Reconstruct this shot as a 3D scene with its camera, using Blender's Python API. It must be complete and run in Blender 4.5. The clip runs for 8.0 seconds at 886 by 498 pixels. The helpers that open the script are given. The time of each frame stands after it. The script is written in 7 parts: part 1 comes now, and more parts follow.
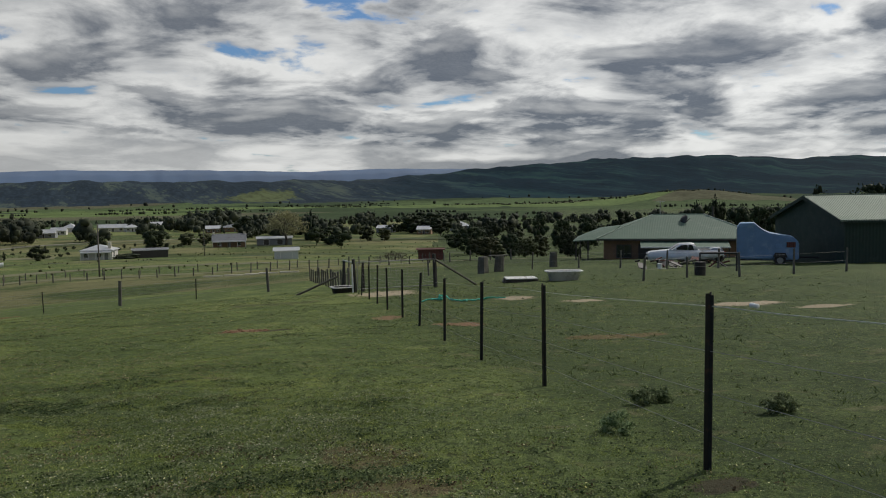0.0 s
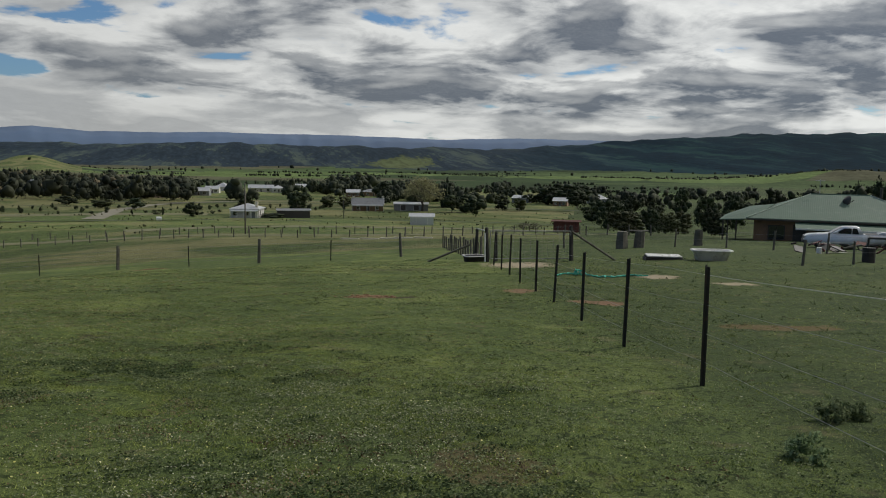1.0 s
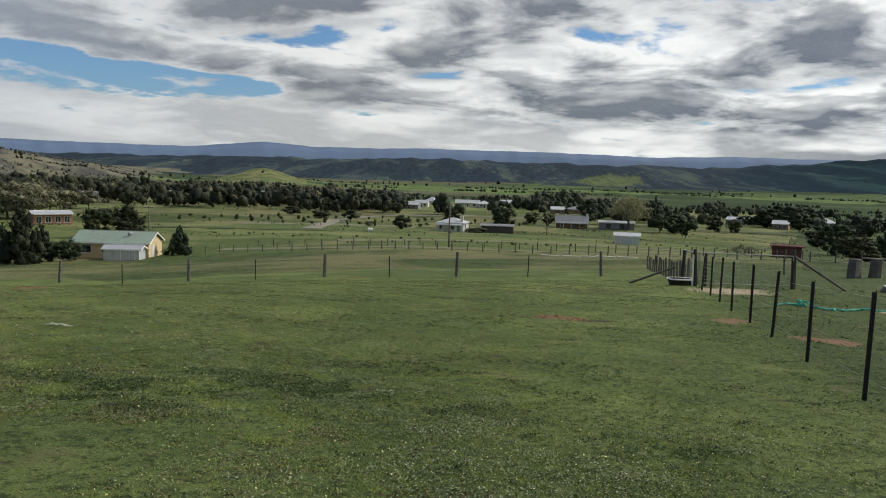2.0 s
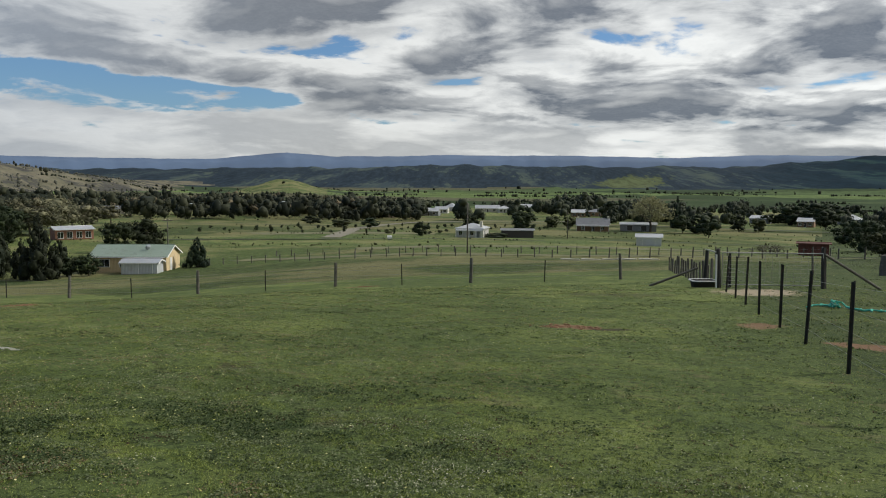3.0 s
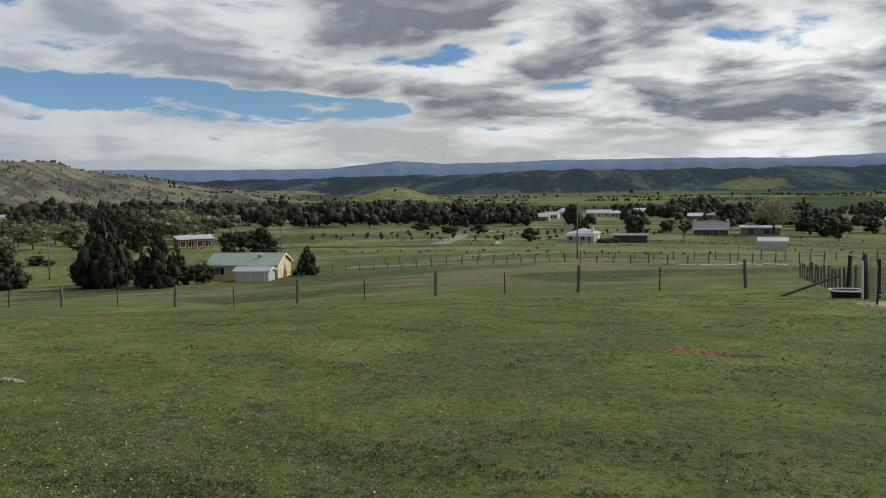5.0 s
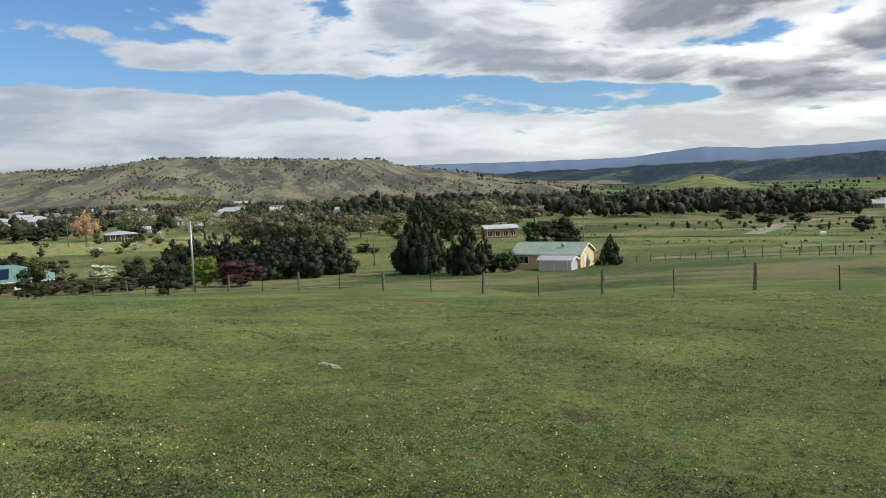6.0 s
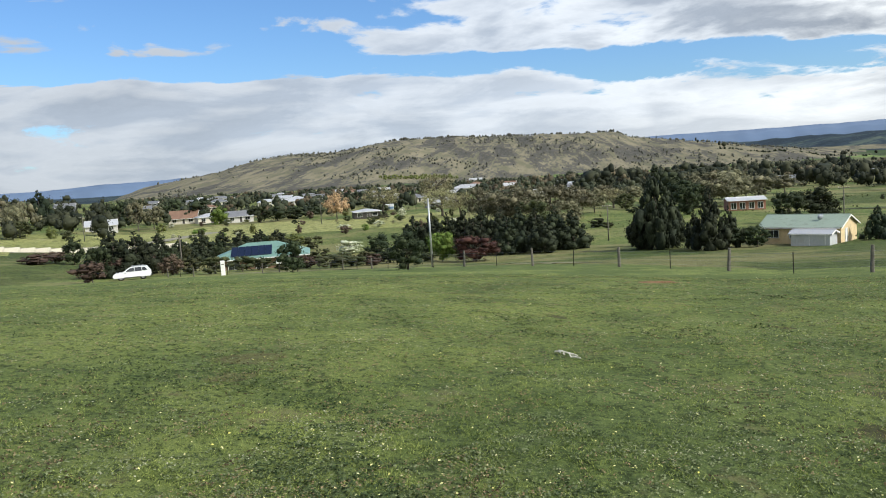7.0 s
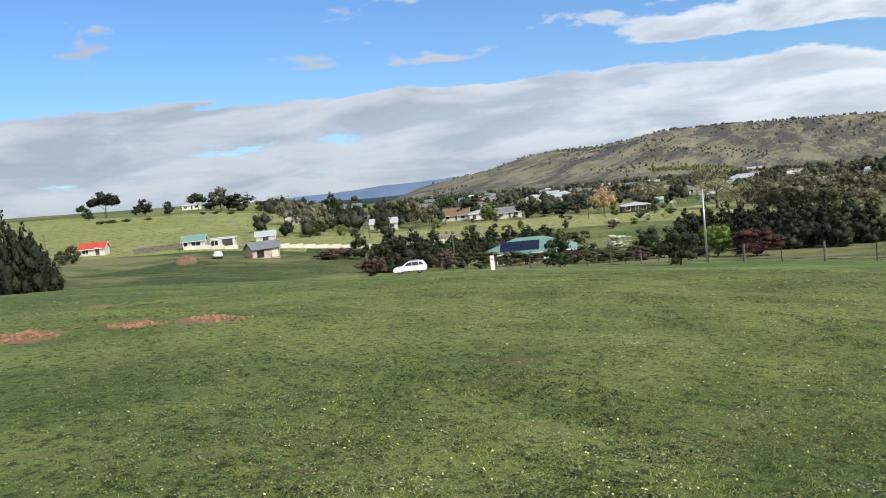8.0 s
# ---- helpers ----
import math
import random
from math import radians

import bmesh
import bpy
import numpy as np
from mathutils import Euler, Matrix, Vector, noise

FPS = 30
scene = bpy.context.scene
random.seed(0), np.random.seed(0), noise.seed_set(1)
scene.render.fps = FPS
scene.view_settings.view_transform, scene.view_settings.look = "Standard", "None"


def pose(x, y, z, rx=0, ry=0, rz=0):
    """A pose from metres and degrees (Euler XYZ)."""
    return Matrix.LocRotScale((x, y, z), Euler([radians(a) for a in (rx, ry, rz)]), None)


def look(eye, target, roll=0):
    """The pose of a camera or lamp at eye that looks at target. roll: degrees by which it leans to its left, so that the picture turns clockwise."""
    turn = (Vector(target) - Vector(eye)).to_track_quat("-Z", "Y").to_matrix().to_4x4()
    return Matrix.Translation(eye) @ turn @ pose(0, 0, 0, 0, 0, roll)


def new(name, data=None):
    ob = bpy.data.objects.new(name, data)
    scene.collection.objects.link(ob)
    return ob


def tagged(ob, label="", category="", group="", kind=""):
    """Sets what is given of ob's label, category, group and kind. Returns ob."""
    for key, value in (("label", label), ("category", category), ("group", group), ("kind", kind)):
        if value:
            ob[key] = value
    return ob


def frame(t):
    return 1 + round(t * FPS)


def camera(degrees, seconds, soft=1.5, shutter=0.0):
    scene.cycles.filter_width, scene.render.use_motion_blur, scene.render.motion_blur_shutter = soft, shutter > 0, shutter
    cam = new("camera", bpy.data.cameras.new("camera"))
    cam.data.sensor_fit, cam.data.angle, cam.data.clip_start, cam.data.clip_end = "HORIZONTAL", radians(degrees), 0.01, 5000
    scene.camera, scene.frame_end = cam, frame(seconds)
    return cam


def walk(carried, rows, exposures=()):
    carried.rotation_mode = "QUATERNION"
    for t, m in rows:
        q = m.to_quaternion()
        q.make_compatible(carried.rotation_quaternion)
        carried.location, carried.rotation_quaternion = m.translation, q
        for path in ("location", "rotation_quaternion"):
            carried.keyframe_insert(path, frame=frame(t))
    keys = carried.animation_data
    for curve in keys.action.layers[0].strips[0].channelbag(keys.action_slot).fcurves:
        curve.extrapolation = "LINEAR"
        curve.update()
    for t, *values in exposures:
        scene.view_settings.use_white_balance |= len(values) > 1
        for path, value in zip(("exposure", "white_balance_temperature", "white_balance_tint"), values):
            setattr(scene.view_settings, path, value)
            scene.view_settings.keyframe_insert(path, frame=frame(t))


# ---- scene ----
cam = camera(57.47, 8.0, 1.0)
PATH = [
    (0.0, 0.000, 0.000, 0.000, 85.87, 0.80, 0.00),
    (0.5, -0.032, 0.539, -0.043, 85.31, 0.47, 3.77),
    (1.0, -0.107, 1.237, -0.127, 83.73, -0.97, 9.67),
    (1.5, -0.182, 1.852, -0.191, 83.57, -2.14, 16.06),
    (2.0, -0.192, 2.483, -0.257, 84.58, -1.75, 24.15),
    (2.2, -0.223, 2.744, -0.286, 84.87, -1.44, 26.01),
    (3.3, -0.334, 4.323, -0.417, 85.06, 0.11, 25.55),
    (3.5, -0.347, 4.557, -0.429, 85.21, 0.24, 25.82),
    (4.0, -0.499, 5.164, -0.443, 85.44, 0.76, 25.37),
    (4.2, -0.566, 5.411, -0.448, 85.21, 0.91, 25.41),
    (5.3, -1.321, 6.401, -0.580, 85.61, 0.91, 39.70),
    (5.5, -1.507, 6.553, -0.605, 85.61, 1.19, 44.67),
    (6.0, -1.994, 6.864, -0.653, 85.30, 2.17, 54.44),
    (6.5, -2.418, 7.089, -0.689, 84.72, 2.83, 61.59),
    (7.0, -2.817, 7.245, -0.702, 84.39, 3.89, 70.78),
    (7.5, -3.221, 7.283, -0.730, 84.77, 5.02, 79.81),
    (8.0, -3.634, 7.345, -0.784, 85.62, 5.83, 89.51),
]
walk(cam, [(t, pose(*p)) for t, *p in PATH], [(0.0, -0.62, 6300, 9), (1.0, -0.6, 6300, 8), (1.5, -0.55, 6300, 8), (2.0, -0.25, 6250, 8), (2.2, -0.25, 6250, 8), (3.5, -0.33, 6250, 8), (4.2, -0.33, 6250, 8), (5.5, -0.25, 6200, 8), (6.0, 0.12, 6200, 8), (6.5, 0.25, 6150, 8), (7.0, 0.36, 6100, 8), (7.5, 0.4, 6100, 8), (8.0, 0.36, 6050, 8)])

# ---- daylight: broken cloud, sun to the north-east ----
SUN_BEARING, SUN_HEIGHT = -48, 40
sun_to = Vector((-math.sin(radians(SUN_BEARING)) * math.cos(radians(SUN_HEIGHT)), math.cos(radians(SUN_BEARING)) * math.cos(radians(SUN_HEIGHT)), math.sin(radians(SUN_HEIGHT))))
sun = new("sun", bpy.data.lights.new("sun", "SUN"))
sun.data.energy, sun.data.angle, sun.data.color = 3.9, radians(2.0), (1.0, 0.93, 0.82)
sun.matrix_world = look((0, 0, 0), -sun_to)


class Nodes:
    """Short hand for building a node tree."""

    def __init__(self, tree):
        self.tree = tree
        tree.nodes.clear()

    def add(self, kind, inputs=(), **props):
        n = self.tree.nodes.new(kind)
        for k, v in props.items():
            setattr(n, k, v)
        for key, v in dict(inputs).items():
            self.put(n.inputs[key], v)
        return n

    def put(self, socket, v):
        if isinstance(v, bpy.types.NodeSocket):
            self.tree.links.new(v, socket)
        else:
            socket.default_value = v

    def math(self, op, a, b=0.0, c=0.0, clamp=False):
        return self.add("ShaderNodeMath", {0: a, 1: b, 2: c}, operation=op, use_clamp=clamp).outputs[0]

    def mix(self, fac, a, b, how="MIX"):
        n = self.add("ShaderNodeMix", data_type="RGBA", blend_type=how)
        self.put(n.inputs[0], fac)
        self.put(n.inputs[6], a)
        self.put(n.inputs[7], b)
        return n.outputs[2]

    def ramp(self, fac, *stops):
        n = self.add("ShaderNodeValToRGB", {0: fac})
        e = n.color_ramp.elements
        e.remove(e[1])
        e[0].position = stops[0][0]
        for pos, col in stops[1:]:
            e.new(pos)
        for el, (pos, col) in zip(e, stops):
            el.color = (col, col, col, 1) if isinstance(col, (int, float)) else (*col, 1)
        return n.outputs[0]

    def span(self, v, a, b, c=0.0, d=1.0, smooth=True):
        n = self.add("ShaderNodeMapRange", {0: v, 1: a, 2: b, 3: c, 4: d}, interpolation_type="SMOOTHSTEP" if smooth else "LINEAR")
        return n.outputs[0]

    def noise(self, vector, scale, detail=4.0, rough=0.55, distortion=0.0):
        return self.add("ShaderNodeTexNoise", {"Vector": vector, "Scale": scale, "Detail": detail, "Roughness": rough, "Distortion": distortion}).outputs[0]


def rgb(r, g, b):
    return (r, g, b, 1.0)


world = bpy.data.worlds.new("sky")
world.use_nodes = True
scene.world = world
n = Nodes(world.node_tree)
way = n.add("ShaderNodeTexCoord").outputs["Generated"]
sky = n.add("ShaderNodeTexSky", sky_type="NISHITA", sun_disc=False, sun_elevation=radians(SUN_HEIGHT), sun_rotation=radians(-SUN_BEARING), air_density=1.0, dust_density=0.6, ozone_density=1.6)
xyz = n.add("ShaderNodeSeparateXYZ", {0: way})
up = n.math("MAXIMUM", xyz.outputs[2], 0.0)
# 1 towards the clear west, -1 towards the clouded east
side = n.math("MULTIPLY_ADD", xyz.outputs[0], -0.94, n.math("MULTIPLY", xyz.outputs[1], -0.342))
west = n.math("MULTIPLY_ADD", side, 0.5, 0.5)


def deck(n, height, detail, rough):
    """Cloud cells on a sheet overhead, closing up towards the horizon; height: sine of the elevation."""
    flat = n.math("DIVIDE", 1.0, n.math("ADD", height, 0.17))
    sheet = n.add("ShaderNodeCombineXYZ", {0: n.math("MULTIPLY", xyz.outputs[0], flat), 1: n.math("MULTIPLY", xyz.outputs[1], flat), 2: 0.0}).outputs[0]
    sheet = n.add("ShaderNodeMapping", {"Vector": sheet, "Location": (5.3, 2.1, 0.4), "Rotation": (0, 0, radians(-20))}).outputs[0]
    return n.noise(sheet, 2.3, detail, rough, 0.25)


def heap(n, shift, detail, rough):
    """Heaped clouds low down, lumps about three times as wide as high."""
    v = n.add("ShaderNodeVectorMath", {0: way, 1: (1.0, 1.0, 4.2)}, operation="MULTIPLY").outputs[0]
    v = n.add("ShaderNodeVectorMath", {0: v, 1: (3.7, 1.9, 0.35 + 4.2 * shift)}, operation="ADD").outputs[0]
    return n.noise(v, 6.5, detail, rough, 0.3)


# a low bank all round, a narrow clear strip above it, broken cloud overhead that gives way to blue in the west
centre = n.ramp(west, (0.33, 0.050), (0.45, 0.056), (0.595, 0.075), (0.725, 0.098), (0.80, 0.110), (0.90, 0.128), (1.0, 0.135))
half = n.ramp(west, (0.33, 0.010), (0.45, 0.010), (0.58, 0.010), (0.66, 0.016), (0.725, 0.020), (0.80, 0.019), (0.90, 0.012), (1.0, 0.014))
rise = n.math("SUBTRACT", up, centre)
strip_ = n.math("MULTIPLY", n.span(n.math("DIVIDE", n.math("ABSOLUTE", rise), half), 1.6, 0.5), n.span(west, 0.56, 0.66, 0.25, 1.0))
low = n.span(rise, 0.012, -0.012)
clear = n.span(n.math("MULTIPLY_ADD", up, 1.2, n.math("SUBTRACT", side, 0.168)), 0.78, 0.93)
hole_b, hole_z = math.radians(5.0), 0.232
across = n.add("ShaderNodeVectorMath", {0: way, 1: (-math.cos(hole_b), -math.sin(hole_b), 0)}, operation="DOT_PRODUCT").outputs["Value"]
hole = n.math("ADD", n.math("POWER", n.math("MULTIPLY", across, 10.5), 2.0), n.math("POWER", n.math("MULTIPLY", n.math("SUBTRACT", up, hole_z), 26.0), 2.0))
hole = n.math("MULTIPLY", n.span(hole, 1.5, 0.2), n.span(xyz.outputs[1], 0.0, 0.3))
fine = n.mix(low, deck(n, up, 10.0, 0.56), heap(n, 0.0, 10.0, 0.6))
soft = n.mix(low, deck(n, up, 4.0, 0.5), heap(n, 0.0, 4.0, 0.5))
above = n.mix(low, deck(n, n.math("ADD", up, 0.016), 4.0, 0.5), heap(n, 0.012, 4.0, 0.5))
bias = n.math("ADD", n.math("MULTIPLY_ADD", low, n.span(side, 0.3, 0.9, 0.02, 0.085), n.span(side, 0.85, 0.2, 0.10, 0.165)), n.math("MULTIPLY", n.math("ADD", n.math("MULTIPLY", strip_, 0.23), n.math("MULTIPLY", hole, 0.2)), -1.0))
bias = n.math("SUBTRACT", bias, n.math("MULTIPLY", n.math("MULTIPLY", clear, n.math("SUBTRACT", 1.0, low)), 0.225))
cover = n.math("ADD", fine, bias)
mask = n.span(cover, 0.47, 0.55)
thick = n.span(n.math("ADD", n.math("MULTIPLY_ADD", soft, 0.6, n.math("MULTIPLY", fine, 0.4)), n.math("MULTIPLY", bias, 0.35)), 0.46, 0.66)
gloom = n.math("MULTIPLY", n.span(side, 0.75, -0.45, 0.85, 1.0), n.math("SUBTRACT", 1.0, n.math("MULTIPLY", low, n.math("SUBTRACT", n.span(side, -0.5, -0.1, 0.05, 0.5), n.span(side, 0.5, 0.85, 0.0, 0.35)))))
belly = n.math("MULTIPLY_ADD", n.math("SUBTRACT", above, soft), n.math("MULTIPLY_ADD", low, 3.6, 2.4), n.math("MULTIPLY_ADD", thick, 1.0, 0.08), clamp=True)
belly = n.math("MULTIPLY", n.math("MULTIPLY_ADD", n.math("SUBTRACT", fine, soft), 2.0, belly, clamp=True), n.math("MULTIPLY", gloom, n.math("SUBTRACT", 1.0, n.math("MULTIPLY", n.math("MULTIPLY", clear, n.math("SUBTRACT", 1.0, low)), 0.6))))
towards = n.add("ShaderNodeVectorMath", {0: way, 1: sun_to}, operation="DOT_PRODUCT").outputs["Value"]
lit = n.span(towards, -0.6, 0.9, 0.62, 1.46, False)
cloud = n.mix(belly, n.mix(n.span(side, 0.2, 0.85), rgb(0.93, 0.91, 0.865), rgb(0.80, 0.82, 0.85)), n.mix(n.span(side, 0.2, 0.85), rgb(0.16, 0.176, 0.205), rgb(0.47, 0.525, 0.61)))
cloud = n.mix(1.0, cloud, n.add("ShaderNodeCombineXYZ", {0: lit, 1: lit, 2: lit}).outputs[0], "MULTIPLY")
grain = n.span(fine, 0.3, 0.7, 1.1, 0.9, False)
cloud = n.mix(1.0, cloud, n.add("ShaderNodeCombineXYZ", {0: grain, 1: grain, 2: grain}).outputs[0], "MULTIPLY")
blue = n.mix(1.0, sky.outputs[0], rgb(0.068, 0.088, 0.112), "MULTIPLY")
out = n.add("ShaderNodeBackground", {0: n.mix(n.math("MULTIPLY", mask, 0.96), blue, cloud), 1: 1.0})
n.add("ShaderNodeOutputWorld", {0: out.outputs[0]})


# ---- materials ----
def material(name, color, rough=0.7, metal=0.0, grain=8.0, vary=0.25, bump=0.15, stain=None, relief=None):
    """A plain procedural surface: base colour broken up at two scales, with stains and a fine relief. grain: pieces a metre."""
    m = bpy.data.materials.new(name)
    m.use_nodes = True
    n = Nodes(m.node_tree)
    where = n.add("ShaderNodeTexCoord").outputs["Object"]
    small, large = n.noise(where, grain, 6.0, 0.6), n.noise(where, grain * 0.13, 3.0, 0.55)
    dark, light = [c * (1 - vary) for c in color], [min(1, c * (1 + vary)) for c in color]
    col = n.mix(n.span(n.math("ADD", n.math("MULTIPLY", small, 0.5), n.math("MULTIPLY", large, 0.5)), 0.3, 0.7), rgb(*dark), rgb(*light))
    if stain:
        col = n.mix(n.span(n.noise(where, grain * 0.4, 5.0, 0.65), 0.52, 0.68, 0.0, 0.8), col, rgb(*stain))
    each = n.add("ShaderNodeObjectInfo").outputs["Random"]
    hsv = n.add("ShaderNodeHueSaturation", {"Color": col, "Value": n.span(each, 0, 1, 0.93, 1.07, False)})
    height = relief(n, where) if relief else small
    b = n.add("ShaderNodeBump", {"Strength": bump, "Distance": 0.02, "Height": height})
    p = n.add("ShaderNodeBsdfPrincipled", {"Base Color": hsv.outputs[0], "Roughness": n.span(small, 0.2, 0.8, max(0.05, rough - 0.1), min(1, rough + 0.1)), "Metallic": metal, "Normal": b.outputs[0]})
    n.add("ShaderNodeOutputMaterial", {0: p.outputs[0]})
    return m


def ribs(axis, pitch):
    """Relief of corrugated sheet: ribs that run square to the given axis."""
    def relief(n, where):
        c = n.add("ShaderNodeSeparateXYZ", {0: where}).outputs[axis]
        return n.math("MULTIPLY", n.math("SINE", n.math("MULTIPLY", c, 6.2832 / pitch)), 1.0)
    return relief


def leaves(name, color, tip, glow=0.15, rough=0.75, gloss=0.2, clumps=0.9, single=0.4):
    """Foliage: every leaf a little different, thin enough to let some light through."""
    m = bpy.data.materials.new(name)
    m.use_nodes = True
    n = Nodes(m.node_tree)
    each = n.add("ShaderNodeNewGeometry").outputs["Random Per Island"]
    tree = n.add("ShaderNodeObjectInfo").outputs["Random"]
    where = n.add("ShaderNodeTexCoord").outputs["Object"]
    clump = n.noise(where, clumps, 3.0)
    fac = n.math("ADD", n.math("MULTIPLY", each, single), n.math("MULTIPLY", clump, 1.2 - single), clamp=True)
    col = n.mix(n.span(fac, 0.25, 0.95), rgb(*color), rgb(*tip))
    hsv = n.add("ShaderNodeHueSaturation", {"Color": col, "Hue": n.span(tree, 0, 1, 0.485, 0.515, False), "Value": n.span(tree, 0, 1, 0.75, 1.25, False)})
    d = n.add("ShaderNodeBsdfPrincipled", {"Base Color": hsv.outputs[0], "Roughness": rough, "Specular IOR Level": gloss})
    t = n.add("ShaderNodeBsdfTranslucent", {0: hsv.outputs[0]})
    mixed = n.add("ShaderNodeMixShader", {0: glow, 1: d.outputs[0], 2: t.outputs[0]})
    n.add("ShaderNodeOutputMaterial", {0: mixed.outputs[0]})
    return m


def glass(name, tint):
    m = bpy.data.materials.new(name)
    m.use_nodes = True
    n = Nodes(m.node_tree)
    p = n.add("ShaderNodeBsdfPrincipled", {"Base Color": rgb(*tint), "Roughness": 0.06, "Metallic": 0.0, "Specular IOR Level": 0.9})
    n.add("ShaderNodeOutputMaterial", {0: p.outputs[0]})
    return m


def meadow(name, low, mid, high, bare, spots=(), scale=1.0, rank=None, parcels=0.0):
    """Grazed grass. spots: bare or dark patches as (x, y, half width, half depth, colour key). parcels: size of the
    paddocks it falls into. rank: duller grass beyond the fence, cloud shade put into its tone.
    """
    m = bpy.data.materials.new(name)
    m.use_nodes = True
    n = Nodes(m.node_tree)
    where = n.add("ShaderNodeTexCoord").outputs["Object"]
    blades = n.noise(where, 42.0 * scale, 8.0, 0.85)
    tufts = n.noise(where, 3.6 * scale, 9.0, 0.75, 0.0)
    drift = n.noise(where, 0.35 * scale, 9.0, 0.68, 0.2)
    wide = n.noise(where, 0.06 * scale, 4.0, 0.55, 0.6)
    col = n.mix(n.span(tufts, 0.35, 0.65), rgb(*low), rgb(*mid))
    col = n.mix(n.span(n.math("ADD", n.math("MULTIPLY", drift, 0.6), n.math("MULTIPLY", wide, 0.4)), 0.44, 0.60), col, rgb(*high))
    if rank:
        xyz = n.add("ShaderNodeSeparateXYZ", {0: where})
        side = n.math("ADD", n.math("MULTIPLY_ADD", xyz.outputs[1], 0.2, xyz.outputs[0]), n.math("MULTIPLY", drift, 1.5))
        # duller grass past the fence line, darkened further to carry the cloud shade
        col = n.mix(n.span(side, 3.4, 4.4, 0.0, 0.72), col, n.mix(n.span(tufts, 0.35, 0.65), rgb(*[c * 0.6 for c in rank]), rgb(*rank)))
    col = n.mix(n.span(blades, 0.53, 0.62, 0.0, 0.9), col, n.mix(0.3, rgb(*[c * 1.35 for c in high]), rgb(*bare)))
    # shade in the gaps between blades and tufts, put in as dark colour
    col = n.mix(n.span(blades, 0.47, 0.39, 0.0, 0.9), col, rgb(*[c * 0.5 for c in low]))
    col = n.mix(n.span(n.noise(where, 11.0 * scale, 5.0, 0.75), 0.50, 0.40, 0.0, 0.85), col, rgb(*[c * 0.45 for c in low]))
    hue = n.noise(where, 1.4 * scale, 7.0, 0.68)
    col = n.mix(n.span(hue, 0.57, 0.68, 0.0, 0.55), col, rgb(*bare))
    if parcels:
        cell = n.add("ShaderNodeTexVoronoi", {"Vector": n.add("ShaderNodeMapping", {"Vector": where, "Rotation": (0, 0, 0.3), "Scale": (0.6, 1.0, 1.0)}).outputs[0], "Scale": 1 / parcels, "Randomness": 0.7}, distance="CHEBYCHEV")
        pick = n.add("ShaderNodeSeparateXYZ", {0: cell.outputs["Color"]})
        tone = n.span(pick.outputs[0], 0, 1, 0.72, 1.3, False)
        col = n.mix(1.0, col, n.add("ShaderNodeCombineXYZ", {0: tone, 1: tone, 2: tone}).outputs[0], "MULTIPLY")
        dry = n.math("MULTIPLY", n.span(n.math("ADD", drift, n.math("MULTIPLY", pick.outputs[1], 0.12)), 0.5, 0.66), 0.7)
        col = n.mix(dry, col, rgb(*bare))
    ragged = n.math("MULTIPLY", n.math("SUBTRACT", n.noise(where, 3.2, 6.0, 0.72), 0.5), 1.9) if spots else 0.0
    crumb = n.noise(where, 14.0, 4.0) if spots else 0.0
    for x, y, wx, wy, tone, soft in spots:
        off = n.add("ShaderNodeVectorMath", {0: where, 1: (x, y, 0)}, operation="SUBTRACT").outputs[0]
        off = n.add("ShaderNodeVectorMath", {0: off, 1: (1 / wx, 1 / wy, 0)}, operation="MULTIPLY").outputs[0]
        far = n.add("ShaderNodeVectorMath", {0: off}, operation="LENGTH").outputs["Value"]
        far = n.math("ADD", far, ragged)
        soil = n.mix(crumb, rgb(*[c * 0.7 for c in tone]), rgb(*[c * 1.25 for c in tone]))
        col = n.mix(n.span(far, 1.0, 0.75, 0.0, soft), col, soil)
    h = n.math("ADD", n.math("MULTIPLY", blades, 0.5), tufts)
    b = n.add("ShaderNodeBump", {"Strength": 0.7, "Distance": 0.06 / scale, "Height": h})
    p = n.add("ShaderNodeBsdfPrincipled", {"Base Color": col, "Roughness": 0.9, "Specular IOR Level": 0.15, "Normal": b.outputs[0]})
    n.add("ShaderNodeOutputMaterial", {0: p.outputs[0]})
    return m


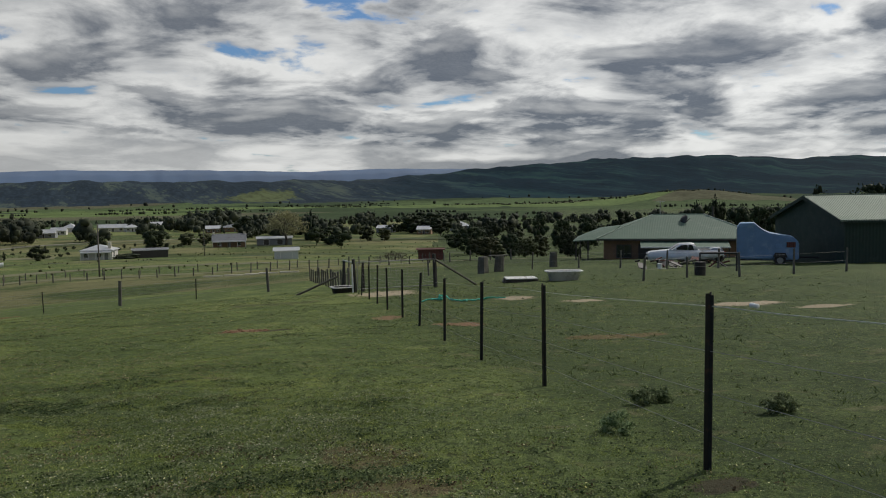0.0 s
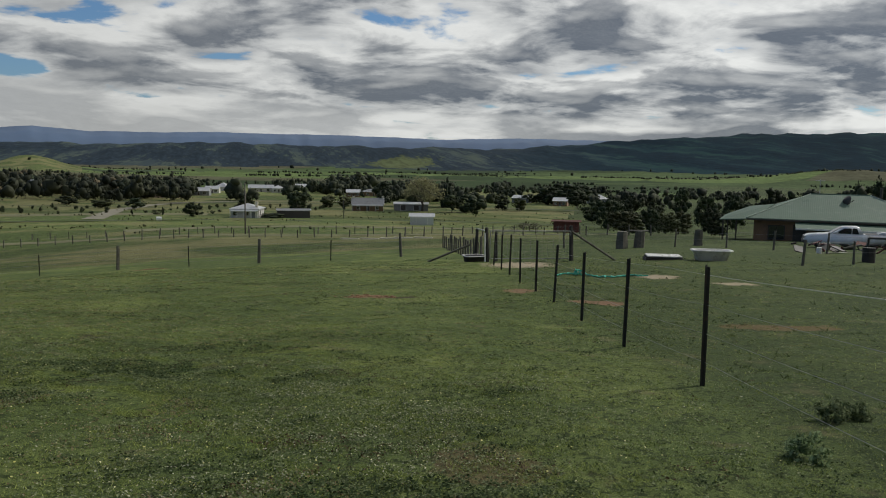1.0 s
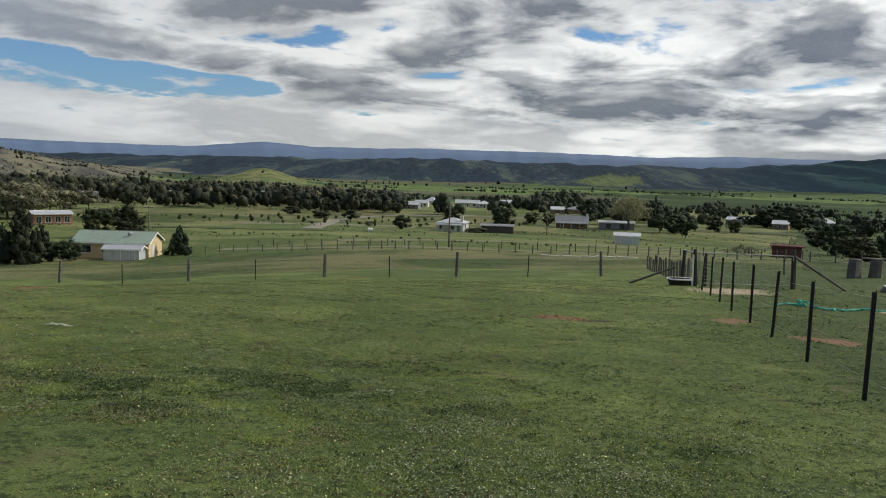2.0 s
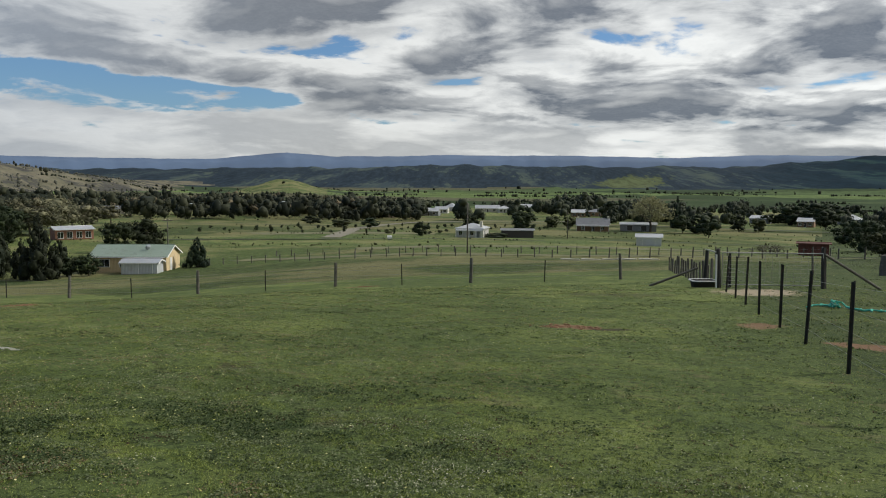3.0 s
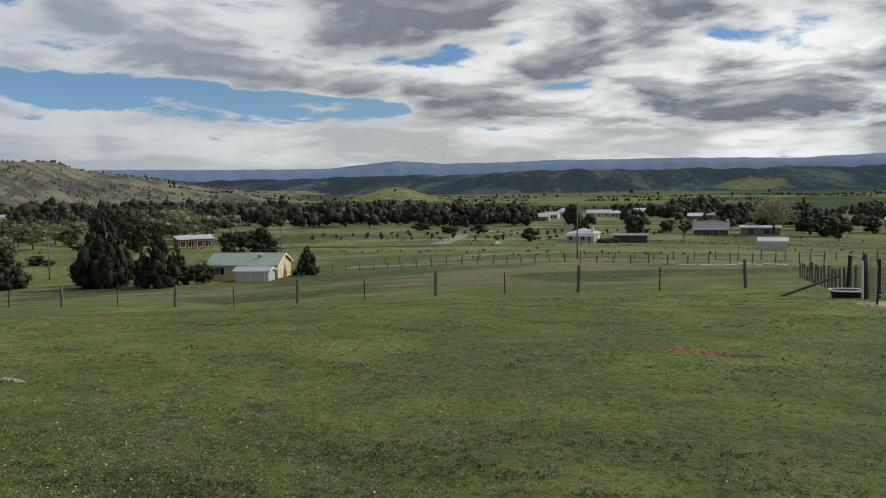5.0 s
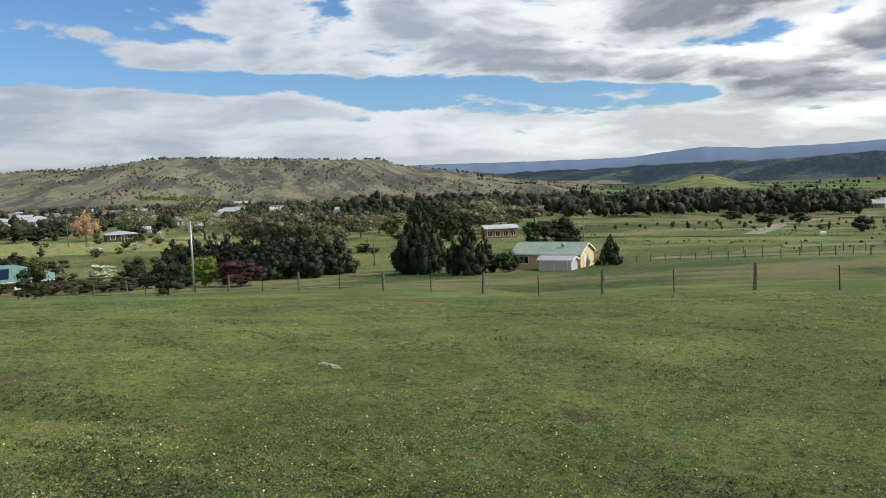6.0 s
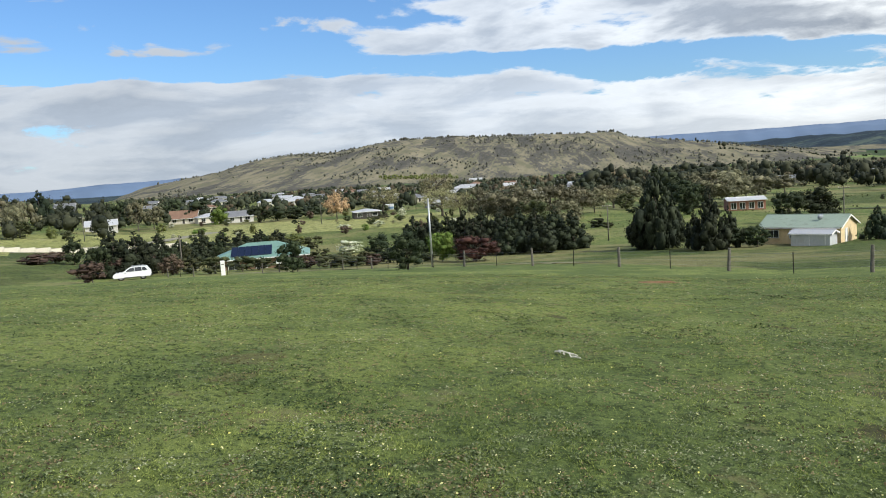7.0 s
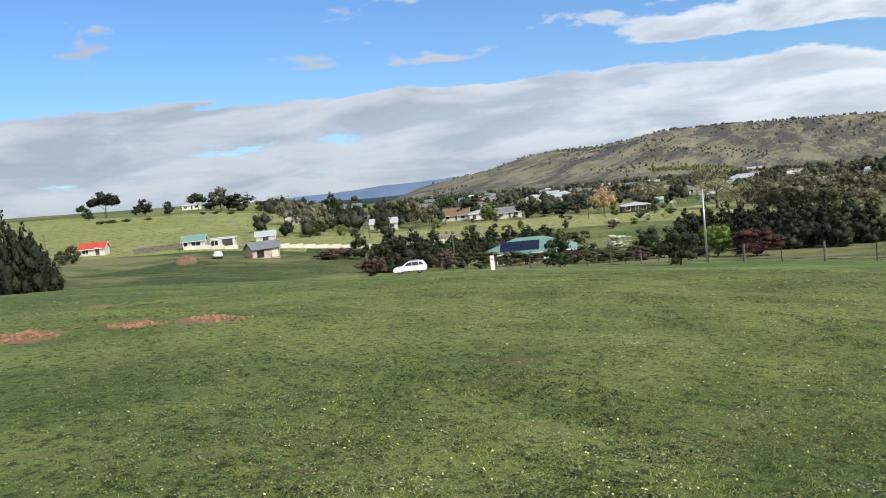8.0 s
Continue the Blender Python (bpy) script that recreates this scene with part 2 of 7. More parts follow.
def fields(name, tones, size):
    """Patchwork of fields: cells of about the given size, each with its own crop or pasture."""
    m = bpy.data.materials.new(name)
    m.use_nodes = True
    n = Nodes(m.node_tree)
    where = n.add("ShaderNodeTexCoord").outputs["Object"]
    cell = n.add("ShaderNodeTexVoronoi", {"Vector": n.add("ShaderNodeMapping", {"Vector": where, "Rotation": (0, 0, 0.35), "Scale": (0.55, 1.0, 1.0)}).outputs[0], "Scale": 1 / size, "Randomness": 0.75}, distance="CHEBYCHEV")
    pick = n.add("ShaderNodeSeparateXYZ", {0: cell.outputs["Color"]}).outputs[0]
    ramp = n.add("ShaderNodeValToRGB", {0: pick})
    ramp.color_ramp.interpolation = "CONSTANT"
    e = ramp.color_ramp.elements
    e.remove(e[1])
    for k in range(1, len(tones)):
        e.new(k / len(tones))
    for el, c in zip(e, tones):
        el.color = (*c, 1)
    tuft, drift = n.noise(where, 0.11, 7.0, 0.7), n.noise(where, 0.012, 5.0, 0.6)
    tone = n.math("MULTIPLY", n.span(tuft, 0.3, 0.7, 0.6, 1.4, False), n.span(drift, 0.3, 0.7, 0.75, 1.25, False))
    col = n.mix(1.0, ramp.outputs[0], n.add("ShaderNodeCombineXYZ", {0: tone, 1: tone, 2: tone}).outputs[0], "MULTIPLY")
    p = n.add("ShaderNodeBsdfPrincipled", {"Base Color": col, "Roughness": 1.0, "Specular IOR Level": 0.05})
    n.add("ShaderNodeOutputMaterial", {0: p.outputs[0]})
    return m


def slope_scrub(name, grass, mid, scrub, scale, share, toward, clearing=None, denser=None):
    """A hillside of grass and scrub in ragged patches drawn out down the slope. share: how much lies open; denser:
    darker forest from one easting to another, its bluish haze put into the colour.
    """
    m = bpy.data.materials.new(name)
    m.use_nodes = True
    n = Nodes(m.node_tree)
    where = n.add("ShaderNodeTexCoord").outputs["Object"]
    turned = n.add("ShaderNodeMapping", {"Vector": where, "Rotation": (0, 0, -radians(90 + toward))}).outputs[0]
    drawn = n.add("ShaderNodeVectorMath", {0: turned, 1: (0.2, 1.0, 0.0)}, operation="MULTIPLY").outputs[0]
    patch, tree = n.noise(drawn, scale, 9.0, 0.66, 0.5), n.noise(drawn, scale * 9, 4.0, 0.7)
    mixed = n.math("MULTIPLY_ADD", tree, 0.35, n.math("MULTIPLY", patch, 0.65))
    col = n.mix(n.span(n.noise(drawn, scale * 2.3, 6.0, 0.65), 0.38, 0.62), rgb(*mid), rgb(*grass))
    col = n.mix(n.span(mixed, 0.10 + share * 0.8, 0.16 + share * 0.8, 0.0, 0.95), col, n.mix(n.span(tree, 0.3, 0.7), rgb(*[c * 0.6 for c in scrub]), rgb(*[c * 1.3 for c in scrub])))
    if clearing:
        x, y, wx, wy, tone = clearing
        off = n.add("ShaderNodeVectorMath", {0: n.add("ShaderNodeVectorMath", {0: where, 1: (x, y, 0)}, operation="SUBTRACT").outputs[0], 1: (1 / wx, 1 / wy, 0)}, operation="MULTIPLY").outputs[0]
        far = n.math("ADD", n.add("ShaderNodeVectorMath", {0: off}, operation="LENGTH").outputs["Value"], n.math("MULTIPLY", n.math("SUBTRACT", mixed, 0.5), 5.0))
        col = n.mix(n.span(far, 1.1, 0.8, 0.0, 0.9), col, n.mix(n.span(tree, 0.35, 0.6), rgb(*[c * 0.6 for c in tone]), rgb(*tone)))
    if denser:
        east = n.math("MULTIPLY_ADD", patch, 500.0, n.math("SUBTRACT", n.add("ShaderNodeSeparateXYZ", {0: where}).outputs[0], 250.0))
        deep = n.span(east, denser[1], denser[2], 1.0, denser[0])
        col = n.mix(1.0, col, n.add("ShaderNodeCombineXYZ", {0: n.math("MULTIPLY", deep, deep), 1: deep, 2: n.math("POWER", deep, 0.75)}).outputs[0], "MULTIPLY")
    b = n.add("ShaderNodeBump", {"Strength": 0.3, "Distance": 4.0, "Height": mixed})
    p = n.add("ShaderNodeBsdfPrincipled", {"Base Color": col, "Roughness": 1.0, "Specular IOR Level": 0.03, "Normal": b.outputs[0]})
    n.add("ShaderNodeOutputMaterial", {0: p.outputs[0]})
    return m


# the dark tone serves a hole, dark tufts and other dark spots
RED_SOIL, PALE_SOIL, DARK_SPOT = (0.25, 0.14, 0.085), (0.42, 0.34, 0.24), (0.06, 0.05, 0.03)
M = {}
RINGS = np.array([0, 15, 30, 48, 75, 115, 170, 240, 350, 600, 1400, 5200], float)
# lie of the land along nine bearings (degrees to the left of north), metres below the eye
LAND = {
    -40: (-2.4, -3.0, -3.9, -5.4, -7.8, -10.5, -13, -16, -20),
    -10: (-2.85, -3.75, -4.8, -6.5, -9.6, -14, -18, -21, -24),
    25: (-2.95, -4.25, -6.25, -8.4, -11.0, -13.8, -17.2, -20, -23),
    45: (-2.75, -4.3, -6.9, -9.6, -13.4, -14.9, -16.2, -18.5, -21),
    65: (-2.45, -4.0, -6.2, -9.2, -13.6, -16, -16, -16.5, -17),
    90: (-2.1, -3.5, -5.2, -8.1, -12.2, -14.6, -15, -15, -14),
    105: (-1.75, -2.8, -4.2, -6.8, -9.2, -9.7, -7.8, -3.2, 3.5),
    120: (-1.6, -2.3, -3.6, -5.0, -6.6, -7.4, -5.2, 0.5, 8),
    215: (-0.6, 0.5, 1.6, 3.2, 5.4, 8, 11, 15, 20),
}
BEARS = np.array(sorted(LAND) + [-40 + 360], float)
TABLE = np.array([(-1.5, *LAND[b], *((-27, -30) if b < 80 else (4, 0) if b > 100 else (-22, -24))) for b in sorted(LAND)])
TABLE = np.vstack([TABLE, TABLE[:1]])


def hermite(xs, ys, x):
    """Smooth curve through (xs, ys); ys may hold several columns."""
    slope = np.gradient(ys, xs, axis=0)
    k = np.clip(np.searchsorted(xs, x) - 1, 0, len(xs) - 2)
    w = xs[k + 1] - xs[k]
    u = np.clip((x - xs[k]) / w, 0, 1)
    return k, w, u, slope


def blend(a, b, ma, mb, w, u):
    return (2 * u**3 - 3 * u**2 + 1) * a + (u**3 - 2 * u**2 + u) * w * ma + (3 * u**2 - 2 * u**3) * b + (u**3 - u**2) * w * mb


def step(a, b, x):
    u = np.clip((x - a) / (b - a), 0, 1)
    return u * u * (3 - 2 * u)


def wave(a, b, seed):
    """Cheap smooth noise of two coordinates, about -1 to 1."""
    rng = np.random.RandomState(seed)
    total = 0
    for i in range(7):
        f, th, ph = 0.6 + 0.35 * i, rng.uniform(0, 6.28), rng.uniform(0, 6.28)
        total = total + np.sin(f * (a * np.cos(th) + b * np.sin(th)) * 2 + ph) / (1 + 0.5 * i)
    return total / 2.2


def bearing(x, y):
    b = np.degrees(np.arctan2(-x, y))
    return np.where(b < -40, b + 360, b)


def hills(b, r):
    """Height of the far hills above the valley, by bearing and distance."""
    bb = np.where(b > 215, b - 360, b)
    # grassy hill to the west
    crest = np.interp(bb, [42, 50, 57.5, 58.6, 62, 66, 70, 74, 76, 78, 81, 84, 86, 90, 94], [-24, 6, 44, 60, 64, 70, 75, 73, 62, 54, 51, 36, 20, 4, -20])
    foot = np.interp(bb, [50, 60, 75, 92], [1100, 1050, 800, 800])
    top = np.interp(bb, [50, 60, 75, 92], [1600, 1900, 1900, 1500])
    shape = step(foot, top, r) ** 0.8
    out = np.where(bb < 47, (crest + 26) * step(40, 47, bb), crest + 26 * step(96, 90, bb)) * shape * (1 + 0.1 * wave(bb * 0.45, r / 260, 3) * step(foot, foot + 300, r) * step(1.0, 0.8, shape))
    out = out + (2.0 * wave(bb * 1.4, r / 90, 31) + 3.0 * wave(bb * 0.9 + r / 210, r / 420, 33) * step(1.0, 0.7, shape)) * shape
    out = out * (1 - 0.85 * step(top + 250, top + 1000, r))
    # wooded ridge to the north
    crest = np.interp(bb, [-60, -36, -28, -23, -19, -15, -10.5, -7, -4.6, -1, 3, 8, 16], [76, 104, 113, 112, 133, 132, 125, 108, 98, 78, 62, 40, 0])
    north = (crest + 27 * step(16, 6, bb)) * step(1700, 3600, r) * (1 + 0.12 * wave(bb * 0.5, r / 420, 5) * step(3700, 3000, r)) + 4 * wave(bb * 1.5, r / 100, 7) * step(2300, 3500, r) * step(14, 4, bb)
    # low wooded hills across the valley
    crest = np.interp(bb, [-3, 4, 10, 16, 24, 32, 42, 50, 58, 66], [30, 70, 72, 74, 74, 69, 62, 52, 46, 30])
    low = crest * step(1900, 3000, r) * step(-8, 2, bb) * step(70, 60, bb) * (1 + 0.07 * wave(bb * 0.35, r / 500, 9)) + 3.0 * wave(bb * 1.6, r / 120, 11) * step(2200, 3000, r) * step(0, 4, bb) * step(66, 60, bb)
    out = out + np.maximum(north, low) + 5 * wave(bb * 0.9, r / 210, 13) * step(2000, 2600, r) * step(70, 60, bb)
    # small green hump
    out = out + 25 * np.exp(-(((bb - 36.6) / 2.3) ** 2) - ((r - 1500) / 190) ** 2)
    # green foothills below the north ridge
    out = out + 33 * np.exp(-(((bb + 32) / 5.5) ** 2) - ((r - 760) / 150) ** 2) + 22 * np.exp(-(((bb + 17) / 5.5) ** 2) - ((r - 1500) / 170) ** 2)
    return out


def ground(x, y):
    """Height of the land at (x, y)."""
    x, y = np.asarray(x, float), np.asarray(y, float)
    r, b = np.hypot(x, y), bearing(x, y)
    k, w, u, slope = hermite(RINGS, TABLE.T, r)
    j = np.clip(np.searchsorted(BEARS, b) - 1, 0, len(BEARS) - 2)
    v = np.clip((b - BEARS[j]) / (BEARS[j + 1] - BEARS[j]), 0, 1)
    v = v * v * (3 - 2 * v) * 0.4 + v * 0.6
    za = blend(TABLE[j, k], TABLE[j, k + 1], slope[k, j], slope[k + 1, j], w, u)
    zb = blend(TABLE[j + 1, k], TABLE[j + 1, k + 1], slope[k, j + 1], slope[k + 1, j + 1], w, u)
    z = za * (1 - v) + zb * v
    far = r > 500
    if np.any(far):
        z = z + np.where(far, hills(np.where(far, b, 0.0), r) * step(500, 900, r), 0.0)
    return z + 0.035 * wave(x * 0.9, y * 0.9, 1) * step(2, 8, r) + 0.02 * wave(x * 3.1, y * 3.1, 2)


# ---- mesh helpers ----
def part(name, bm, mat, parent=None, label="", smooth=False):
    """Link a bmesh as one mesh object, under a thing or a part."""
    me = bpy.data.meshes.new(name)
    bm.to_mesh(me)
    bm.free()
    me.materials.append(mat)
    if smooth:
        me.polygons.foreach_set("use_smooth", [True] * len(me.polygons))
    ob = new(name, me)
    if parent:
        ob.parent = parent
    if label:
        ob["label"] = label
    return ob


def arrays(name, verts, faces, mats, index=None, parent=None, smooth=False):
    """Link a mesh from numpy arrays; all faces have the same number of corners."""
    me = bpy.data.meshes.new(name)
    count, corners = faces.shape
    me.vertices.add(len(verts))
    me.vertices.foreach_set("co", verts.astype(np.float32).ravel())
    me.loops.add(count * corners)
    me.loops.foreach_set("vertex_index", faces.astype(np.int32).ravel())
    me.polygons.add(count)
    me.polygons.foreach_set("loop_start", np.arange(0, count * corners, corners, dtype=np.int32))
    for mat in mats:
        me.materials.append(mat)
    if index is not None:
        me.polygons.foreach_set("material_index", index.astype(np.int32))
    me.polygons.foreach_set("use_smooth", np.full(count, smooth))
    me.update(calc_edges=True)
    me.validate()
    ob = new(name, me)
    if parent:
        ob.parent = parent
    return ob


def block(bm, x0, x1, y0, y1, z0, z1, bevel=0.0):
    made = bmesh.ops.create_cube(bm, size=1)["verts"]
    for v in made:
        v.co = ((x0 + x1) / 2 + v.co.x * (x1 - x0), (y0 + y1) / 2 + v.co.y * (y1 - y0), (z0 + z1) / 2 + v.co.z * (z1 - z0))
    if bevel:
        edges = list({e for v in made for e in v.link_edges})
        bmesh.ops.bevel(bm, geom=edges, offset=bevel, segments=1, affect="EDGES")
    return bm


def tube(bm, a, b, ra, rb=None, sides=8, cap=True):
    """A round bar from a to b."""
    a, b = Vector(a), Vector(b)
    rb = ra if rb is None else rb
    turn = (b - a).to_track_quat("Z", "Y").to_matrix()
    rings = []
    for p, r in ((a, ra), (b, rb)):
        rings.append([bm.verts.new(p + turn @ Vector((r * math.cos(i * math.tau / sides), r * math.sin(i * math.tau / sides), 0))) for i in range(sides)])
    for i in range(sides):
        bm.faces.new((rings[0][i], rings[0][(i + 1) % sides], rings[1][(i + 1) % sides], rings[1][i]))
    if cap:
        bm.faces.new(rings[0][::-1])
        bm.faces.new(rings[1])
    return bm


def poly(bm, faces):
    """Faces given by their corner points."""
    for f in faces:
        bm.faces.new([bm.verts.new(p) for p in f])
    bmesh.ops.remove_doubles(bm, verts=bm.verts, dist=1e-4)
    bmesh.ops.recalc_face_normals(bm, faces=bm.faces)
    return bm


def gz(x, y):
    return float(ground(x, y))


def thing(name, x, y, z=None, rz=0.0, label="", category="", group=""):
    """An Empty at a thing's base, on the land unless z is given."""
    ob = new(name)
    ob.matrix_world = pose(x, y, gz(x, y) if z is None else z, 0, 0, rz)
    return tagged(ob, label, category, group)


# ---- the land, one sheet to the horizon ----
PATCHES = (
    (-4.9, 19.3, 0.75, 0.32, RED_SOIL, 0.95), (-4.0, 19.2, 0.5, 0.2, DARK_SPOT, 0.9), (-0.65, 6.3, 0.45, 0.5, (0.15, 0.1, 0.06), 0.6),
    (-0.4, 5.3, 0.5, 0.4, (0.15, 0.1, 0.06), 0.6), (-22.4, 20.3, 0.9, 0.5, RED_SOIL, 0.9), (-23.1, 41.6, 1.1, 0.7, RED_SOIL, 0.9),
    (8.1, 21.6, 1.0, 0.8, PALE_SOIL, 0.95), (9.4, 20.0, 0.7, 0.4, PALE_SOIL, 0.8), (4.3, 24.9, 0.7, 0.5, PALE_SOIL, 0.9),
    (2.4, 27.1, 0.8, 0.9, PALE_SOIL, 0.85), (0.3, 18.8, 0.7, 0.5, RED_SOIL, 0.85), (3.4, 15.8, 1.2, 0.5, (0.2, 0.12, 0.06), 0.6),
    (-2.4, 33.0, 1.6, 2.2, PALE_SOIL, 0.85), (-6.3, 29.6, 2.0, 1.0, DARK_SPOT, 0.55), (-1.5, 21.6, 0.5, 0.6, RED_SOIL, 0.8),
    (-15.3, 3.9, 0.75, 0.55, RED_SOIL, 1.0), (-14.8, 3.0, 0.45, 0.45, RED_SOIL, 1.0), (-13.9, 1.9, 0.6, 0.5, RED_SOIL, 0.9), (-21.1, -0.2, 0.7, 0.6, RED_SOIL, 0.7),
    (-11.2, 7.9, 0.3, 0.4, (0.15, 0.11, 0.06), 0.4), (-10.3, 7.7, 0.25, 0.25, (0.16, 0.11, 0.06), 0.4), (1.8, 5.2, 0.25, 0.2, DARK_SPOT, 0.9),
    (-8.0, 13.0, 0.3, 0.2, DARK_SPOT, 0.7), (-7.1, 12.0, 0.3, 0.22, DARK_SPOT, 0.7), (-11.9, 15.3, 0.3, 0.15, DARK_SPOT, 0.7), (-14.1, 12.9, 0.3, 0.15, DARK_SPOT, 0.7),
)
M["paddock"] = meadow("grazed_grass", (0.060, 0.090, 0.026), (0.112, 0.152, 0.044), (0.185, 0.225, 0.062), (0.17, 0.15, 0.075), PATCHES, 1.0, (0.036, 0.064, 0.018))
M["valley"] = meadow("valley_pasture", (0.062, 0.092, 0.028), (0.105, 0.145, 0.042), (0.17, 0.205, 0.058), (0.22, 0.20, 0.095), (), 0.12, None, 75.0)
M["plain"] = fields("river_plain_fields", ((0.045, 0.068, 0.03), (0.07, 0.10, 0.042), (0.12, 0.165, 0.058), (0.05, 0.07, 0.038), (0.105, 0.105, 0.062), (0.08, 0.115, 0.047)), 260.0)
M["hill"] = slope_scrub("dry_hill_pasture", (0.215, 0.195, 0.135), (0.14, 0.135, 0.09), (0.078, 0.077, 0.07), 0.02, 0.475, 66)
# distance haze is put into the bluish tones of these woods
M["forest"] = slope_scrub("hazy_wooded_hillside", (0.082, 0.104, 0.085), (0.05, 0.068, 0.076), (0.027, 0.040, 0.054), 0.007, 0.42, 24, (-500.0, 2230.0, 90.0, 190.0, (0.135, 0.16, 0.072)), (0.52, -320.0, 200.0))
# cloud shade on the north-east pasture, put into darker grass tones
M["rough"] = meadow("shaded_pasture", (0.034, 0.054, 0.018), (0.06, 0.088, 0.026), (0.10, 0.135, 0.038), (0.11, 0.105, 0.05), (), 0.14)
# pale field tones with the sunlight on them put into the base colour
M["bright"] = meadow("sun_tinted_field", (0.22, 0.245, 0.075), (0.272, 0.293, 0.095), (0.32, 0.328, 0.125), (0.33, 0.30, 0.16), (), 0.05)

rings = np.concatenate([np.arange(0.6, 12, 0.3), 12 * 1.021 ** np.arange(0, 180)])
rings = np.concatenate([rings[rings < 480], np.geomspace(480, 4850, 115)])
spokes = np.concatenate([np.arange(-38, 128, 0.4), np.arange(128, 322, 4.0)])
rr, bb = np.meshgrid(rings, np.radians(spokes), indexing="ij")
xs, ys = -rr * np.sin(bb), rr * np.cos(bb)
verts = np.stack([xs, ys, ground(xs, ys)], -1).reshape(-1, 3)
verts = np.vstack([verts, [[0, 0, float(ground(0.0, 0.01))]]])
nr, ns = rr.shape
i, j = np.meshgrid(np.arange(nr - 1), np.arange(ns), indexing="ij")
quads = np.stack([i * ns + j, i * ns + (j + 1) % ns, (i + 1) * ns + (j + 1) % ns, (i + 1) * ns + j], -1).reshape(-1, 4)[:, ::-1]
mid_r = (rr[:-1] + rr[1:]).ravel() / 2
mid_b = np.degrees(np.repeat(bb[:1], nr - 1, 0)).ravel() + 0.14
mx, my = -mid_r * np.sin(np.radians(mid_b)), mid_r * np.cos(np.radians(mid_b))
wob = 60 * wave(mx / 60, my / 60, 21)
sway = 60 * wave(mx / 420, my / 420, 22)
kind = np.zeros(len(quads))
kind[mid_r > np.interp(mid_b, [-40, 20, 45, 62, 75, 88, 128], [60, 62, 60, 75, 100, 90, 70])] = 1
kind[(mid_r + sway > 620) & (mid_b < 75)] = 2
hz = hills(np.where(mid_b > 215, mid_b - 360, mid_b), mid_r)
kind[(mid_b + wob * 0.04 > 43) & (mid_b < 93) & (mid_r > 800) & (mid_r < 2300) & (hz > 5)] = 3
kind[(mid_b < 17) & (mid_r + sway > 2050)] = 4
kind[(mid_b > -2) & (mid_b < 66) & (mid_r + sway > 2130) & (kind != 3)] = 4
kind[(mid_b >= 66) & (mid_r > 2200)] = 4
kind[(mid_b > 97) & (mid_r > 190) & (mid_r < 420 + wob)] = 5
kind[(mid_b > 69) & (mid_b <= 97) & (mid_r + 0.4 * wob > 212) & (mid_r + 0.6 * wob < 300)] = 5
kind[(mid_b > 322) & (mid_r > 560) & (mid_r < 900)] = 1
kind[(mid_b > -38) & (mid_b < -8) & (mid_r > 560) & (mid_r < 1000 + 2 * sway)] = 1
kind[(mid_b > 33.5) & (mid_b < 39.7) & (np.abs(mid_r - 1450) < 240)] = 1
kind[(kind == 1) & ((mid_b < 1 + sway * 0.03) | (mid_b > 315))] = 6
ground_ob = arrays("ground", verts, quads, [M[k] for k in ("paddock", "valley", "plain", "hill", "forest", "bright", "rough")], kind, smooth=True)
tagged(ground_ob, "sloping grazed paddock running down to a green valley", "ground", kind="structure")
# middle of the fan
hub = bmesh.new()
centre = hub.verts.new(verts[-1])
rim = [hub.verts.new(verts[k]) for k in range(ns)]
for k in range(ns):
    hub.faces.new((centre, rim[k], rim[(k + 1) % ns]))
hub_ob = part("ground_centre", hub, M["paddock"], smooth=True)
tagged(hub_ob, "grazed grass underfoot", "ground", kind="structure")

# far range behind everything, its blue being distance haze put into the colour
M["range"] = material("haze_blue_range", (0.10, 0.15, 0.24), 0.95, grain=0.004, vary=0.18, bump=0.0)
bs = np.arange(-45, 130, 0.2)
crest = np.interp(bs, [-45, -12, -2, 4, 10, 16, 21, 25, 29, 33, 36.4, 39, 41, 45, 48, 52, 56, 62, 70, 80, 86, 88, 91, 94, 97, 102, 130], [1.2, 1.2, 1.5, 1.6, 1.43, 1.6, 1.6, 1.63, 1.53, 1.48, 1.73, 1.5, 1.26, 1.22, 1.24, 1.26, 1.3, 1.2, 1.0, 0.7, 0.6, 0.62, 0.55, 0.5, 0.36, 0.3, 0.3])
crest = crest + 0.03 * wave(bs * 1.1, bs * 0, 41) + 0.012 * wave(bs * 5, bs * 0, 42)
rows = []
for f, dist in ((-0.02, 4350.0), (0.35, 4500.0), (0.75, 4650.0), (1.0, 4800.0), (0.3, 4900.0)):
    rows.append(np.stack([-dist * np.sin(np.radians(bs)), dist * np.cos(np.radians(bs)), np.maximum(-60, dist * np.tan(np.radians(crest)) * f - 30 * (f < 0.1)) + (6 * wave(bs * 3, bs * 0 + f * 9, 43) if 0.1 < f < 0.9 else 0)], -1))
rv = np.concatenate(rows)
k = len(bs)
i, j = np.meshgrid(np.arange(4), np.arange(k - 1), indexing="ij")
rq = np.stack([i * k + j, (i + 1) * k + j, (i + 1) * k + j + 1, i * k + j + 1], -1).reshape(-1, 4)
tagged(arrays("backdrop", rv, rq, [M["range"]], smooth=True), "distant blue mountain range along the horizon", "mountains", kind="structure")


# ---- paddock fences ----
M["picket"] = material("weathered_black_steel", (0.022, 0.022, 0.02), 0.6, 0.4, 30, 0.4, 0.2, (0.07, 0.04, 0.025))
M["oldwood"] = material("grey_split_timber", (0.13, 0.12, 0.10), 0.9, 0, 14, 0.4, 0.6, (0.06, 0.065, 0.045))
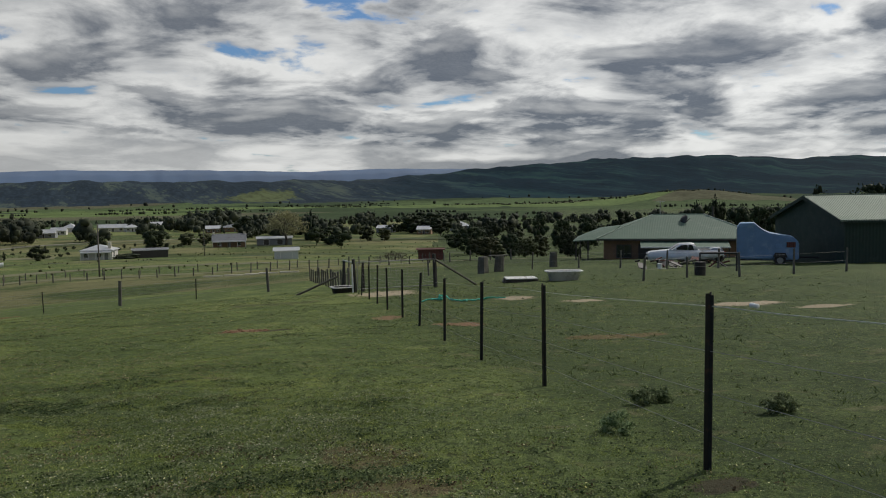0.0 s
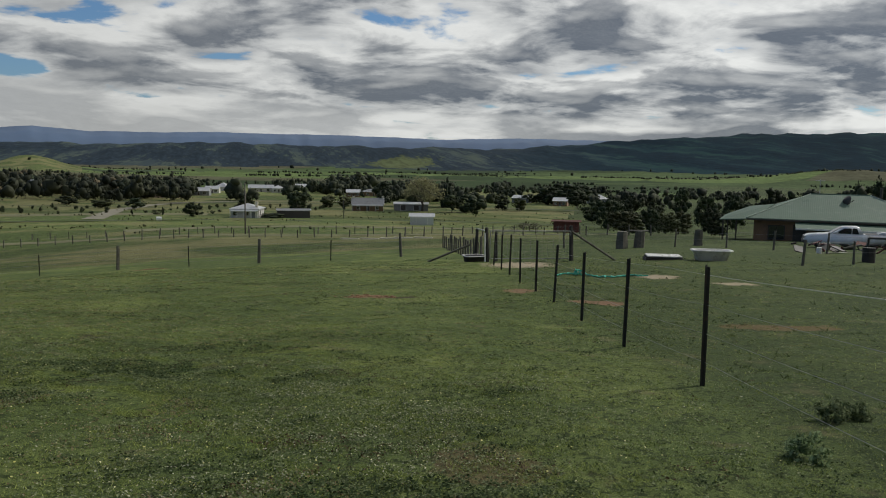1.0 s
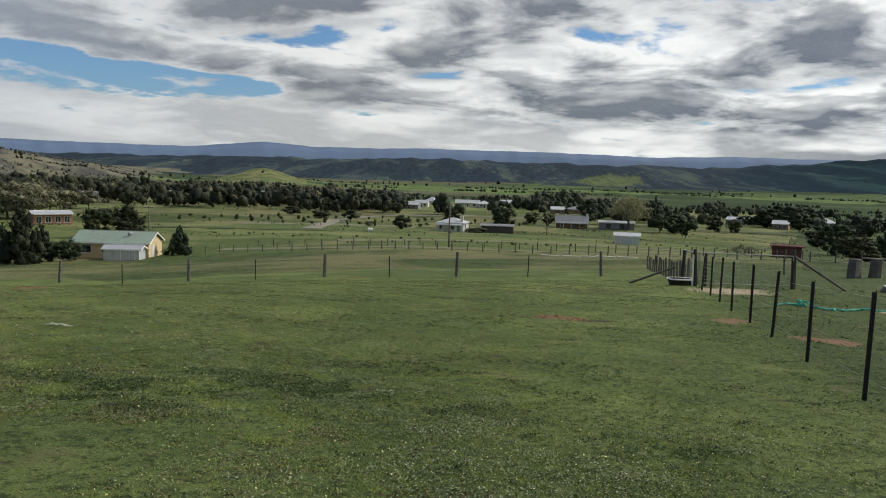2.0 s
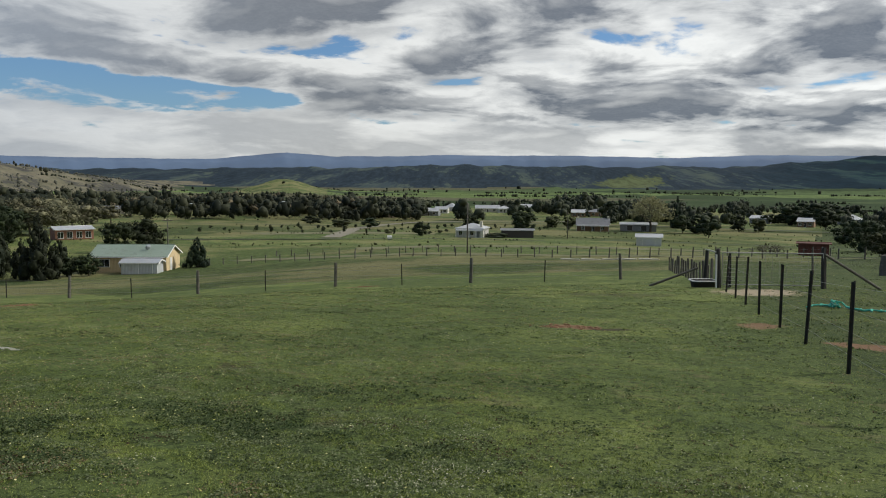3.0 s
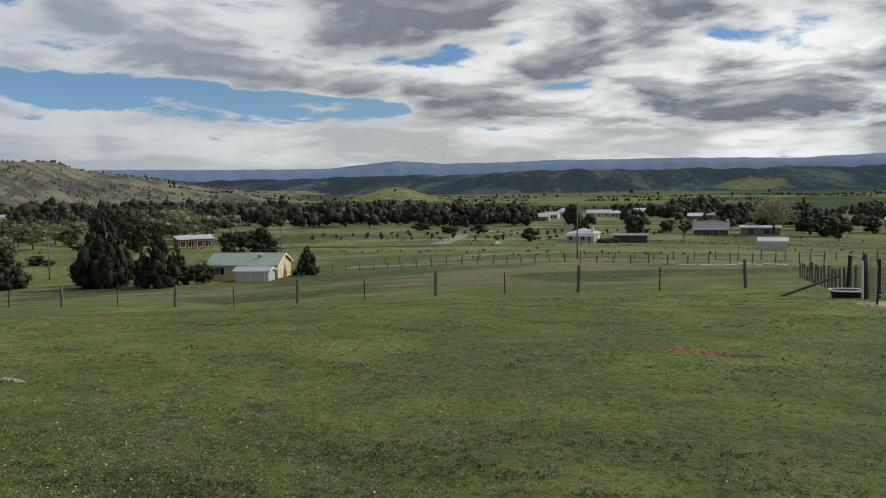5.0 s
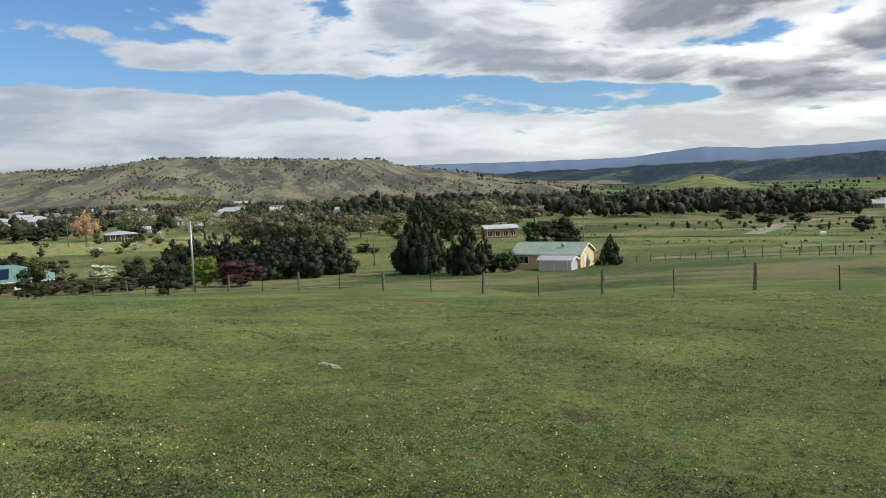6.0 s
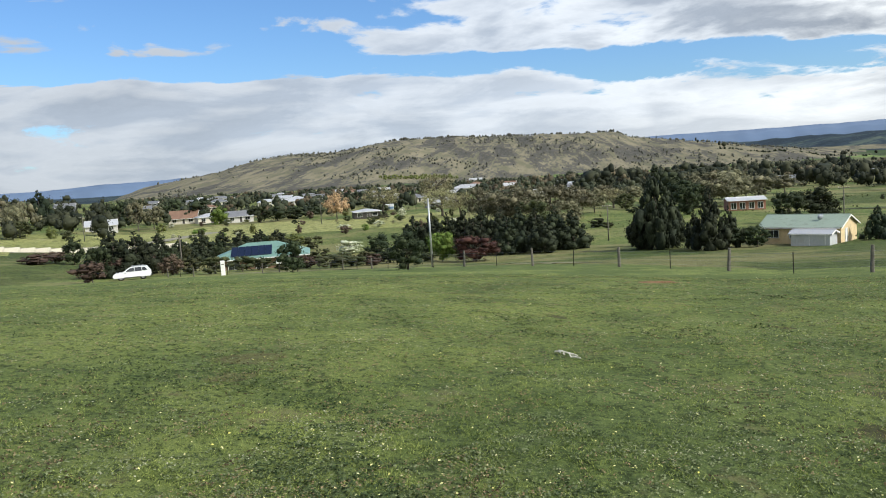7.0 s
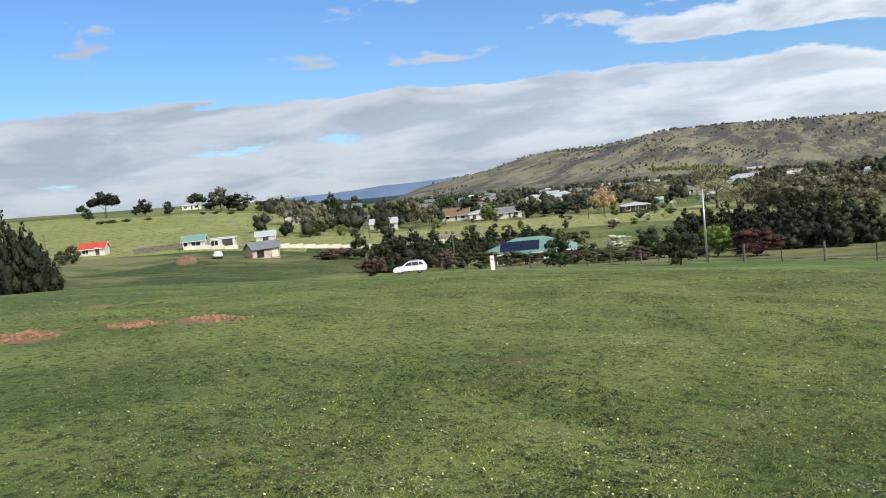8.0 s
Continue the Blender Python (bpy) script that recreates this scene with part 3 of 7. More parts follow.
M["tarred"] = material("tarred_dark_timber", (0.035, 0.033, 0.03), 0.9, 0, 14, 0.4, 0.6)
M["wire"] = material("galvanised_wire", (0.35, 0.35, 0.34), 0.5, 0.7, 30, 0.15, 0.0)
M["tape"] = material("pale_electric_braid", (0.62, 0.62, 0.52), 0.7, 0, 60, 0.15, 0.0)
M["insulator"] = material("white_plastic_insulator", (0.75, 0.75, 0.72), 0.4, 0, 40, 0.08, 0.0)
PICKET_LABEL = "black steel star picket standing in the grazed grass"


def picket(height, lean, turn):
    """A three-winged steel fence post with a row of holes."""
    bm = bmesh.new()
    for a in range(3):
        c, s = math.cos(a * math.tau / 3), math.sin(a * math.tau / 3)
        corners = [(0.004 * -s, 0.004 * c), (0.032 * c - 0.003 * s, 0.032 * s + 0.003 * c), (0.032 * c + 0.003 * s, 0.032 * s - 0.003 * c), (0.004 * s, -0.004 * c)]
        low = [bm.verts.new((x, y, -0.3)) for x, y in corners]
        high = [bm.verts.new((x, y, height - 0.01 * a)) for x, y in corners]
        for k in range(4):
            bm.faces.new((low[k], low[(k + 1) % 4], high[(k + 1) % 4], high[k]))
        bm.faces.new(high)
    bmesh.ops.recalc_face_normals(bm, faces=bm.faces)
    bmesh.ops.rotate(bm, verts=bm.verts, matrix=Euler((radians(lean[0]), radians(lean[1]), radians(turn))).to_matrix())
    return bm


def split_post(height, radius, seed):
    """A rough split timber post, tapered and checked."""
    rng = random.Random(seed)
    bm = bmesh.new()
    sides, levels = 9, 6
    out = [radius * rng.uniform(0.8, 1.15) for _ in range(sides)]
    lean = (rng.uniform(-0.05, 0.05), rng.uniform(-0.05, 0.05))
    prev = None
    for k in range(levels + 1):
        z = -0.3 + (height + 0.3) * k / levels
        row = []
        for a in range(sides):
            th = a * math.tau / sides
            q = out[a] * (1 - 0.18 * k / levels) * rng.uniform(0.94, 1.05)
            row.append(bm.verts.new((q * math.cos(th) + lean[0] * z, q * math.sin(th) + lean[1] * z, z + (rng.uniform(-0.03, 0.03) if k == levels else 0))))
        if prev:
            for a in range(sides):
                bm.faces.new((prev[a], prev[(a + 1) % sides], row[(a + 1) % sides], row[a]))
        prev = row
    bm.faces.new(prev)
    bmesh.ops.recalc_face_normals(bm, faces=bm.faces)
    return bm


def strand(name, points, radius, mat, label, sag=0.0):
    """A wire that runs through points, with a little sag between them."""
    bm = bmesh.new()
    for a, b in zip(points, points[1:]):
        a, b = Vector(a), Vector(b)
        cuts = [a.lerp(b, f / 4) - Vector((0, 0, sag * 4 * (f / 4) * (1 - f / 4))) for f in range(5)]
        for p, q in zip(cuts, cuts[1:]):
            tube(bm, p, q, radius, sides=4, cap=False)
    ob = part(name, bm, mat)
    return tagged(ob, label, "fence wire", kind="structure")


# line of steel pickets down the slope to the yard gate
FENCE_Y = (-4.0, -0.8, 2.5, 5.6, 9.8, 12.7, 15.6, 18.5, 21.2, 24.2, 26.9, 29.4, 32.2)
tops = []
for k, y in enumerate(FENCE_Y):
    x = 3.12 - 0.2 * y + {3: -0.15, 4: 0.05}.get(k, 0.0)
    rng = random.Random(60 + k)
    h = 1.27 + rng.uniform(-0.04, 0.04)
    lean = (rng.uniform(-1, 1), 1.2 + rng.uniform(-1, 1.5))
    ob = part("fence_post", picket(h, lean, rng.uniform(0, 120)), M["picket"])
    ob.matrix_world = pose(x, y, gz(x, y))
    tagged(ob, PICKET_LABEL, "fence post", "steel pickets along the slope fence")
    tops.append((x, y, gz(x, y)))
strand("fence_wire", [(x + 0.03, y, z + 1.17) for x, y, z in tops[:4]] + [(1.9, 20, gz(1.9, 20) + 0.75), (-0.9, 35.6, gz(-0.9, 35.6) + 0.35)], 0.0038, M["tape"], "pale electric fence braid strung down to the gate", 0.03)
joiner = tube(bmesh.new(), (1.985, 5.195, tops[3][2] + 1.235), (2.005, 5.13, tops[3][2] + 1.235), 0.017, 0.014, 10)
tagged(part("wire_joiner", joiner, M["insulator"], None, "", True), "small white plastic joiner clamped on the electric braid", "insulator")
for hgt in (0.25, 0.55, 0.85):
    strand("fence_wire", [(x + 0.02, y, z + hgt) for x, y, z in tops], 0.0022, M["wire"], "thin plain fence wire between steel pickets", 0.01)

# cross fence of split posts and pickets along the foot of the paddock, on towards the road
LINE = ((-10.2, 46.6), (-18.0, 44.5), (-25.6, 42.6), (-33.8, 40.4), (-43.2, 39.2), (-51.4, 36.6), (-58.4, 33.3), (-66.0, 30.6), (-75.5, 28.2), (-83.0, 26.8), (-89.8, 25.2), (-94.8, 21.0), (-99.6, 17.6), (-106.0, 10.0), (-113.0, 7.0))
wires = []
for k, (x, y) in enumerate(LINE):
    ob = part("fence_post", split_post(1.38 if k < 8 else 1.15, 0.105 if k < 8 else 0.075, 200 + k), M["oldwood"])
    ob.matrix_world = pose(x, y, gz(x, y), 0, 0, 40 * k)
    tagged(ob, "grey split timber fence post on the grass", "fence post", "timber posts of the cross fence")
    wires.append((x, y))
    if k + 1 < len(LINE):
        x2, y2 = LINE[k + 1]
        px, py = (x + x2) / 2, (y + y2) / 2
        ob = part("fence_post", picket(1.2, (random.uniform(-3, 3), random.uniform(-3, 3)), 20 * k), M["picket"])
        ob.matrix_world = pose(px, py, gz(px, py))
        tagged(ob, PICKET_LABEL, "fence post", "steel pickets of the cross fence")
        wires.append((px, py))
for hgt in (0.3, 0.6, 0.9, 1.1):
    strand("fence_wire", [(x, y, gz(x, y) + hgt) for x, y in wires], 0.004, M["wire"], "plain fence wire along the cross fence", 0.01)


def post_row(points, count, height, radius, seed, label, group, mat="oldwood"):
    """Small timber posts at even steps along a line, with two wires."""
    rng = random.Random(seed)
    run = []
    total = sum(math.dist(a, b) for a, b in zip(points, points[1:]))
    for k in range(count):
        s = total * k / (count - 1)
        for a, b in zip(points, points[1:]):
            d = math.dist(a, b)
            if s <= d + 1e-6:
                break
            s -= d
        x, y = a[0] + (b[0] - a[0]) * s / d, a[1] + (b[1] - a[1]) * s / d
        ob = part("fence_post", split_post(height * rng.uniform(0.85, 1.15), radius, seed + k), M[mat])
        ob.matrix_world = pose(x, y, gz(x, y))
        tagged(ob, label, "fence post", group)
        run.append((x, y))
    for hgt in (height * 0.5, height * 0.9):
        strand("fence_wire", [(x, y, gz(x, y) + hgt) for x, y in run], 0.003, M["wire"], "rusty wire along a farm fence", 0.01)


post_row([(-86, 100), (-57, 104), (-32, 99), (-14, 97), (8, 96)], 40, 1.1, 0.09, 400, "short timber post of the lower paddock fence", "lower paddock fence posts")
post_row([(-84, 114), (-57, 117), (-32, 113), (0, 108)], 30, 1.0, 0.08, 460, "short timber post beside the farm lane", "lane fence posts")
post_row([(-4.4, 37.0), (-7.0, 48.0), (-10.0, 60.0)], 17, 0.95, 0.06, 520, "weathered grey timber post behind the gate", "yard fence posts")
post_row([(-1.0, 52.0), (8.0, 53.0), (15.0, 44.0)], 7, 1.0, 0.06, 560, "thin grey post in the house yard", "house yard posts")
post_row([(8.5, 34.3), (11.6, 36.0), (13.2, 35.3), (18, 36)], 5, 1.0, 0.055, 580, "dark yard post beside the junk heap", "junk yard posts")

# yard gate with its strainer posts and braces
G, Q = (-3.9, 35.1), (-0.4, 36.4)
for k, (x, y, h) in enumerate(((*G, 1.45), (*Q, 1.5), (-4.7, 37.4, 1.5), (-3.55, 35.4, 1.3))):
    ob = part("fence_post", split_post(h, 0.1 if k < 2 else 0.075, 700 + k), M["picket"] if k == 3 else M["tarred"])
    ob.matrix_world = pose(x, y, gz(x, y))
    tagged(ob, "tall dark strainer post beside the yard gate", "fence post", "gate strainer posts")
M["pipe"] = material("galvanised_pipe", (0.38, 0.38, 0.36), 0.5, 0.6, 30, 0.2, 0.05)
gate = thing("farm_gate", G[0], G[1], gz(-2.1, 35.7), 0, "galvanised pipe farm gate with wire mesh, closed", "gate")
span = Vector((Q[0] - G[0] - 0.15, Q[1] - G[1] - 0.05, 0))
for a, b, r in ((0.0, 0.0, 0.02), (1.0, 1.0, 0.02)):
    part("upright", tube(bmesh.new(), span * a + Vector((0.1, 0.03, 0.12)), span * b + Vector((0.1, 0.03, 1.3)), r), M["pipe"], gate)
for hgt in (0.12, 1.3):
    part("rail", tube(bmesh.new(), Vector((0.1, 0.03, hgt)), span + Vector((0.1, 0.03, hgt)), 0.02), M["pipe"], gate)
mesh = bmesh.new()
for k in range(1, 8):
    tube(mesh, Vector((0.1, 0.03, 0.12 + 0.148 * k)), span + Vector((0.1, 0.03, 0.12 + 0.148 * k)), 0.003, sides=4)
for k in range(1, 14):
    tube(mesh, span * (k / 14) + Vector((0.1, 0.03, 0.12)), span * (k / 14) + Vector((0.1, 0.03, 1.3)), 0.003, sides=4)
part("mesh_infill", mesh, M["wire"], gate, "thin wire mesh infill")
for a, b, why in (((Q[0], Q[1], 1.25), (1.5, 37.3, 0.0), "gate"), ((-5.0, 37.6, 0.75), (-6.9, 37.4, 0.0), "paling fence")):
    bar = tube(bmesh.new(), (a[0], a[1], gz(a[0], a[1]) + a[2]), (b[0], b[1], gz(b[0], b[1])), 0.05)
    tagged(part("brace", bar, M["oldwood"]), "slanting timber brace stayed against the " + why + " post", "brace")
ob = part("rail", tube(bmesh.new(), (-4.7, 37.4, gz(-4.7, 37.4) + 1.5), (G[0], G[1], gz(*G) + 1.3), 0.025), M["tape"])
tagged(ob, "pale pipe rail across the strainer posts", "rail")
drop = part("downpipe", tube(bmesh.new(), (G[0] - 0.08, G[1] - 0.12, gz(*G) - 0.02), (G[0] - 0.1, G[1] - 0.12, gz(*G) + 1.25), 0.035), M["insulator"])
tagged(drop, "white plastic pipe tied to the gate post", "pipe")


# ---- trees and shrubs ----
M["bark"] = material("grey_brown_bark", (0.09, 0.075, 0.06), 0.95, 0, 9, 0.35, 0.7)
M["conifer"] = leaves("dark_conifer_needles", (0.010, 0.018, 0.012), (0.030, 0.045, 0.022), 0.05)
M["pine"] = leaves("dark_pine_needles", (0.011, 0.017, 0.010), (0.038, 0.046, 0.023), 0.06)
M["dark"] = leaves("dark_evergreen_leaves", (0.014, 0.023, 0.011), (0.052, 0.066, 0.029), 0.1)
M["gum"] = leaves("olive_gum_leaves", (0.07, 0.072, 0.042), (0.22, 0.205, 0.125), 0.15)
M["olive"] = leaves("dull_olive_leaves", (0.03, 0.04, 0.018), (0.09, 0.095, 0.04), 0.12)
M["lightolive"] = leaves("pale_olive_leaves", (0.08, 0.10, 0.03), (0.2, 0.22, 0.07), 0.2)
M["lightgreen"] = leaves("fresh_green_leaves", (0.07, 0.13, 0.025), (0.2, 0.28, 0.06), 0.25)
M["red"] = leaves("dark_red_leaves", (0.03, 0.015, 0.012), (0.09, 0.042, 0.032), 0.1)
M["brown"] = leaves("brown_twigs", (0.045, 0.032, 0.025), (0.12, 0.085, 0.06), 0.05)
M["blossom"] = leaves("white_blossom", (0.22, 0.25, 0.12), (0.75, 0.75, 0.62), 0.2)
M["peach"] = leaves("young_bronze_leaves", (0.36, 0.24, 0.14), (0.62, 0.44, 0.28), 0.3)
M["bare"] = leaves("sparse_budding_twigs", (0.17, 0.16, 0.08), (0.36, 0.34, 0.19), 0.25)
M["scrub"] = leaves("grey_reedy_scrub", (0.06, 0.055, 0.035), (0.14, 0.13, 0.08), 0.1)
M["umbrella"] = leaves("dark_pine_needles", (0.012, 0.02, 0.012), (0.04, 0.05, 0.025), 0.05)


def leaf_quads(centres, size, rng, normals=None, flat=0.0, long=1.7):
    """Small lozenges at the given places, facing every way."""
    n = len(centres)
    d = rng.normal(size=(n, 3))
    if normals is not None:
        d = d + normals * 1.2
    d /= np.linalg.norm(d, axis=1)[:, None]
    a = np.cross(d, rng.normal(size=(n, 3)))
    a[:, 2] *= 1 - flat
    a /= np.linalg.norm(a, axis=1)[:, None] + 1e-9
    b = np.cross(d, a)
    s = size * rng.uniform(0.6, 1.35, (n, 1))
    v = np.stack([centres - a * s * long / 2, centres - b * s / 2, centres + a * s * long / 2, centres + b * s / 2], 1)
    return v.reshape(-1, 3), np.arange(n * 4).reshape(-1, 4)


def ball():
    """A cube rounded to a ball of 24 four-sided faces."""
    verts_, faces_, at = [], [], {}
    for axis in range(3):
        for end in (-1, 1):
            grid = {}
            for i in (-1, 0, 1):
                for j in (-1, 0, 1):
                    p = [0, 0, 0]
                    p[axis], p[(axis + 1) % 3], p[(axis + 2) % 3] = end, i, j
                    key = tuple(p)
                    if key not in at:
                        at[key] = len(verts_)
                        verts_.append(np.array(p) / np.linalg.norm(p))
                    grid[i, j] = at[key]
            for i in (-1, 0):
                for j in (-1, 0):
                    f = [grid[i, j], grid[i + 1, j], grid[i + 1, j + 1], grid[i, j + 1]]
                    faces_.append(f if end > 0 else f[::-1])
    return np.array(verts_), np.array(faces_)


BALL_V, BALL_F = ball()


def lumps(centres, radii, rng, rough=0.2):
    """Uneven balls of foliage at the given places; radii: one row of three for each."""
    k = len(centres)
    v = BALL_V[None] * (1 + rng.uniform(-rough, rough, (k, len(BALL_V), 1))) * radii[:, None] + centres[:, None]
    f = BALL_F[None] + (np.arange(k) * len(BALL_V))[:, None, None]
    return v.reshape(-1, 3), f.reshape(-1, 4)


def crown_lobes(kind, rng):
    """Middles and radii of the foliage lobes of a crown one metre high and one wide, its foot at z = 0."""
    if kind in ("conifer", "pine"):
        k = 58
        u = np.linspace(0.02, 0.97, k) ** 0.95
        shape = (1 - u) ** 0.8 if kind == "conifer" else (1 - u**1.45) * (0.8 + 0.2 * np.minimum(1, u * 5))
        reach = 0.5 * np.clip(shape, 0.05, 1)
        th = np.arange(k) * 2.4 + rng.uniform(-0.4, 0.4, k)
        out = reach * rng.uniform(0.3, 1.0, k)
        c = np.stack([out * np.cos(th), out * np.sin(th), 0.03 + u * 0.93 + rng.normal(size=k) * 0.015], 1)
        rad = np.clip(reach * rng.uniform(0.22, 0.46, k), 0.025, 0.15)
        return c, np.stack([rad, rad, rad * rng.uniform(0.75, 1.25, k)], 1)
    k = {"gum": 34, "bare": 46, "peach": 44, "umbrella": 42, "scrub": 24}.get(kind, 40)
    d = rng.normal(size=(k * 4, 3))
    d /= np.linalg.norm(d, axis=1)[:, None]
    d *= rng.uniform(0.15, 1.0, (k * 4, 1)) ** 0.45
    if kind in ("gum", "bare", "peach", "umbrella"):
        d = d[d[:, 2] > (-0.45 if kind != "umbrella" else -0.15)]
    d = d[:k]
    low, high = {"gum": (0.2, 0.97), "bare": (0.2, 0.97), "peach": (0.18, 0.97), "umbrella": (0.42, 0.97), "scrub": (0.0, 0.9)}.get(kind, (0.02, 0.98))
    rad = rng.uniform(0.085, 0.165, len(d)) * {"gum": 1.0, "bare": 0.75, "peach": 0.85, "umbrella": 0.9}.get(kind, 1.0)
    base = d[:, 2].min()
    z = low + 0.09 + (d[:, 2] - base) / (1.0 - base) * (high - low - 0.2)
    spread = 0.40 * (1 + 0.16 * np.sin(np.arctan2(d[:, 1], d[:, 0]) * 3 + rng.uniform(0, 6)))
    c = np.stack([d[:, 0] * spread, d[:, 1] * spread, z], 1)
    return c, np.stack([rad, rad, rad * (0.85 if kind != "umbrella" else 0.8)], 1)


def crown_points(kind, rng, n, lobes=None):
    """Places and outward ways of the leaves over the lobes of a crown."""
    c, rad = lobes if lobes else crown_lobes(kind, rng)
    share = (rad[:, 0] ** 2) / (rad[:, 0] ** 2).sum()
    pick = rng.choice(len(c), n, p=share)
    d = rng.normal(size=(n, 3))
    d /= np.linalg.norm(d, axis=1)[:, None]
    stray = rng.uniform(0.5, 1.15, (n, 1)) + (rng.uniform(0, 1, (n, 1)) > 0.8) * rng.uniform(0, 0.5, (n, 1))
    p = c[pick] + d * rad[pick] * stray
    p[:, 2] = np.clip(p[:, 2], 0.01, 1.02)
    return p, d


def limbs(kind, rng, tall, wide):
    """Trunk and limbs of a tree as one mesh."""
    bm = bmesh.new()
    top = {"conifer": 0.95, "pine": 0.9, "gum": 0.6, "bare": 0.55, "peach": 0.5, "umbrella": 0.72}.get(kind, 0.45)
    thick = max(0.05, tall * (0.022 if kind != "bare" else 0.03))
    joints = [Vector((0, 0, -0.3))] + [Vector((rng.uniform(-0.02, 0.02) * wide, rng.uniform(-0.02, 0.02) * wide, tall * top * k / 4)) for k in range(1, 5)]
    for k in range(4):
        tube(bm, joints[k], joints[k + 1], thick * (1 - 0.2 * k), thick * (0.8 - 0.2 * k) + 0.01, 7, k == 0)
    if kind not in ("conifer", "pine"):
        for k in range(11 if kind in ("bare", "peach") else 6):
            base = joints[1].lerp(joints[4], rng.uniform(0.1, 1.0))
            th = k * 2.4 + rng.uniform(-0.4, 0.4)
            tip = base + Vector((math.cos(th) * wide * rng.uniform(0.22, 0.42), math.sin(th) * wide * rng.uniform(0.22, 0.42), tall * rng.uniform(0.14, 0.34)))
            elbow = base.lerp(tip, 0.5) + Vector((0, 0, tall * 0.04))
            tube(bm, base, elbow, thick * 0.45, thick * 0.3, 5, False)
            tube(bm, elbow, tip, thick * 0.3, thick * 0.08, 5, False)
            if kind in ("bare", "peach"):
                for _ in range(3):
                    twig = elbow.lerp(tip, rng.uniform(0.2, 1)) + Vector((rng.uniform(-0.12, 0.12) * wide, rng.uniform(-0.12, 0.12) * wide, tall * rng.uniform(0.06, 0.18)))
                    tube(bm, elbow.lerp(tip, rng.uniform(0.1, 0.8)), twig, thick * 0.18, thick * 0.04, 4, False)
    return bm


WORDS = {
    "pine": ("dense dark pine with a ragged top", "pine tree"),
    "conifer": ("dark green conifer with dense drooping needles", "conifer"), "dark": ("dark evergreen tree with a dense rounded crown", "tree"),
    "gum": ("olive gum tree with an open uneven crown", "gum tree"), "olive": ("dull olive-green shrub with loose foliage", "shrub"),
    "lightolive": ("pale olive shrub just coming into leaf", "shrub"), "lightgreen": ("fresh light-green leafy bush", "bush"), "red": ("dark red-leaved rounded shrub", "shrub"),
    "brown": ("brown leafless twiggy bush", "bush"), "blossom": ("shrub covered with white blossom", "shrub"), "peach": ("broad tree with young bronze-pink leaves", "tree"),
    "bare": ("large deciduous tree, sparse with spring buds", "tree"), "scrub": ("grey reedy scrub in the damp grass", "scrub"), "umbrella": ("old dark pine with a flat spreading crown", "pine tree"),
}
SAMPLES = {}


def sample(kind, which, fine):
    """One of the model trees of a kind, kept to be copied; 8 m high and 8 m wide."""
    key = (kind, which, fine)
    if key not in SAMPLES:
        rng = np.random.RandomState(900 + which * 17 + len(kind) * 5 + fine)
        n = {"bare": 5200, "peach": 4200, "scrub": 2600, "gum": 3200}.get(kind, 2900) if fine else {"bare": 2200, "peach": 1900}.get(kind, 600)
        size = {"conifer": 0.17, "pine": 0.17, "bare": 0.085, "peach": 0.13, "gum": 0.185, "scrub": 0.1, "blossom": 0.17}.get(kind, 0.2) * (1.0 if fine else 1.9)
        lobes = crown_lobes(kind, rng)
        p, d = crown_points(kind, rng, n, lobes)
        v, f = leaf_quads(p * 8, size, rng, d, 0.0, 2.4 if kind in ("scrub", "bare", "conifer", "pine") else 1.6)
        if kind not in ("bare", "scrub"):
            some = slice(None) if fine else slice(None, None, 2)
            core_v, core_f = lumps(lobes[0][some] * 8, lobes[1][some] * 8 * (1.0 if fine else 1.5) * {"peach": 0.3, "gum": 0.5, "pine": 0.68, "conifer": 0.68}.get(kind, 0.58), rng, 0.45)
            core_v[:, 2] = np.clip(core_v[:, 2], 0.02, None)
            v, f = np.vstack([v, core_v]), np.vstack([f, core_f + len(v)])
        me_ob = arrays("crown", v, f, [M[kind]], smooth=True)
        tr = part("trunk", limbs(kind, rng, 8, 8), M["bark"])
        SAMPLES[key] = (me_ob.data, tr.data)
        bpy.data.objects.remove(me_ob)
        bpy.data.objects.remove(tr)
    return SAMPLES[key]


planted = 0


def plant(kind, x, y, height, width):
    """A tree with its trunk and crown, standing on the land."""
    global planted
    planted += 1
    crown, trunk = sample(kind, planted % 3, math.hypot(x, y) < 260 and height > 3.2)
    words, cat = WORDS[kind]
    tree = thing(cat.replace(" ", "_"), x, y, None, (planted * 77) % 360, words, cat, "trees and shrubs of the valley")
    for name, me in (("trunk", trunk), ("crown", crown)):
        ob = new(name, me)
        ob.parent = tree
        ob.scale = (width / 8, width / 8, height / 8)
    return tree


plant("pine", -102.5, 73.8, 12.9, 7.1)
plant("pine", -104.1, 72.5, 7.6, 5.2)
plant("pine", -103.4, 77.2, 8.3, 4.4)
plant("pine", -91.5, 74.7, 9.0, 5.6)
plant("pine", -94.1, 79.7, 6.0, 4.2)
plant("pine", -96.8, 76.1, 5.7, 3.7)
plant("dark", -91.1, 81.8, 3.4, 4.1)
plant("dark", -93.3, 80.7, 3.0, 3.6)
plant("dark", -126.2, 119.1, 6.8, 7.1)
plant("dark", -125.9, 125.3, 7.3, 9.6)
plant("dark", -124.0, 127.3, 4.4, 4.7)
plant("conifer", -84.6, 95.9, 4.8, 4.2)
plant("pine", -119.2, 69.2, 6.7, 6.8)
plant("pine", -122.0, 67.5, 7.5, 7.4)
plant("pine", -124.3, 65.1, 7.5, 7.2)
plant("pine", -126.4, 62.9, 8.0, 7.6)
plant("pine", -128.5, 60.6, 7.7, 7.1)
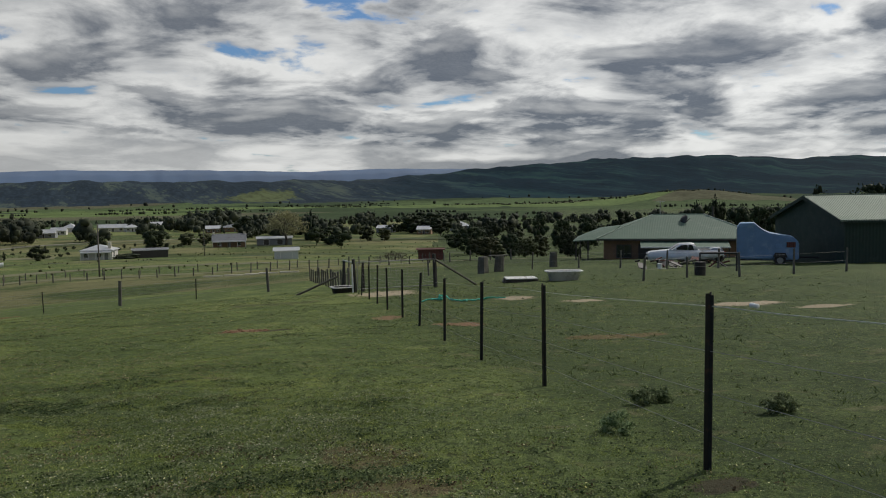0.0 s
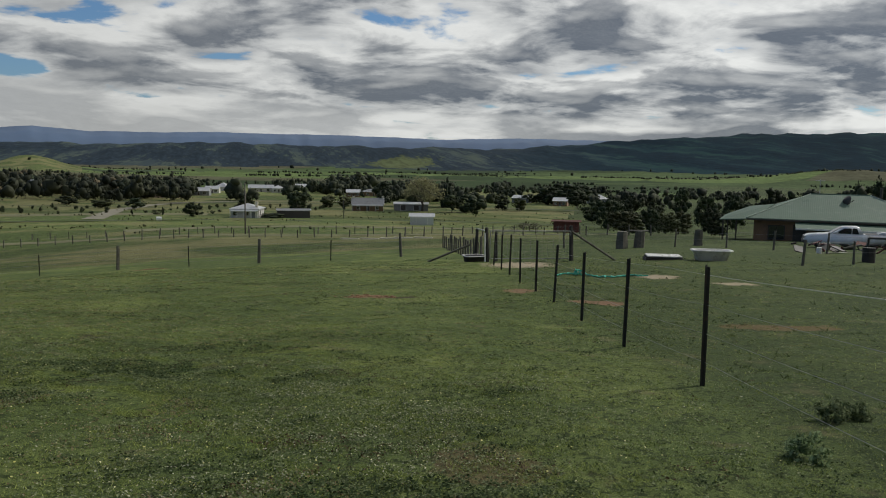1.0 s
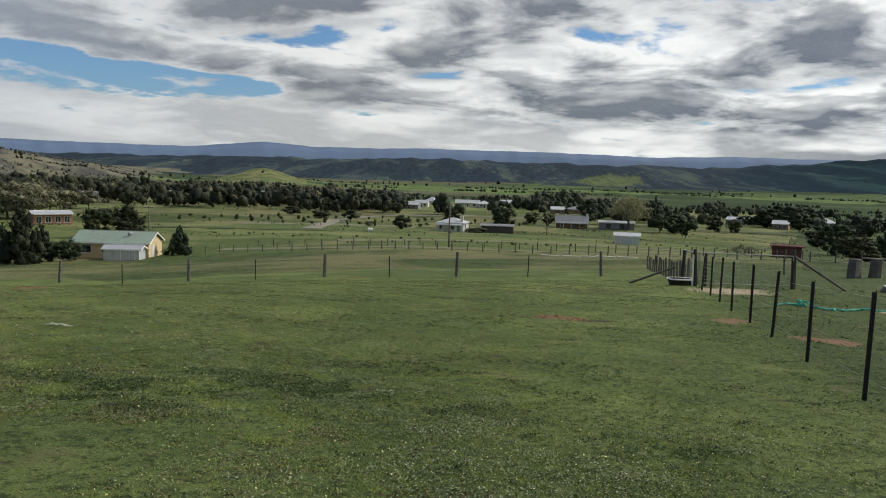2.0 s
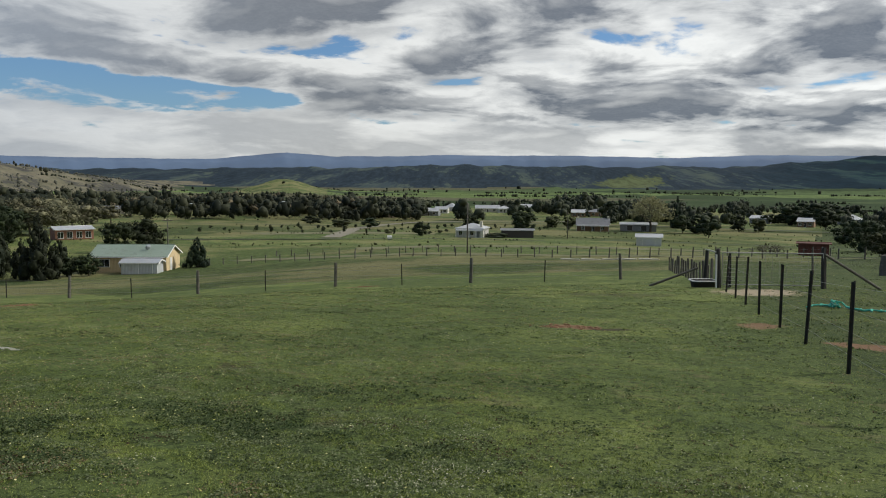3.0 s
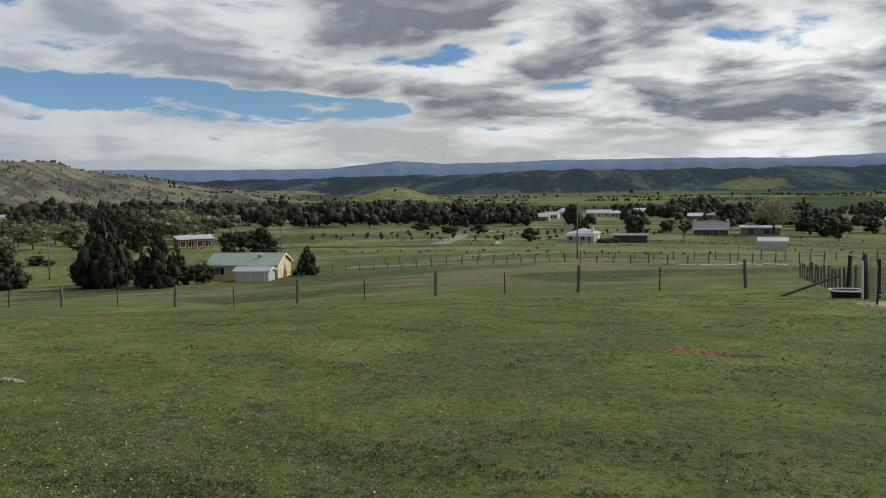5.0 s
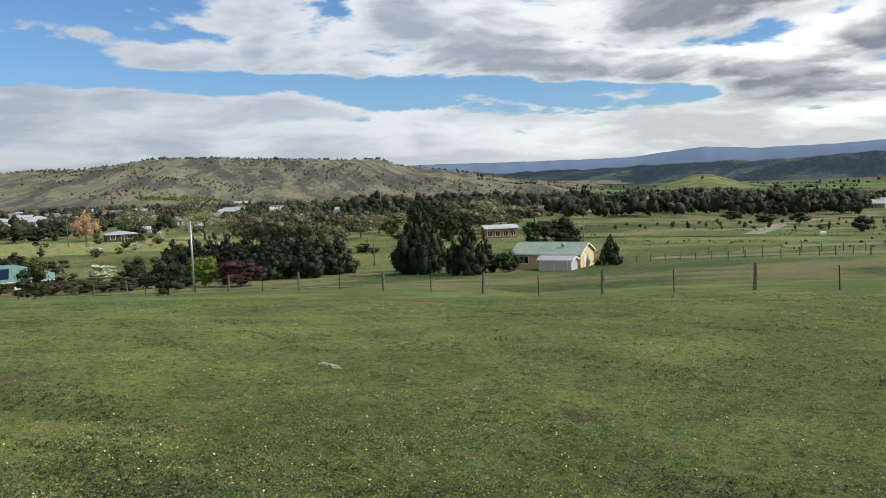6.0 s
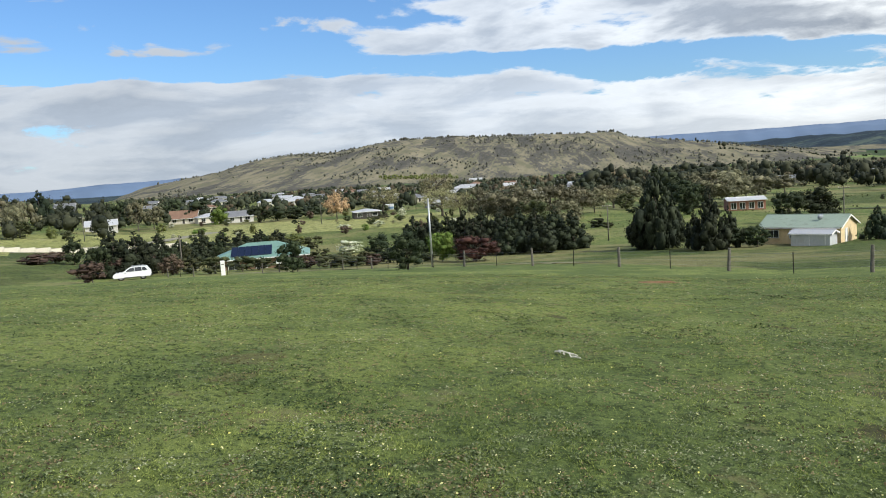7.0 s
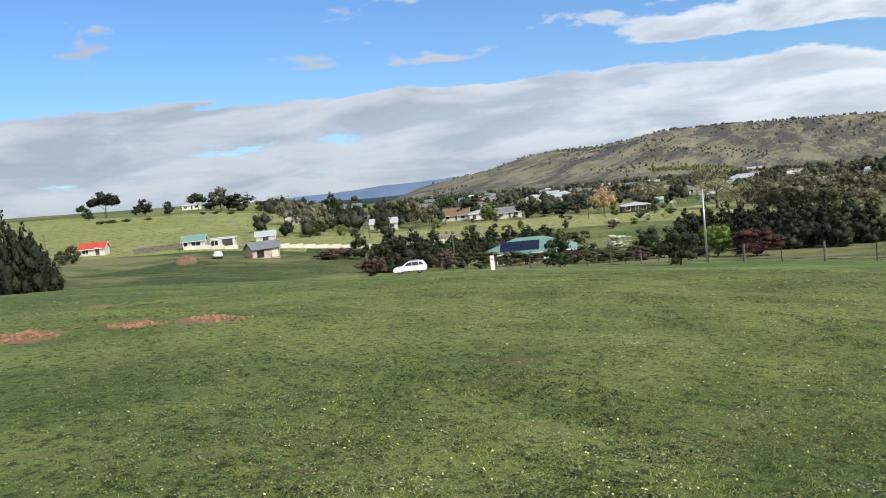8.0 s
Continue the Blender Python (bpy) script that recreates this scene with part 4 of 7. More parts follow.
plant("pine", -130.6, 58.1, 8.2, 7.7)
plant("pine", -132.6, 55.6, 7.9, 6.9)
plant("pine", -134.5, 53.3, 7.5, 7.2)
plant("pine", -136.4, 51.0, 7.5, 7.0)
plant("pine", -138.3, 48.3, 7.2, 7.0)
plant("gum", -183.7, 89.1, 13.1, 16.6)
plant("gum", -190.5, 86.0, 10.7, 12.4)
plant("gum", -193.6, 103.1, 11.7, 13.0)
plant("gum", -199.4, 113.6, 10.6, 11.9)
plant("olive", -173.2, 87.9, 8.3, 10.0)
plant("gum", -169.6, 95.0, 8.0, 8.6)
plant("bare", -224.5, 140.2, 7.5, 11.8)
plant("gum", -243.7, 147.1, 8.6, 10.6)
plant("gum", -255.7, 165.9, 6.6, 11.3)
plant("gum", -189.8, 155.3, 11.1, 16.3)
plant("gum", -202.9, 154.7, 9.0, 11.3)
plant("gum", -199.8, 174.7, 9.5, 11.8)
plant("dark", -223.8, 159.8, 11.7, 12.2)
plant("lightgreen", -113.2, 44.7, 5.3, 5.0)
plant("red", -107.8, 47.8, 4.3, 7.9)
plant("dark", -63.1, 24.8, 3.3, 3.9)
plant("dark", -108.9, 111.3, 3.5, 2.9)
plant("dark", -163.3, 99.1, 2.4, 4.2)
plant("olive", -159.1, 99.4, 1.6, 3.0)
plant("dark", -193.1, 127.5, 2.0, 4.1)
plant("dark", -74.9, 17.6, 3.3, 3.3)
plant("olive", -129.6, 29.8, 2.8, 4.8)
plant("blossom", -150.2, 39.2, 2.8, 6.2)
plant("olive", -121.2, 31.6, 2.0, 4.5)
plant("dark", -124.7, 38.3, 4.7, 5.7)
plant("olive", -118.4, 34.7, 2.3, 3.6)
plant("brown", -111.2, -1.9, 3.0, 4.7)
plant("dark", -167.8, -9.3, 5.4, 5.2)
plant("brown", -172.4, -13.2, 2.5, 5.1)
plant("pine", -128.4, -0.2, 7.5, 8.6)
plant("pine", -130.6, 2.8, 6.9, 8.0)
plant("dark", -125.3, -2.1, 5.4, 4.2)
plant("pine", -143.6, 5.8, 6.1, 6.9)
plant("pine", -151.6, 9.4, 5.4, 6.4)
plant("pine", -161.5, 13.2, 5.5, 6.6)
plant("pine", -168.3, 17.4, 5.4, 6.9)
plant("pine", -173.0, 21.6, 5.0, 7.1)
plant("pine", -177.6, 26.1, 4.8, 7.3)
plant("pine", -180.2, 30.0, 4.5, 7.7)
plant("lightolive", -181.6, 34.2, 3.5, 5.4)
plant("olive", -171.2, 36.1, 3.1, 4.6)
plant("brown", -121.6, 7.7, 3.3, 4.1)
plant("olive", -123.6, 10.2, 2.9, 3.6)
plant("olive", -118.2, 16.9, 2.5, 4.0)
plant("olive", -119.0, 19.7, 2.1, 3.5)
plant("peach", -286.1, 65.1, 11.3, 10.5)
plant("bare", -308.0, 87.9, 12.5, 17.0)
plant("bare", -363.6, 128.9, 15.5, 22.0)
plant("dark", -301.8, 40.2, 7.1, 9.1)
plant("dark", -306.0, 47.0, 6.0, 9.2)
plant("dark", -310.1, 53.9, 5.4, 9.4)
plant("dark", -314.0, 61.0, 4.7, 9.5)
plant("lightgreen", -313.0, 26.4, 8.7, 8.4)
plant("dark", -343.4, 20.1, 10.1, 11.8)
plant("pine", -56.5, -21.0, 5.9, 3.3)
plant("pine", -57.0, -20.0, 5.2, 3.0)
plant("pine", -58.3, -19.6, 3.7, 2.4)
plant("pine", -57.5, -23.4, 6.4, 3.6)
plant("gum", -298.4, -48.7, 11.5, 8.2)
plant("gum", -309.1, -45.3, 10.0, 8.4)
plant("gum", -255.5, -32.7, 11.4, 8.5)
plant("gum", -270.8, -31.7, 12.1, 9.4)
plant("conifer", -320.9, -34.2, 13.7, 9.7)
plant("dark", -331.3, -32.2, 8.5, 7.5)
plant("olive", -250.7, -30.6, 5.5, 8.3)
plant("umbrella", -397.2, -153.1, 13.7, 16.7)
plant("umbrella", -415.9, -173.0, 7.0, 6.1)
plant("dark", -371.2, -150.5, 5.8, 6.0)
plant("umbrella", -416.1, -114.3, 10.5, 11.7)
plant("gum", -428.8, -105.8, 14.5, 13.3)
plant("dark", -427.3, -111.3, 6.1, 10.0)
plant("dark", -421.4, -94.3, 10.2, 15.6)
plant("dark", -424.9, -101.0, 8.1, 14.5)
plant("dark", -408.3, -138.1, 8.8, 8.4)
plant("dark", -402.3, -124.7, 7.4, 5.7)
plant("dark", -402.0, -140.6, 5.3, 6.4)
plant("olive", -423.7, -84.8, 6.4, 6.5)
plant("olive", -424.8, -79.2, 3.6, 5.2)
plant("olive", -339.6, -121.9, 1.5, 5.4)
plant("olive", -333.0, -125.1, 1.5, 6.4)
plant("olive", -326.7, -127.2, 1.5, 5.3)
plant("olive", -342.7, -113.6, 1.5, 3.8)
plant("dark", -368.7, -98.1, 1.5, 3.4)
plant("olive", -375.1, -93.9, 1.5, 5.8)
plant("olive", -376.7, -87.8, 1.5, 4.7)
plant("olive", -165.5, -66.6, 4.3, 3.5)
plant("olive", -162.9, -67.6, 3.3, 3.2)
plant("lightolive", -251.8, -22.9, 4.0, 3.4)
plant("olive", -247.3, -18.2, 3.1, 4.4)
plant("gum", -303.5, -1.6, 12.4, 9.1)
plant("dark", -323.2, -8.6, 10.7, 8.7)
plant("gum", -313.6, 3.5, 10.4, 8.4)
plant("dark", -383.6, 11.1, 10.5, 9.8)
plant("bare", -59.0, 302.0, 15.8, 17.0)
plant("conifer", -56.6, 344.9, 14.1, 6.8)
plant("dark", -42.8, 301.5, 7.8, 12.2)
plant("dark", -34.1, 267.4, 6.9, 7.6)
plant("dark", -103.3, 286.3, 9.8, 10.4)
plant("dark", -94.4, 219.9, 7.1, 6.0)
plant("dark", -106.4, 210.9, 4.5, 6.3)
plant("olive", -123.1, 222.3, 1.7, 3.8)
plant("olive", -98.3, 309.2, 5.7, 8.2)
plant("olive", -94.9, 320.7, 5.4, 7.5)
plant("dark", -100.7, 412.4, 10.8, 12.1)
plant("dark", -21.4, 484.1, 9.5, 18.1)
plant("dark", -10.1, 484.5, 11.2, 18.1)
plant("dark", -0.6, 494.6, 10.1, 16.3)
plant("olive", -42.7, 422.4, 5.2, 8.2)
plant("dark", -26.8, 433.7, 5.2, 7.8)
plant("scrub", -8.4, 139.3, 1.9, 5.1)
plant("scrub", -11.0, 139.1, 1.2, 3.5)
plant("olive", 6.3, 124.8, 4.0, 5.7)
plant("dark", 6.6, 189.9, 7.9, 8.6)
plant("dark", 11.8, 199.6, 9.1, 7.6)
plant("dark", 15.9, 179.3, 7.1, 6.8)
plant("olive", 17.2, 149.0, 4.7, 5.7)
plant("dark", 33.4, 227.6, 10.6, 8.0)
plant("dark", 42.5, 236.2, 10.8, 9.1)
plant("dark", 24.3, 158.1, 6.1, 4.8)
plant("dark", 39.0, 327.7, 12.6, 7.5)
plant("dark", 64.6, 293.0, 13.0, 10.0)
plant("dark", 70.4, 291.6, 11.9, 8.2)
plant("dark", 78.1, 248.0, 14.5, 9.0)
plant("dark", 80.3, 236.7, 14.7, 8.3)
plant("dark", 75.9, 206.5, 12.4, 7.6)
plant("dark", 76.6, 195.5, 11.9, 7.3)
plant("dark", 80.1, 194.1, 10.8, 5.7)
plant("dark", 211.2, 453.2, 22.8, 9.8)
plant("dark", 222.8, 425.2, 23.5, 18.1)
plant("dark", 228.5, 422.1, 22.7, 14.5)
plant("dark", -6.8, 419.9, 12.0, 19.0)
plant("dark", -16.2, 419.7, 10.9, 14.6)
plant("scrub", -7.8, 129.8, 2.0, 4.9)
plant("olive", -115.5, 13.1, 2.8, 4.2)
plant("olive", -114.7, 22.0, 1.9, 3.7)
plant("brown", -114.2, 25.1, 2.2, 3.9)
plant("olive", -111.7, 28.1, 1.9, 5.0)
plant("olive", -112.9, 31.8, 1.7, 4.2)
plant("brown", -114.4, 34.4, 1.9, 4.3)
plant("dark", -117.6, 38.1, 2.5, 5.0)
plant("olive", -118.0, 43.8, 1.5, 4.5)
plant("brown", -167.1, -15.5, 2.4, 7.5)
plant("pine", -116.5, 62.7, 5.7, 6.8)
plant("pine", -120.7, 58.5, 6.4, 6.9)
plant("pine", -124.6, 54.2, 6.2, 7.0)
plant("gum", -210.1, 125.2, 8.2, 9.1)
plant("olive", -214.2, 137.9, 5.5, 7.6)
plant("olive", -110.6, 77.2, 6.7, 3.9)
plant("gum", -215.3, 91.4, 11.3, 10.4)
plant("bare", -245.3, 96.8, 8.8, 11.8)
plant("bare", -256.8, 94.5, 11.3, 16.3)
plant("dark", -172.0, 129.2, 8.3, 7.9)
plant("gum", -225.2, 191.1, 9.0, 13.1)
plant("gum", -247.1, 227.0, 8.5, 12.5)
plant("gum", -199.3, 155.9, 11.9, 17.0)
plant("gum", -210.0, 174.7, 11.9, 16.3)
plant("dark", -194.6, 145.6, 9.0, 14.5)
plant("dark", 12.5, 149.5, 5.3, 4.5)
plant("olive", 14.1, 139.3, 4.0, 4.2)
plant("olive", 8.3, 124.7, 2.8, 3.8)
plant("dark", 22.5, 138.2, 4.4, 4.2)
plant("dark", 3.6, 260.0, 7.2, 7.9)
plant("dark", -1.4, 380.0, 8.8, 11.5)
plant("dark", -31.1, 328.5, 6.8, 7.5)
plant("olive", -24.2, 329.1, 6.2, 7.5)
plant("dark", -46.7, 296.3, 7.6, 8.2)
plant("dark", -87.5, 244.8, 8.6, 9.0)
plant("olive", -162.8, 256.8, 3.6, 9.1)
plant("dark", -148.8, 253.7, 4.3, 7.9)
plant("dark", -188.5, 275.7, 3.6, 10.0)
plant("dark", -84.6, 213.2, 1.5, 10.2)

# bushes filling the road hedge and the gardens behind it
rng = random.Random(52)
for k in range(26):
    f = k / 25
    plant(rng.choice(["pine", "pine", "brown", "olive", "dark"]), -124 - 52 * f + rng.uniform(-3, 3), -1 + 30 * f + rng.uniform(-3, 3), rng.uniform(2.4, 4.6), rng.uniform(2.5, 4.0))
for k in range(64):
    b, r = math.radians(rng.uniform(68, 90)), rng.uniform(205, 345)
    x, y = -r * math.sin(b), r * math.cos(b)
    plant(rng.choice(["olive", "olive", "brown", "lightolive", "dark", "lightgreen", "blossom", "scrub"]), x, y, rng.uniform(1.2, 3.6), rng.uniform(1.8, 4.2))
# young trees in rows on the open field
for row in range(7):
    for k in range(11):
        rng = random.Random(row * 31 + k)
        if rng.random() < 0.22:
            continue
        x, y = -196 + k * 8.5 + row * 6 + rng.uniform(-1.5, 1.5), 176 + row * 17 + k * 5 + rng.uniform(-2, 2)
        plant("dark", x, y, rng.uniform(0.9, 2.0), rng.uniform(0.9, 1.7))


# ---- where the houses of the valley stand: x, y, turn, length, walls, roof, rise ----
TOWN = (
    (-232, 503, 112, 9, "white_weatherboard", "white_roof", 2.6), (-219, 460, 26, 8, "white_weatherboard", "white_roof", 1.5), (-205, 501, 22, 16, "pale_render", "white_roof", 1.8),
    (-191, 495, 20, 8, "white_weatherboard", "white_roof", 1.7), (-195, 547, 19, 14, "pale_render", "white_roof", 1.8), (-208, 421, 26, 11, "grey_cladding", "white_roof", 1.6),
    (-346, 468, 36, 10, "grey_cladding", "white_roof", 2.0), (-351, 378, 43, 9, "pale_render", "white_roof", 1.5), (-342, 382, 42, 11, "white_weatherboard", "grey_roof", 1.7),
    (-308, 358, 41, 7, "white_weatherboard", "white_roof", 1.4), (-345, 313, 48, 17, "pale_render", "grey_roof", 1.2), (-131, 459, 16, 8, "tan_brick", "white_roof", 1.4),
    (-123, 473, 15, 12, "tan_brick", "grey_roof", 1.5), (-31, 437, 4, 9, "grey_cladding", "white_roof", 1.2), (-9.5, 408, 1, 7, "tan_brick", "white_roof", 1.4),
    (9, 454, -1, 11, "grey_cladding", "white_roof", 2.2), (60, 190, -14, 10, "tan_brick", "white_roof", 1.5), (46, 160, -15, 8, "white_weatherboard", "grey_roof", 1.4),
)
SUBURB = (
    # at (-279, 74) dark walls are put in for a shaded open bay
    (-342, 15, 88, 11, "brown_tile", "pale_render", 2.8), (-332, 24, 86, 10, "white_roof", "pale_render", 1.2), (-320, 34, 84, 10, "grey_roof", "white_weatherboard", 1.8), (-279, 74, 75, 9, "white_roof", "dark_trim", 0.8),
    (-323, 117, 70, 13, "white_roof", "grey_cladding", 1.6), (-520, 88, 80, 10, "white_roof", "white_weatherboard", 1.6), (-528, 104, 79, 11, "grey_roof", "pale_render", 1.8), (-493, 66, 82, 11, "white_roof", "pale_render", 1.5),
    (-480, 78, 81, 10, "white_roof", "white_weatherboard", 1.5), (-760, 56, 86, 16, "grey_roof", "grey_cladding", 1.8), (-909, 364, 68, 15, "white_roof", "white_weatherboard", 2.0), (-395, 130, 74, 11, "grey_roof", "pale_render", 1.8),
    (-430, 160, 70, 11, "white_roof", "white_weatherboard", 1.6), (-350, 175, 65, 11, "white_roof", "pale_render", 1.5), (-400, 215, 62, 12, "grey_roof", "white_weatherboard", 1.6), (-520, 200, 68, 13, "white_roof", "pale_render", 1.7),
    (-489, -44, 95, 12, "grey_roof", "grey_cladding", 2.0), (-468, -133, 106, 10, "white_roof", "pale_render", 1.6),
)

street_rng = random.Random(18)
while len(SUBURB) < 46:
    b, r = math.radians(street_rng.uniform(60, 91)), street_rng.uniform(430, 760)
    x, y = -r * math.sin(b), r * math.cos(b)
    if all(math.dist((x, y), h[:2]) > 26 for h in SUBURB):
        SUBURB += ((x, y, math.degrees(b) + street_rng.uniform(-20, 20), street_rng.uniform(9, 13), street_rng.choice(["white_roof", "white_roof", "grey_roof", "brown_tile"]), street_rng.choice(["white_weatherboard", "pale_render", "grey_cladding"]), street_rng.uniform(1.3, 2.1)),)


def in_view(x, y):
    """True where a tree would not stand in a house or hide it from the paddock."""
    b, r = bearing(x, y), np.hypot(x, y)
    ok = np.ones(len(x), bool)
    for hx, hy, rz, size, *rest in TOWN + SUBURB:
        hb, hr = float(bearing(hx, hy)), math.hypot(hx, hy)
        ok &= ~((np.abs(b - hb) < math.degrees((size * 0.36 + 1.0) / hr)) & (r < hr + 9) & (r > hr * (0.72 if hx > -300 else 0.88)))
    return ok


def wood(name, spots, size, leaf, per, mat, label):
    """Distant woodland as one mesh: every tree a heap of uneven lobes with leaf clusters standing off them."""
    rng = np.random.RandomState(len(spots) + per)
    pts = np.asarray(spots)
    k = len(pts)
    tall = rng.uniform(size[0], size[1], k) * rng.choice([0.7, 1.0, 1.0, 1.15], k)
    wide = tall * rng.uniform(0.7, 1.25, k)
    tip = rng.uniform(0, 1, k) < 0.12
    each = 1 if leaf > 1.2 else 4
    foot = ground(pts[:, 0], pts[:, 1])
    cs, rads = [], []
    for q in range(each):
        th, out = rng.uniform(0, math.tau, k), (0.0 if q == 0 else 1.0) * rng.uniform(0.15, 0.32, k) * wide
        up_ = (0.42 if q == 0 else 1.0) * (1.0 if q == 0 else rng.uniform(0.22, 0.74, k))
        narrow = np.where(tip, 1.15 - up_, 1.0)
        cs.append(np.stack([pts[:, 0] + out * np.cos(th) * narrow, pts[:, 1] + out * np.sin(th) * narrow, foot + tall * up_], 1))
        rads.append(np.stack([wide * narrow, wide * narrow, tall], 1) * ((0.40, 0.40, 0.47) if q == 0 else (0.24, 0.24, 0.25)) * rng.uniform(0.8, 1.15, (k, 1)))
    cs, rads = np.concatenate(cs), np.concatenate(rads)
    verts_, faces_ = lumps(cs, rads * (0.9 if each == 1 else 0.62), rng, 0.4)
    if per:
        pick = rng.randint(0, len(cs), k * per)
        d = rng.normal(size=(k * per, 3))
        d /= np.linalg.norm(d, axis=1)[:, None]
        lv, lf = leaf_quads(cs[pick] + d * rads[pick] * rng.uniform(0.55, 1.3, (k * per, 1)), leaf, rng, d, 0.0, 1.3)
        verts_, faces_ = np.vstack([verts_, lv]), np.vstack([faces_, lf + len(verts_)])
    return tagged(arrays(name, verts_, faces_, [mat], smooth=True), label, "woodland", kind="stuff")


def scatter(count, seed, b0, b1, r0, r1, keep=None):
    """Random places on the land between two bearings and two distances."""
    rng = np.random.RandomState(seed)
    b, r = rng.uniform(b0, b1, count * 4), np.sqrt(rng.uniform(r0**2, r1**2, count * 4))
    x, y = -r * np.sin(np.radians(b)), r * np.cos(np.radians(b))
    ok = keep(x, y, b, r) if keep is not None else np.ones(len(x), bool)
    return np.stack([x[ok], y[ok]], 1)[:count]


M["wood"] = leaves("mixed_woodland_leaves", (0.012, 0.018, 0.011), (0.06, 0.066, 0.037), 0.06, clumps=0.11, single=0.45)
M["rust"] = leaves("autumn_brown_woodland", (0.05, 0.042, 0.027), (0.15, 0.12, 0.075), 0.1, clumps=0.11, single=0.25)
M["hillscrub"] = leaves("hill_scrub_leaves", (0.075, 0.078, 0.06), (0.13, 0.128, 0.10), 0.05)
wood("town_trees", scatter(620, 1, 27, 62, 370, 640, lambda x, y, b, r: in_view(x, y) & (wave(x / 26, y / 26, 61) > -0.15)), (5, 13), 0.55, 95, M["wood"], "dark belt of trees along the edge of the town")
wood("town_trees", scatter(260, 2, 30, 64, 420, 700, lambda x, y, b, r: in_view(x, y) & (wave(x / 26, y / 26, 62) > 0.1)), (5, 11), 0.5, 90, M["rust"], "brownish spring trees among the town houses")
wood("suburb_trees", scatter(1500, 3, 56, 92, 315, 860, lambda x, y, b, r: in_view(x, y) & (wave(x / 20, y / 20, 63) > -0.25)), (2.5, 8), 0.5, 36, M["wood"], "garden trees and hedges between the houses")
wood("suburb_trees", scatter(220, 4, 62, 91, 335, 860, lambda x, y, b, r: in_view(x, y) & (wave(x / 20, y / 20, 64) > 0.2)), (3, 8), 0.4, 80, M["rust"], "bronze garden trees between the houses")
wood("town_trees", scatter(400, 14, 4, 31, 385, 600, lambda x, y, b, r: in_view(x, y) & (wave(x / 24, y / 24, 72) > 0.0)), (4, 11), 0.55, 75, M["wood"], "dark garden trees round the valley houses")
wood("yard_trees", scatter(230, 15, -34, 6, 260, 640, lambda x, y, b, r: in_view(x, y) & (wave(x / 30, y / 30, 73) > 0.25)), (4, 10), 0.45, 110, M["wood"], "dark trees beyond the homestead")
rows_ = []
rng_ = np.random.RandomState(31)
for r0 in (430, 560, 640, 740, 850, 990, 1180, 1450, 1750):
    b0 = -37.0
    while b0 < 58:
        run = rng_.uniform(3, 11)
        if rng_.uniform() < 0.62 and (r0 > 600 or b0 < 24):
            count_ = int(np.radians(run) * r0 / rng_.uniform(2.0, 3.4))
            bb_ = np.radians(np.sort(rng_.uniform(b0, b0 + run, count_)))
            rr_ = r0 * rng_.uniform(0.95, 1.05) + 12 * np.sin(bb_ * 30) + rng_.normal(size=count_) * 1.2
            rows_.append(np.stack([-rr_ * np.sin(bb_), rr_ * np.cos(bb_)], 1))
        b0 += run + rng_.uniform(0.5, 4)
wood("valley_hedges", np.concatenate(rows_), (1.8, 4.6), 1.25, 3, M["wood"], "dark hedgerows and shelter belts across the valley")
wood("valley_woods", scatter(150, 6, -36, 62, 1350, 2050, lambda x, y, b, r: (np.abs(wave(x / 300, y / 90, 67)) < 0.12) | (wave(x / 160, y / 90, 68) > 0.9)), (4, 8), 2.0, 5, M["wood"], "far shelter belts on the river plain")
wood("pine_clump", scatter(60, 12, 14.4, 17.6, 640, 720), (9, 13), 0.7, 60, M["wood"], "long dark clump of pines on the plain")
wood("hill_scrub", scatter(1900, 7, 46, 90, 850, 1900, lambda x, y, b, r: (wave(x / 110, y / 70, 69) > 0.15) | (np.random.RandomState(5).uniform(0, 1, len(x)) < 0.07)), (1.5, 5.0), 1.5, 3, M["hillscrub"], "dark scrub scattered over the dry hill")
wood("orchard_rows", np.array([(-945 - 9 * r + q, 262 + 6.5 * k + q * 0.3) for r in range(4) for k in range(15) for q in (0,)], float), (4.5, 6.0), 0.8, 26, M["lightolive"], "pale rows of orchard trees at the foot of the hill")
wood("ridge_trees", scatter(260, 8, 58, 82, 1780, 1960), (3, 7), 1.5, 12, M["hillscrub"], "thin line of trees along the hill crest")
M["rush"] = leaves("dull_rush_tufts", (0.04, 0.05, 0.02), (0.11, 0.115, 0.05), 0.1)
wood("rush_tufts", scatter(900, 16, -8, 66, 140, 330, lambda x, y, b, r: wave(x / 14, y / 9, 74) > 0.35), (0.25, 0.6), 1.3, 0, M["rush"], "low dark rush tufts scattered over the valley pasture")
wood("west_trees", scatter(130, 11, 92, 101, 240, 520, lambda x, y, b, r: wave(x / 22, y / 22, 71) > 0.2), (3, 9), 0.45, 100, M["wood"], "trees along the foot of the western rise")


# ---- buildings ----
def paint(name, color, rough=0.6, vary=0.1, stain=None, relief=None, bump=0.2, metal=0.0, grain=3.0):
    M[name] = material(name, color, rough, metal, grain, vary, bump, stain, relief)


paint("white_weatherboard", (0.55, 0.54, 0.50), 0.7, 0.08, (0.5, 0.48, 0.42), ribs(2, 0.18), 0.5)
paint("cream_cladding", (0.66, 0.52, 0.30), 0.7, 0.08, (0.5, 0.4, 0.25), ribs(0, 0.2), 0.4)
paint("pink_cladding", (0.50, 0.38, 0.33), 0.75, 0.1, (0.36, 0.28, 0.24), ribs(2, 0.2), 0.5)
paint("pale_render", (0.62, 0.58, 0.48), 0.8, 0.1, (0.45, 0.42, 0.34))
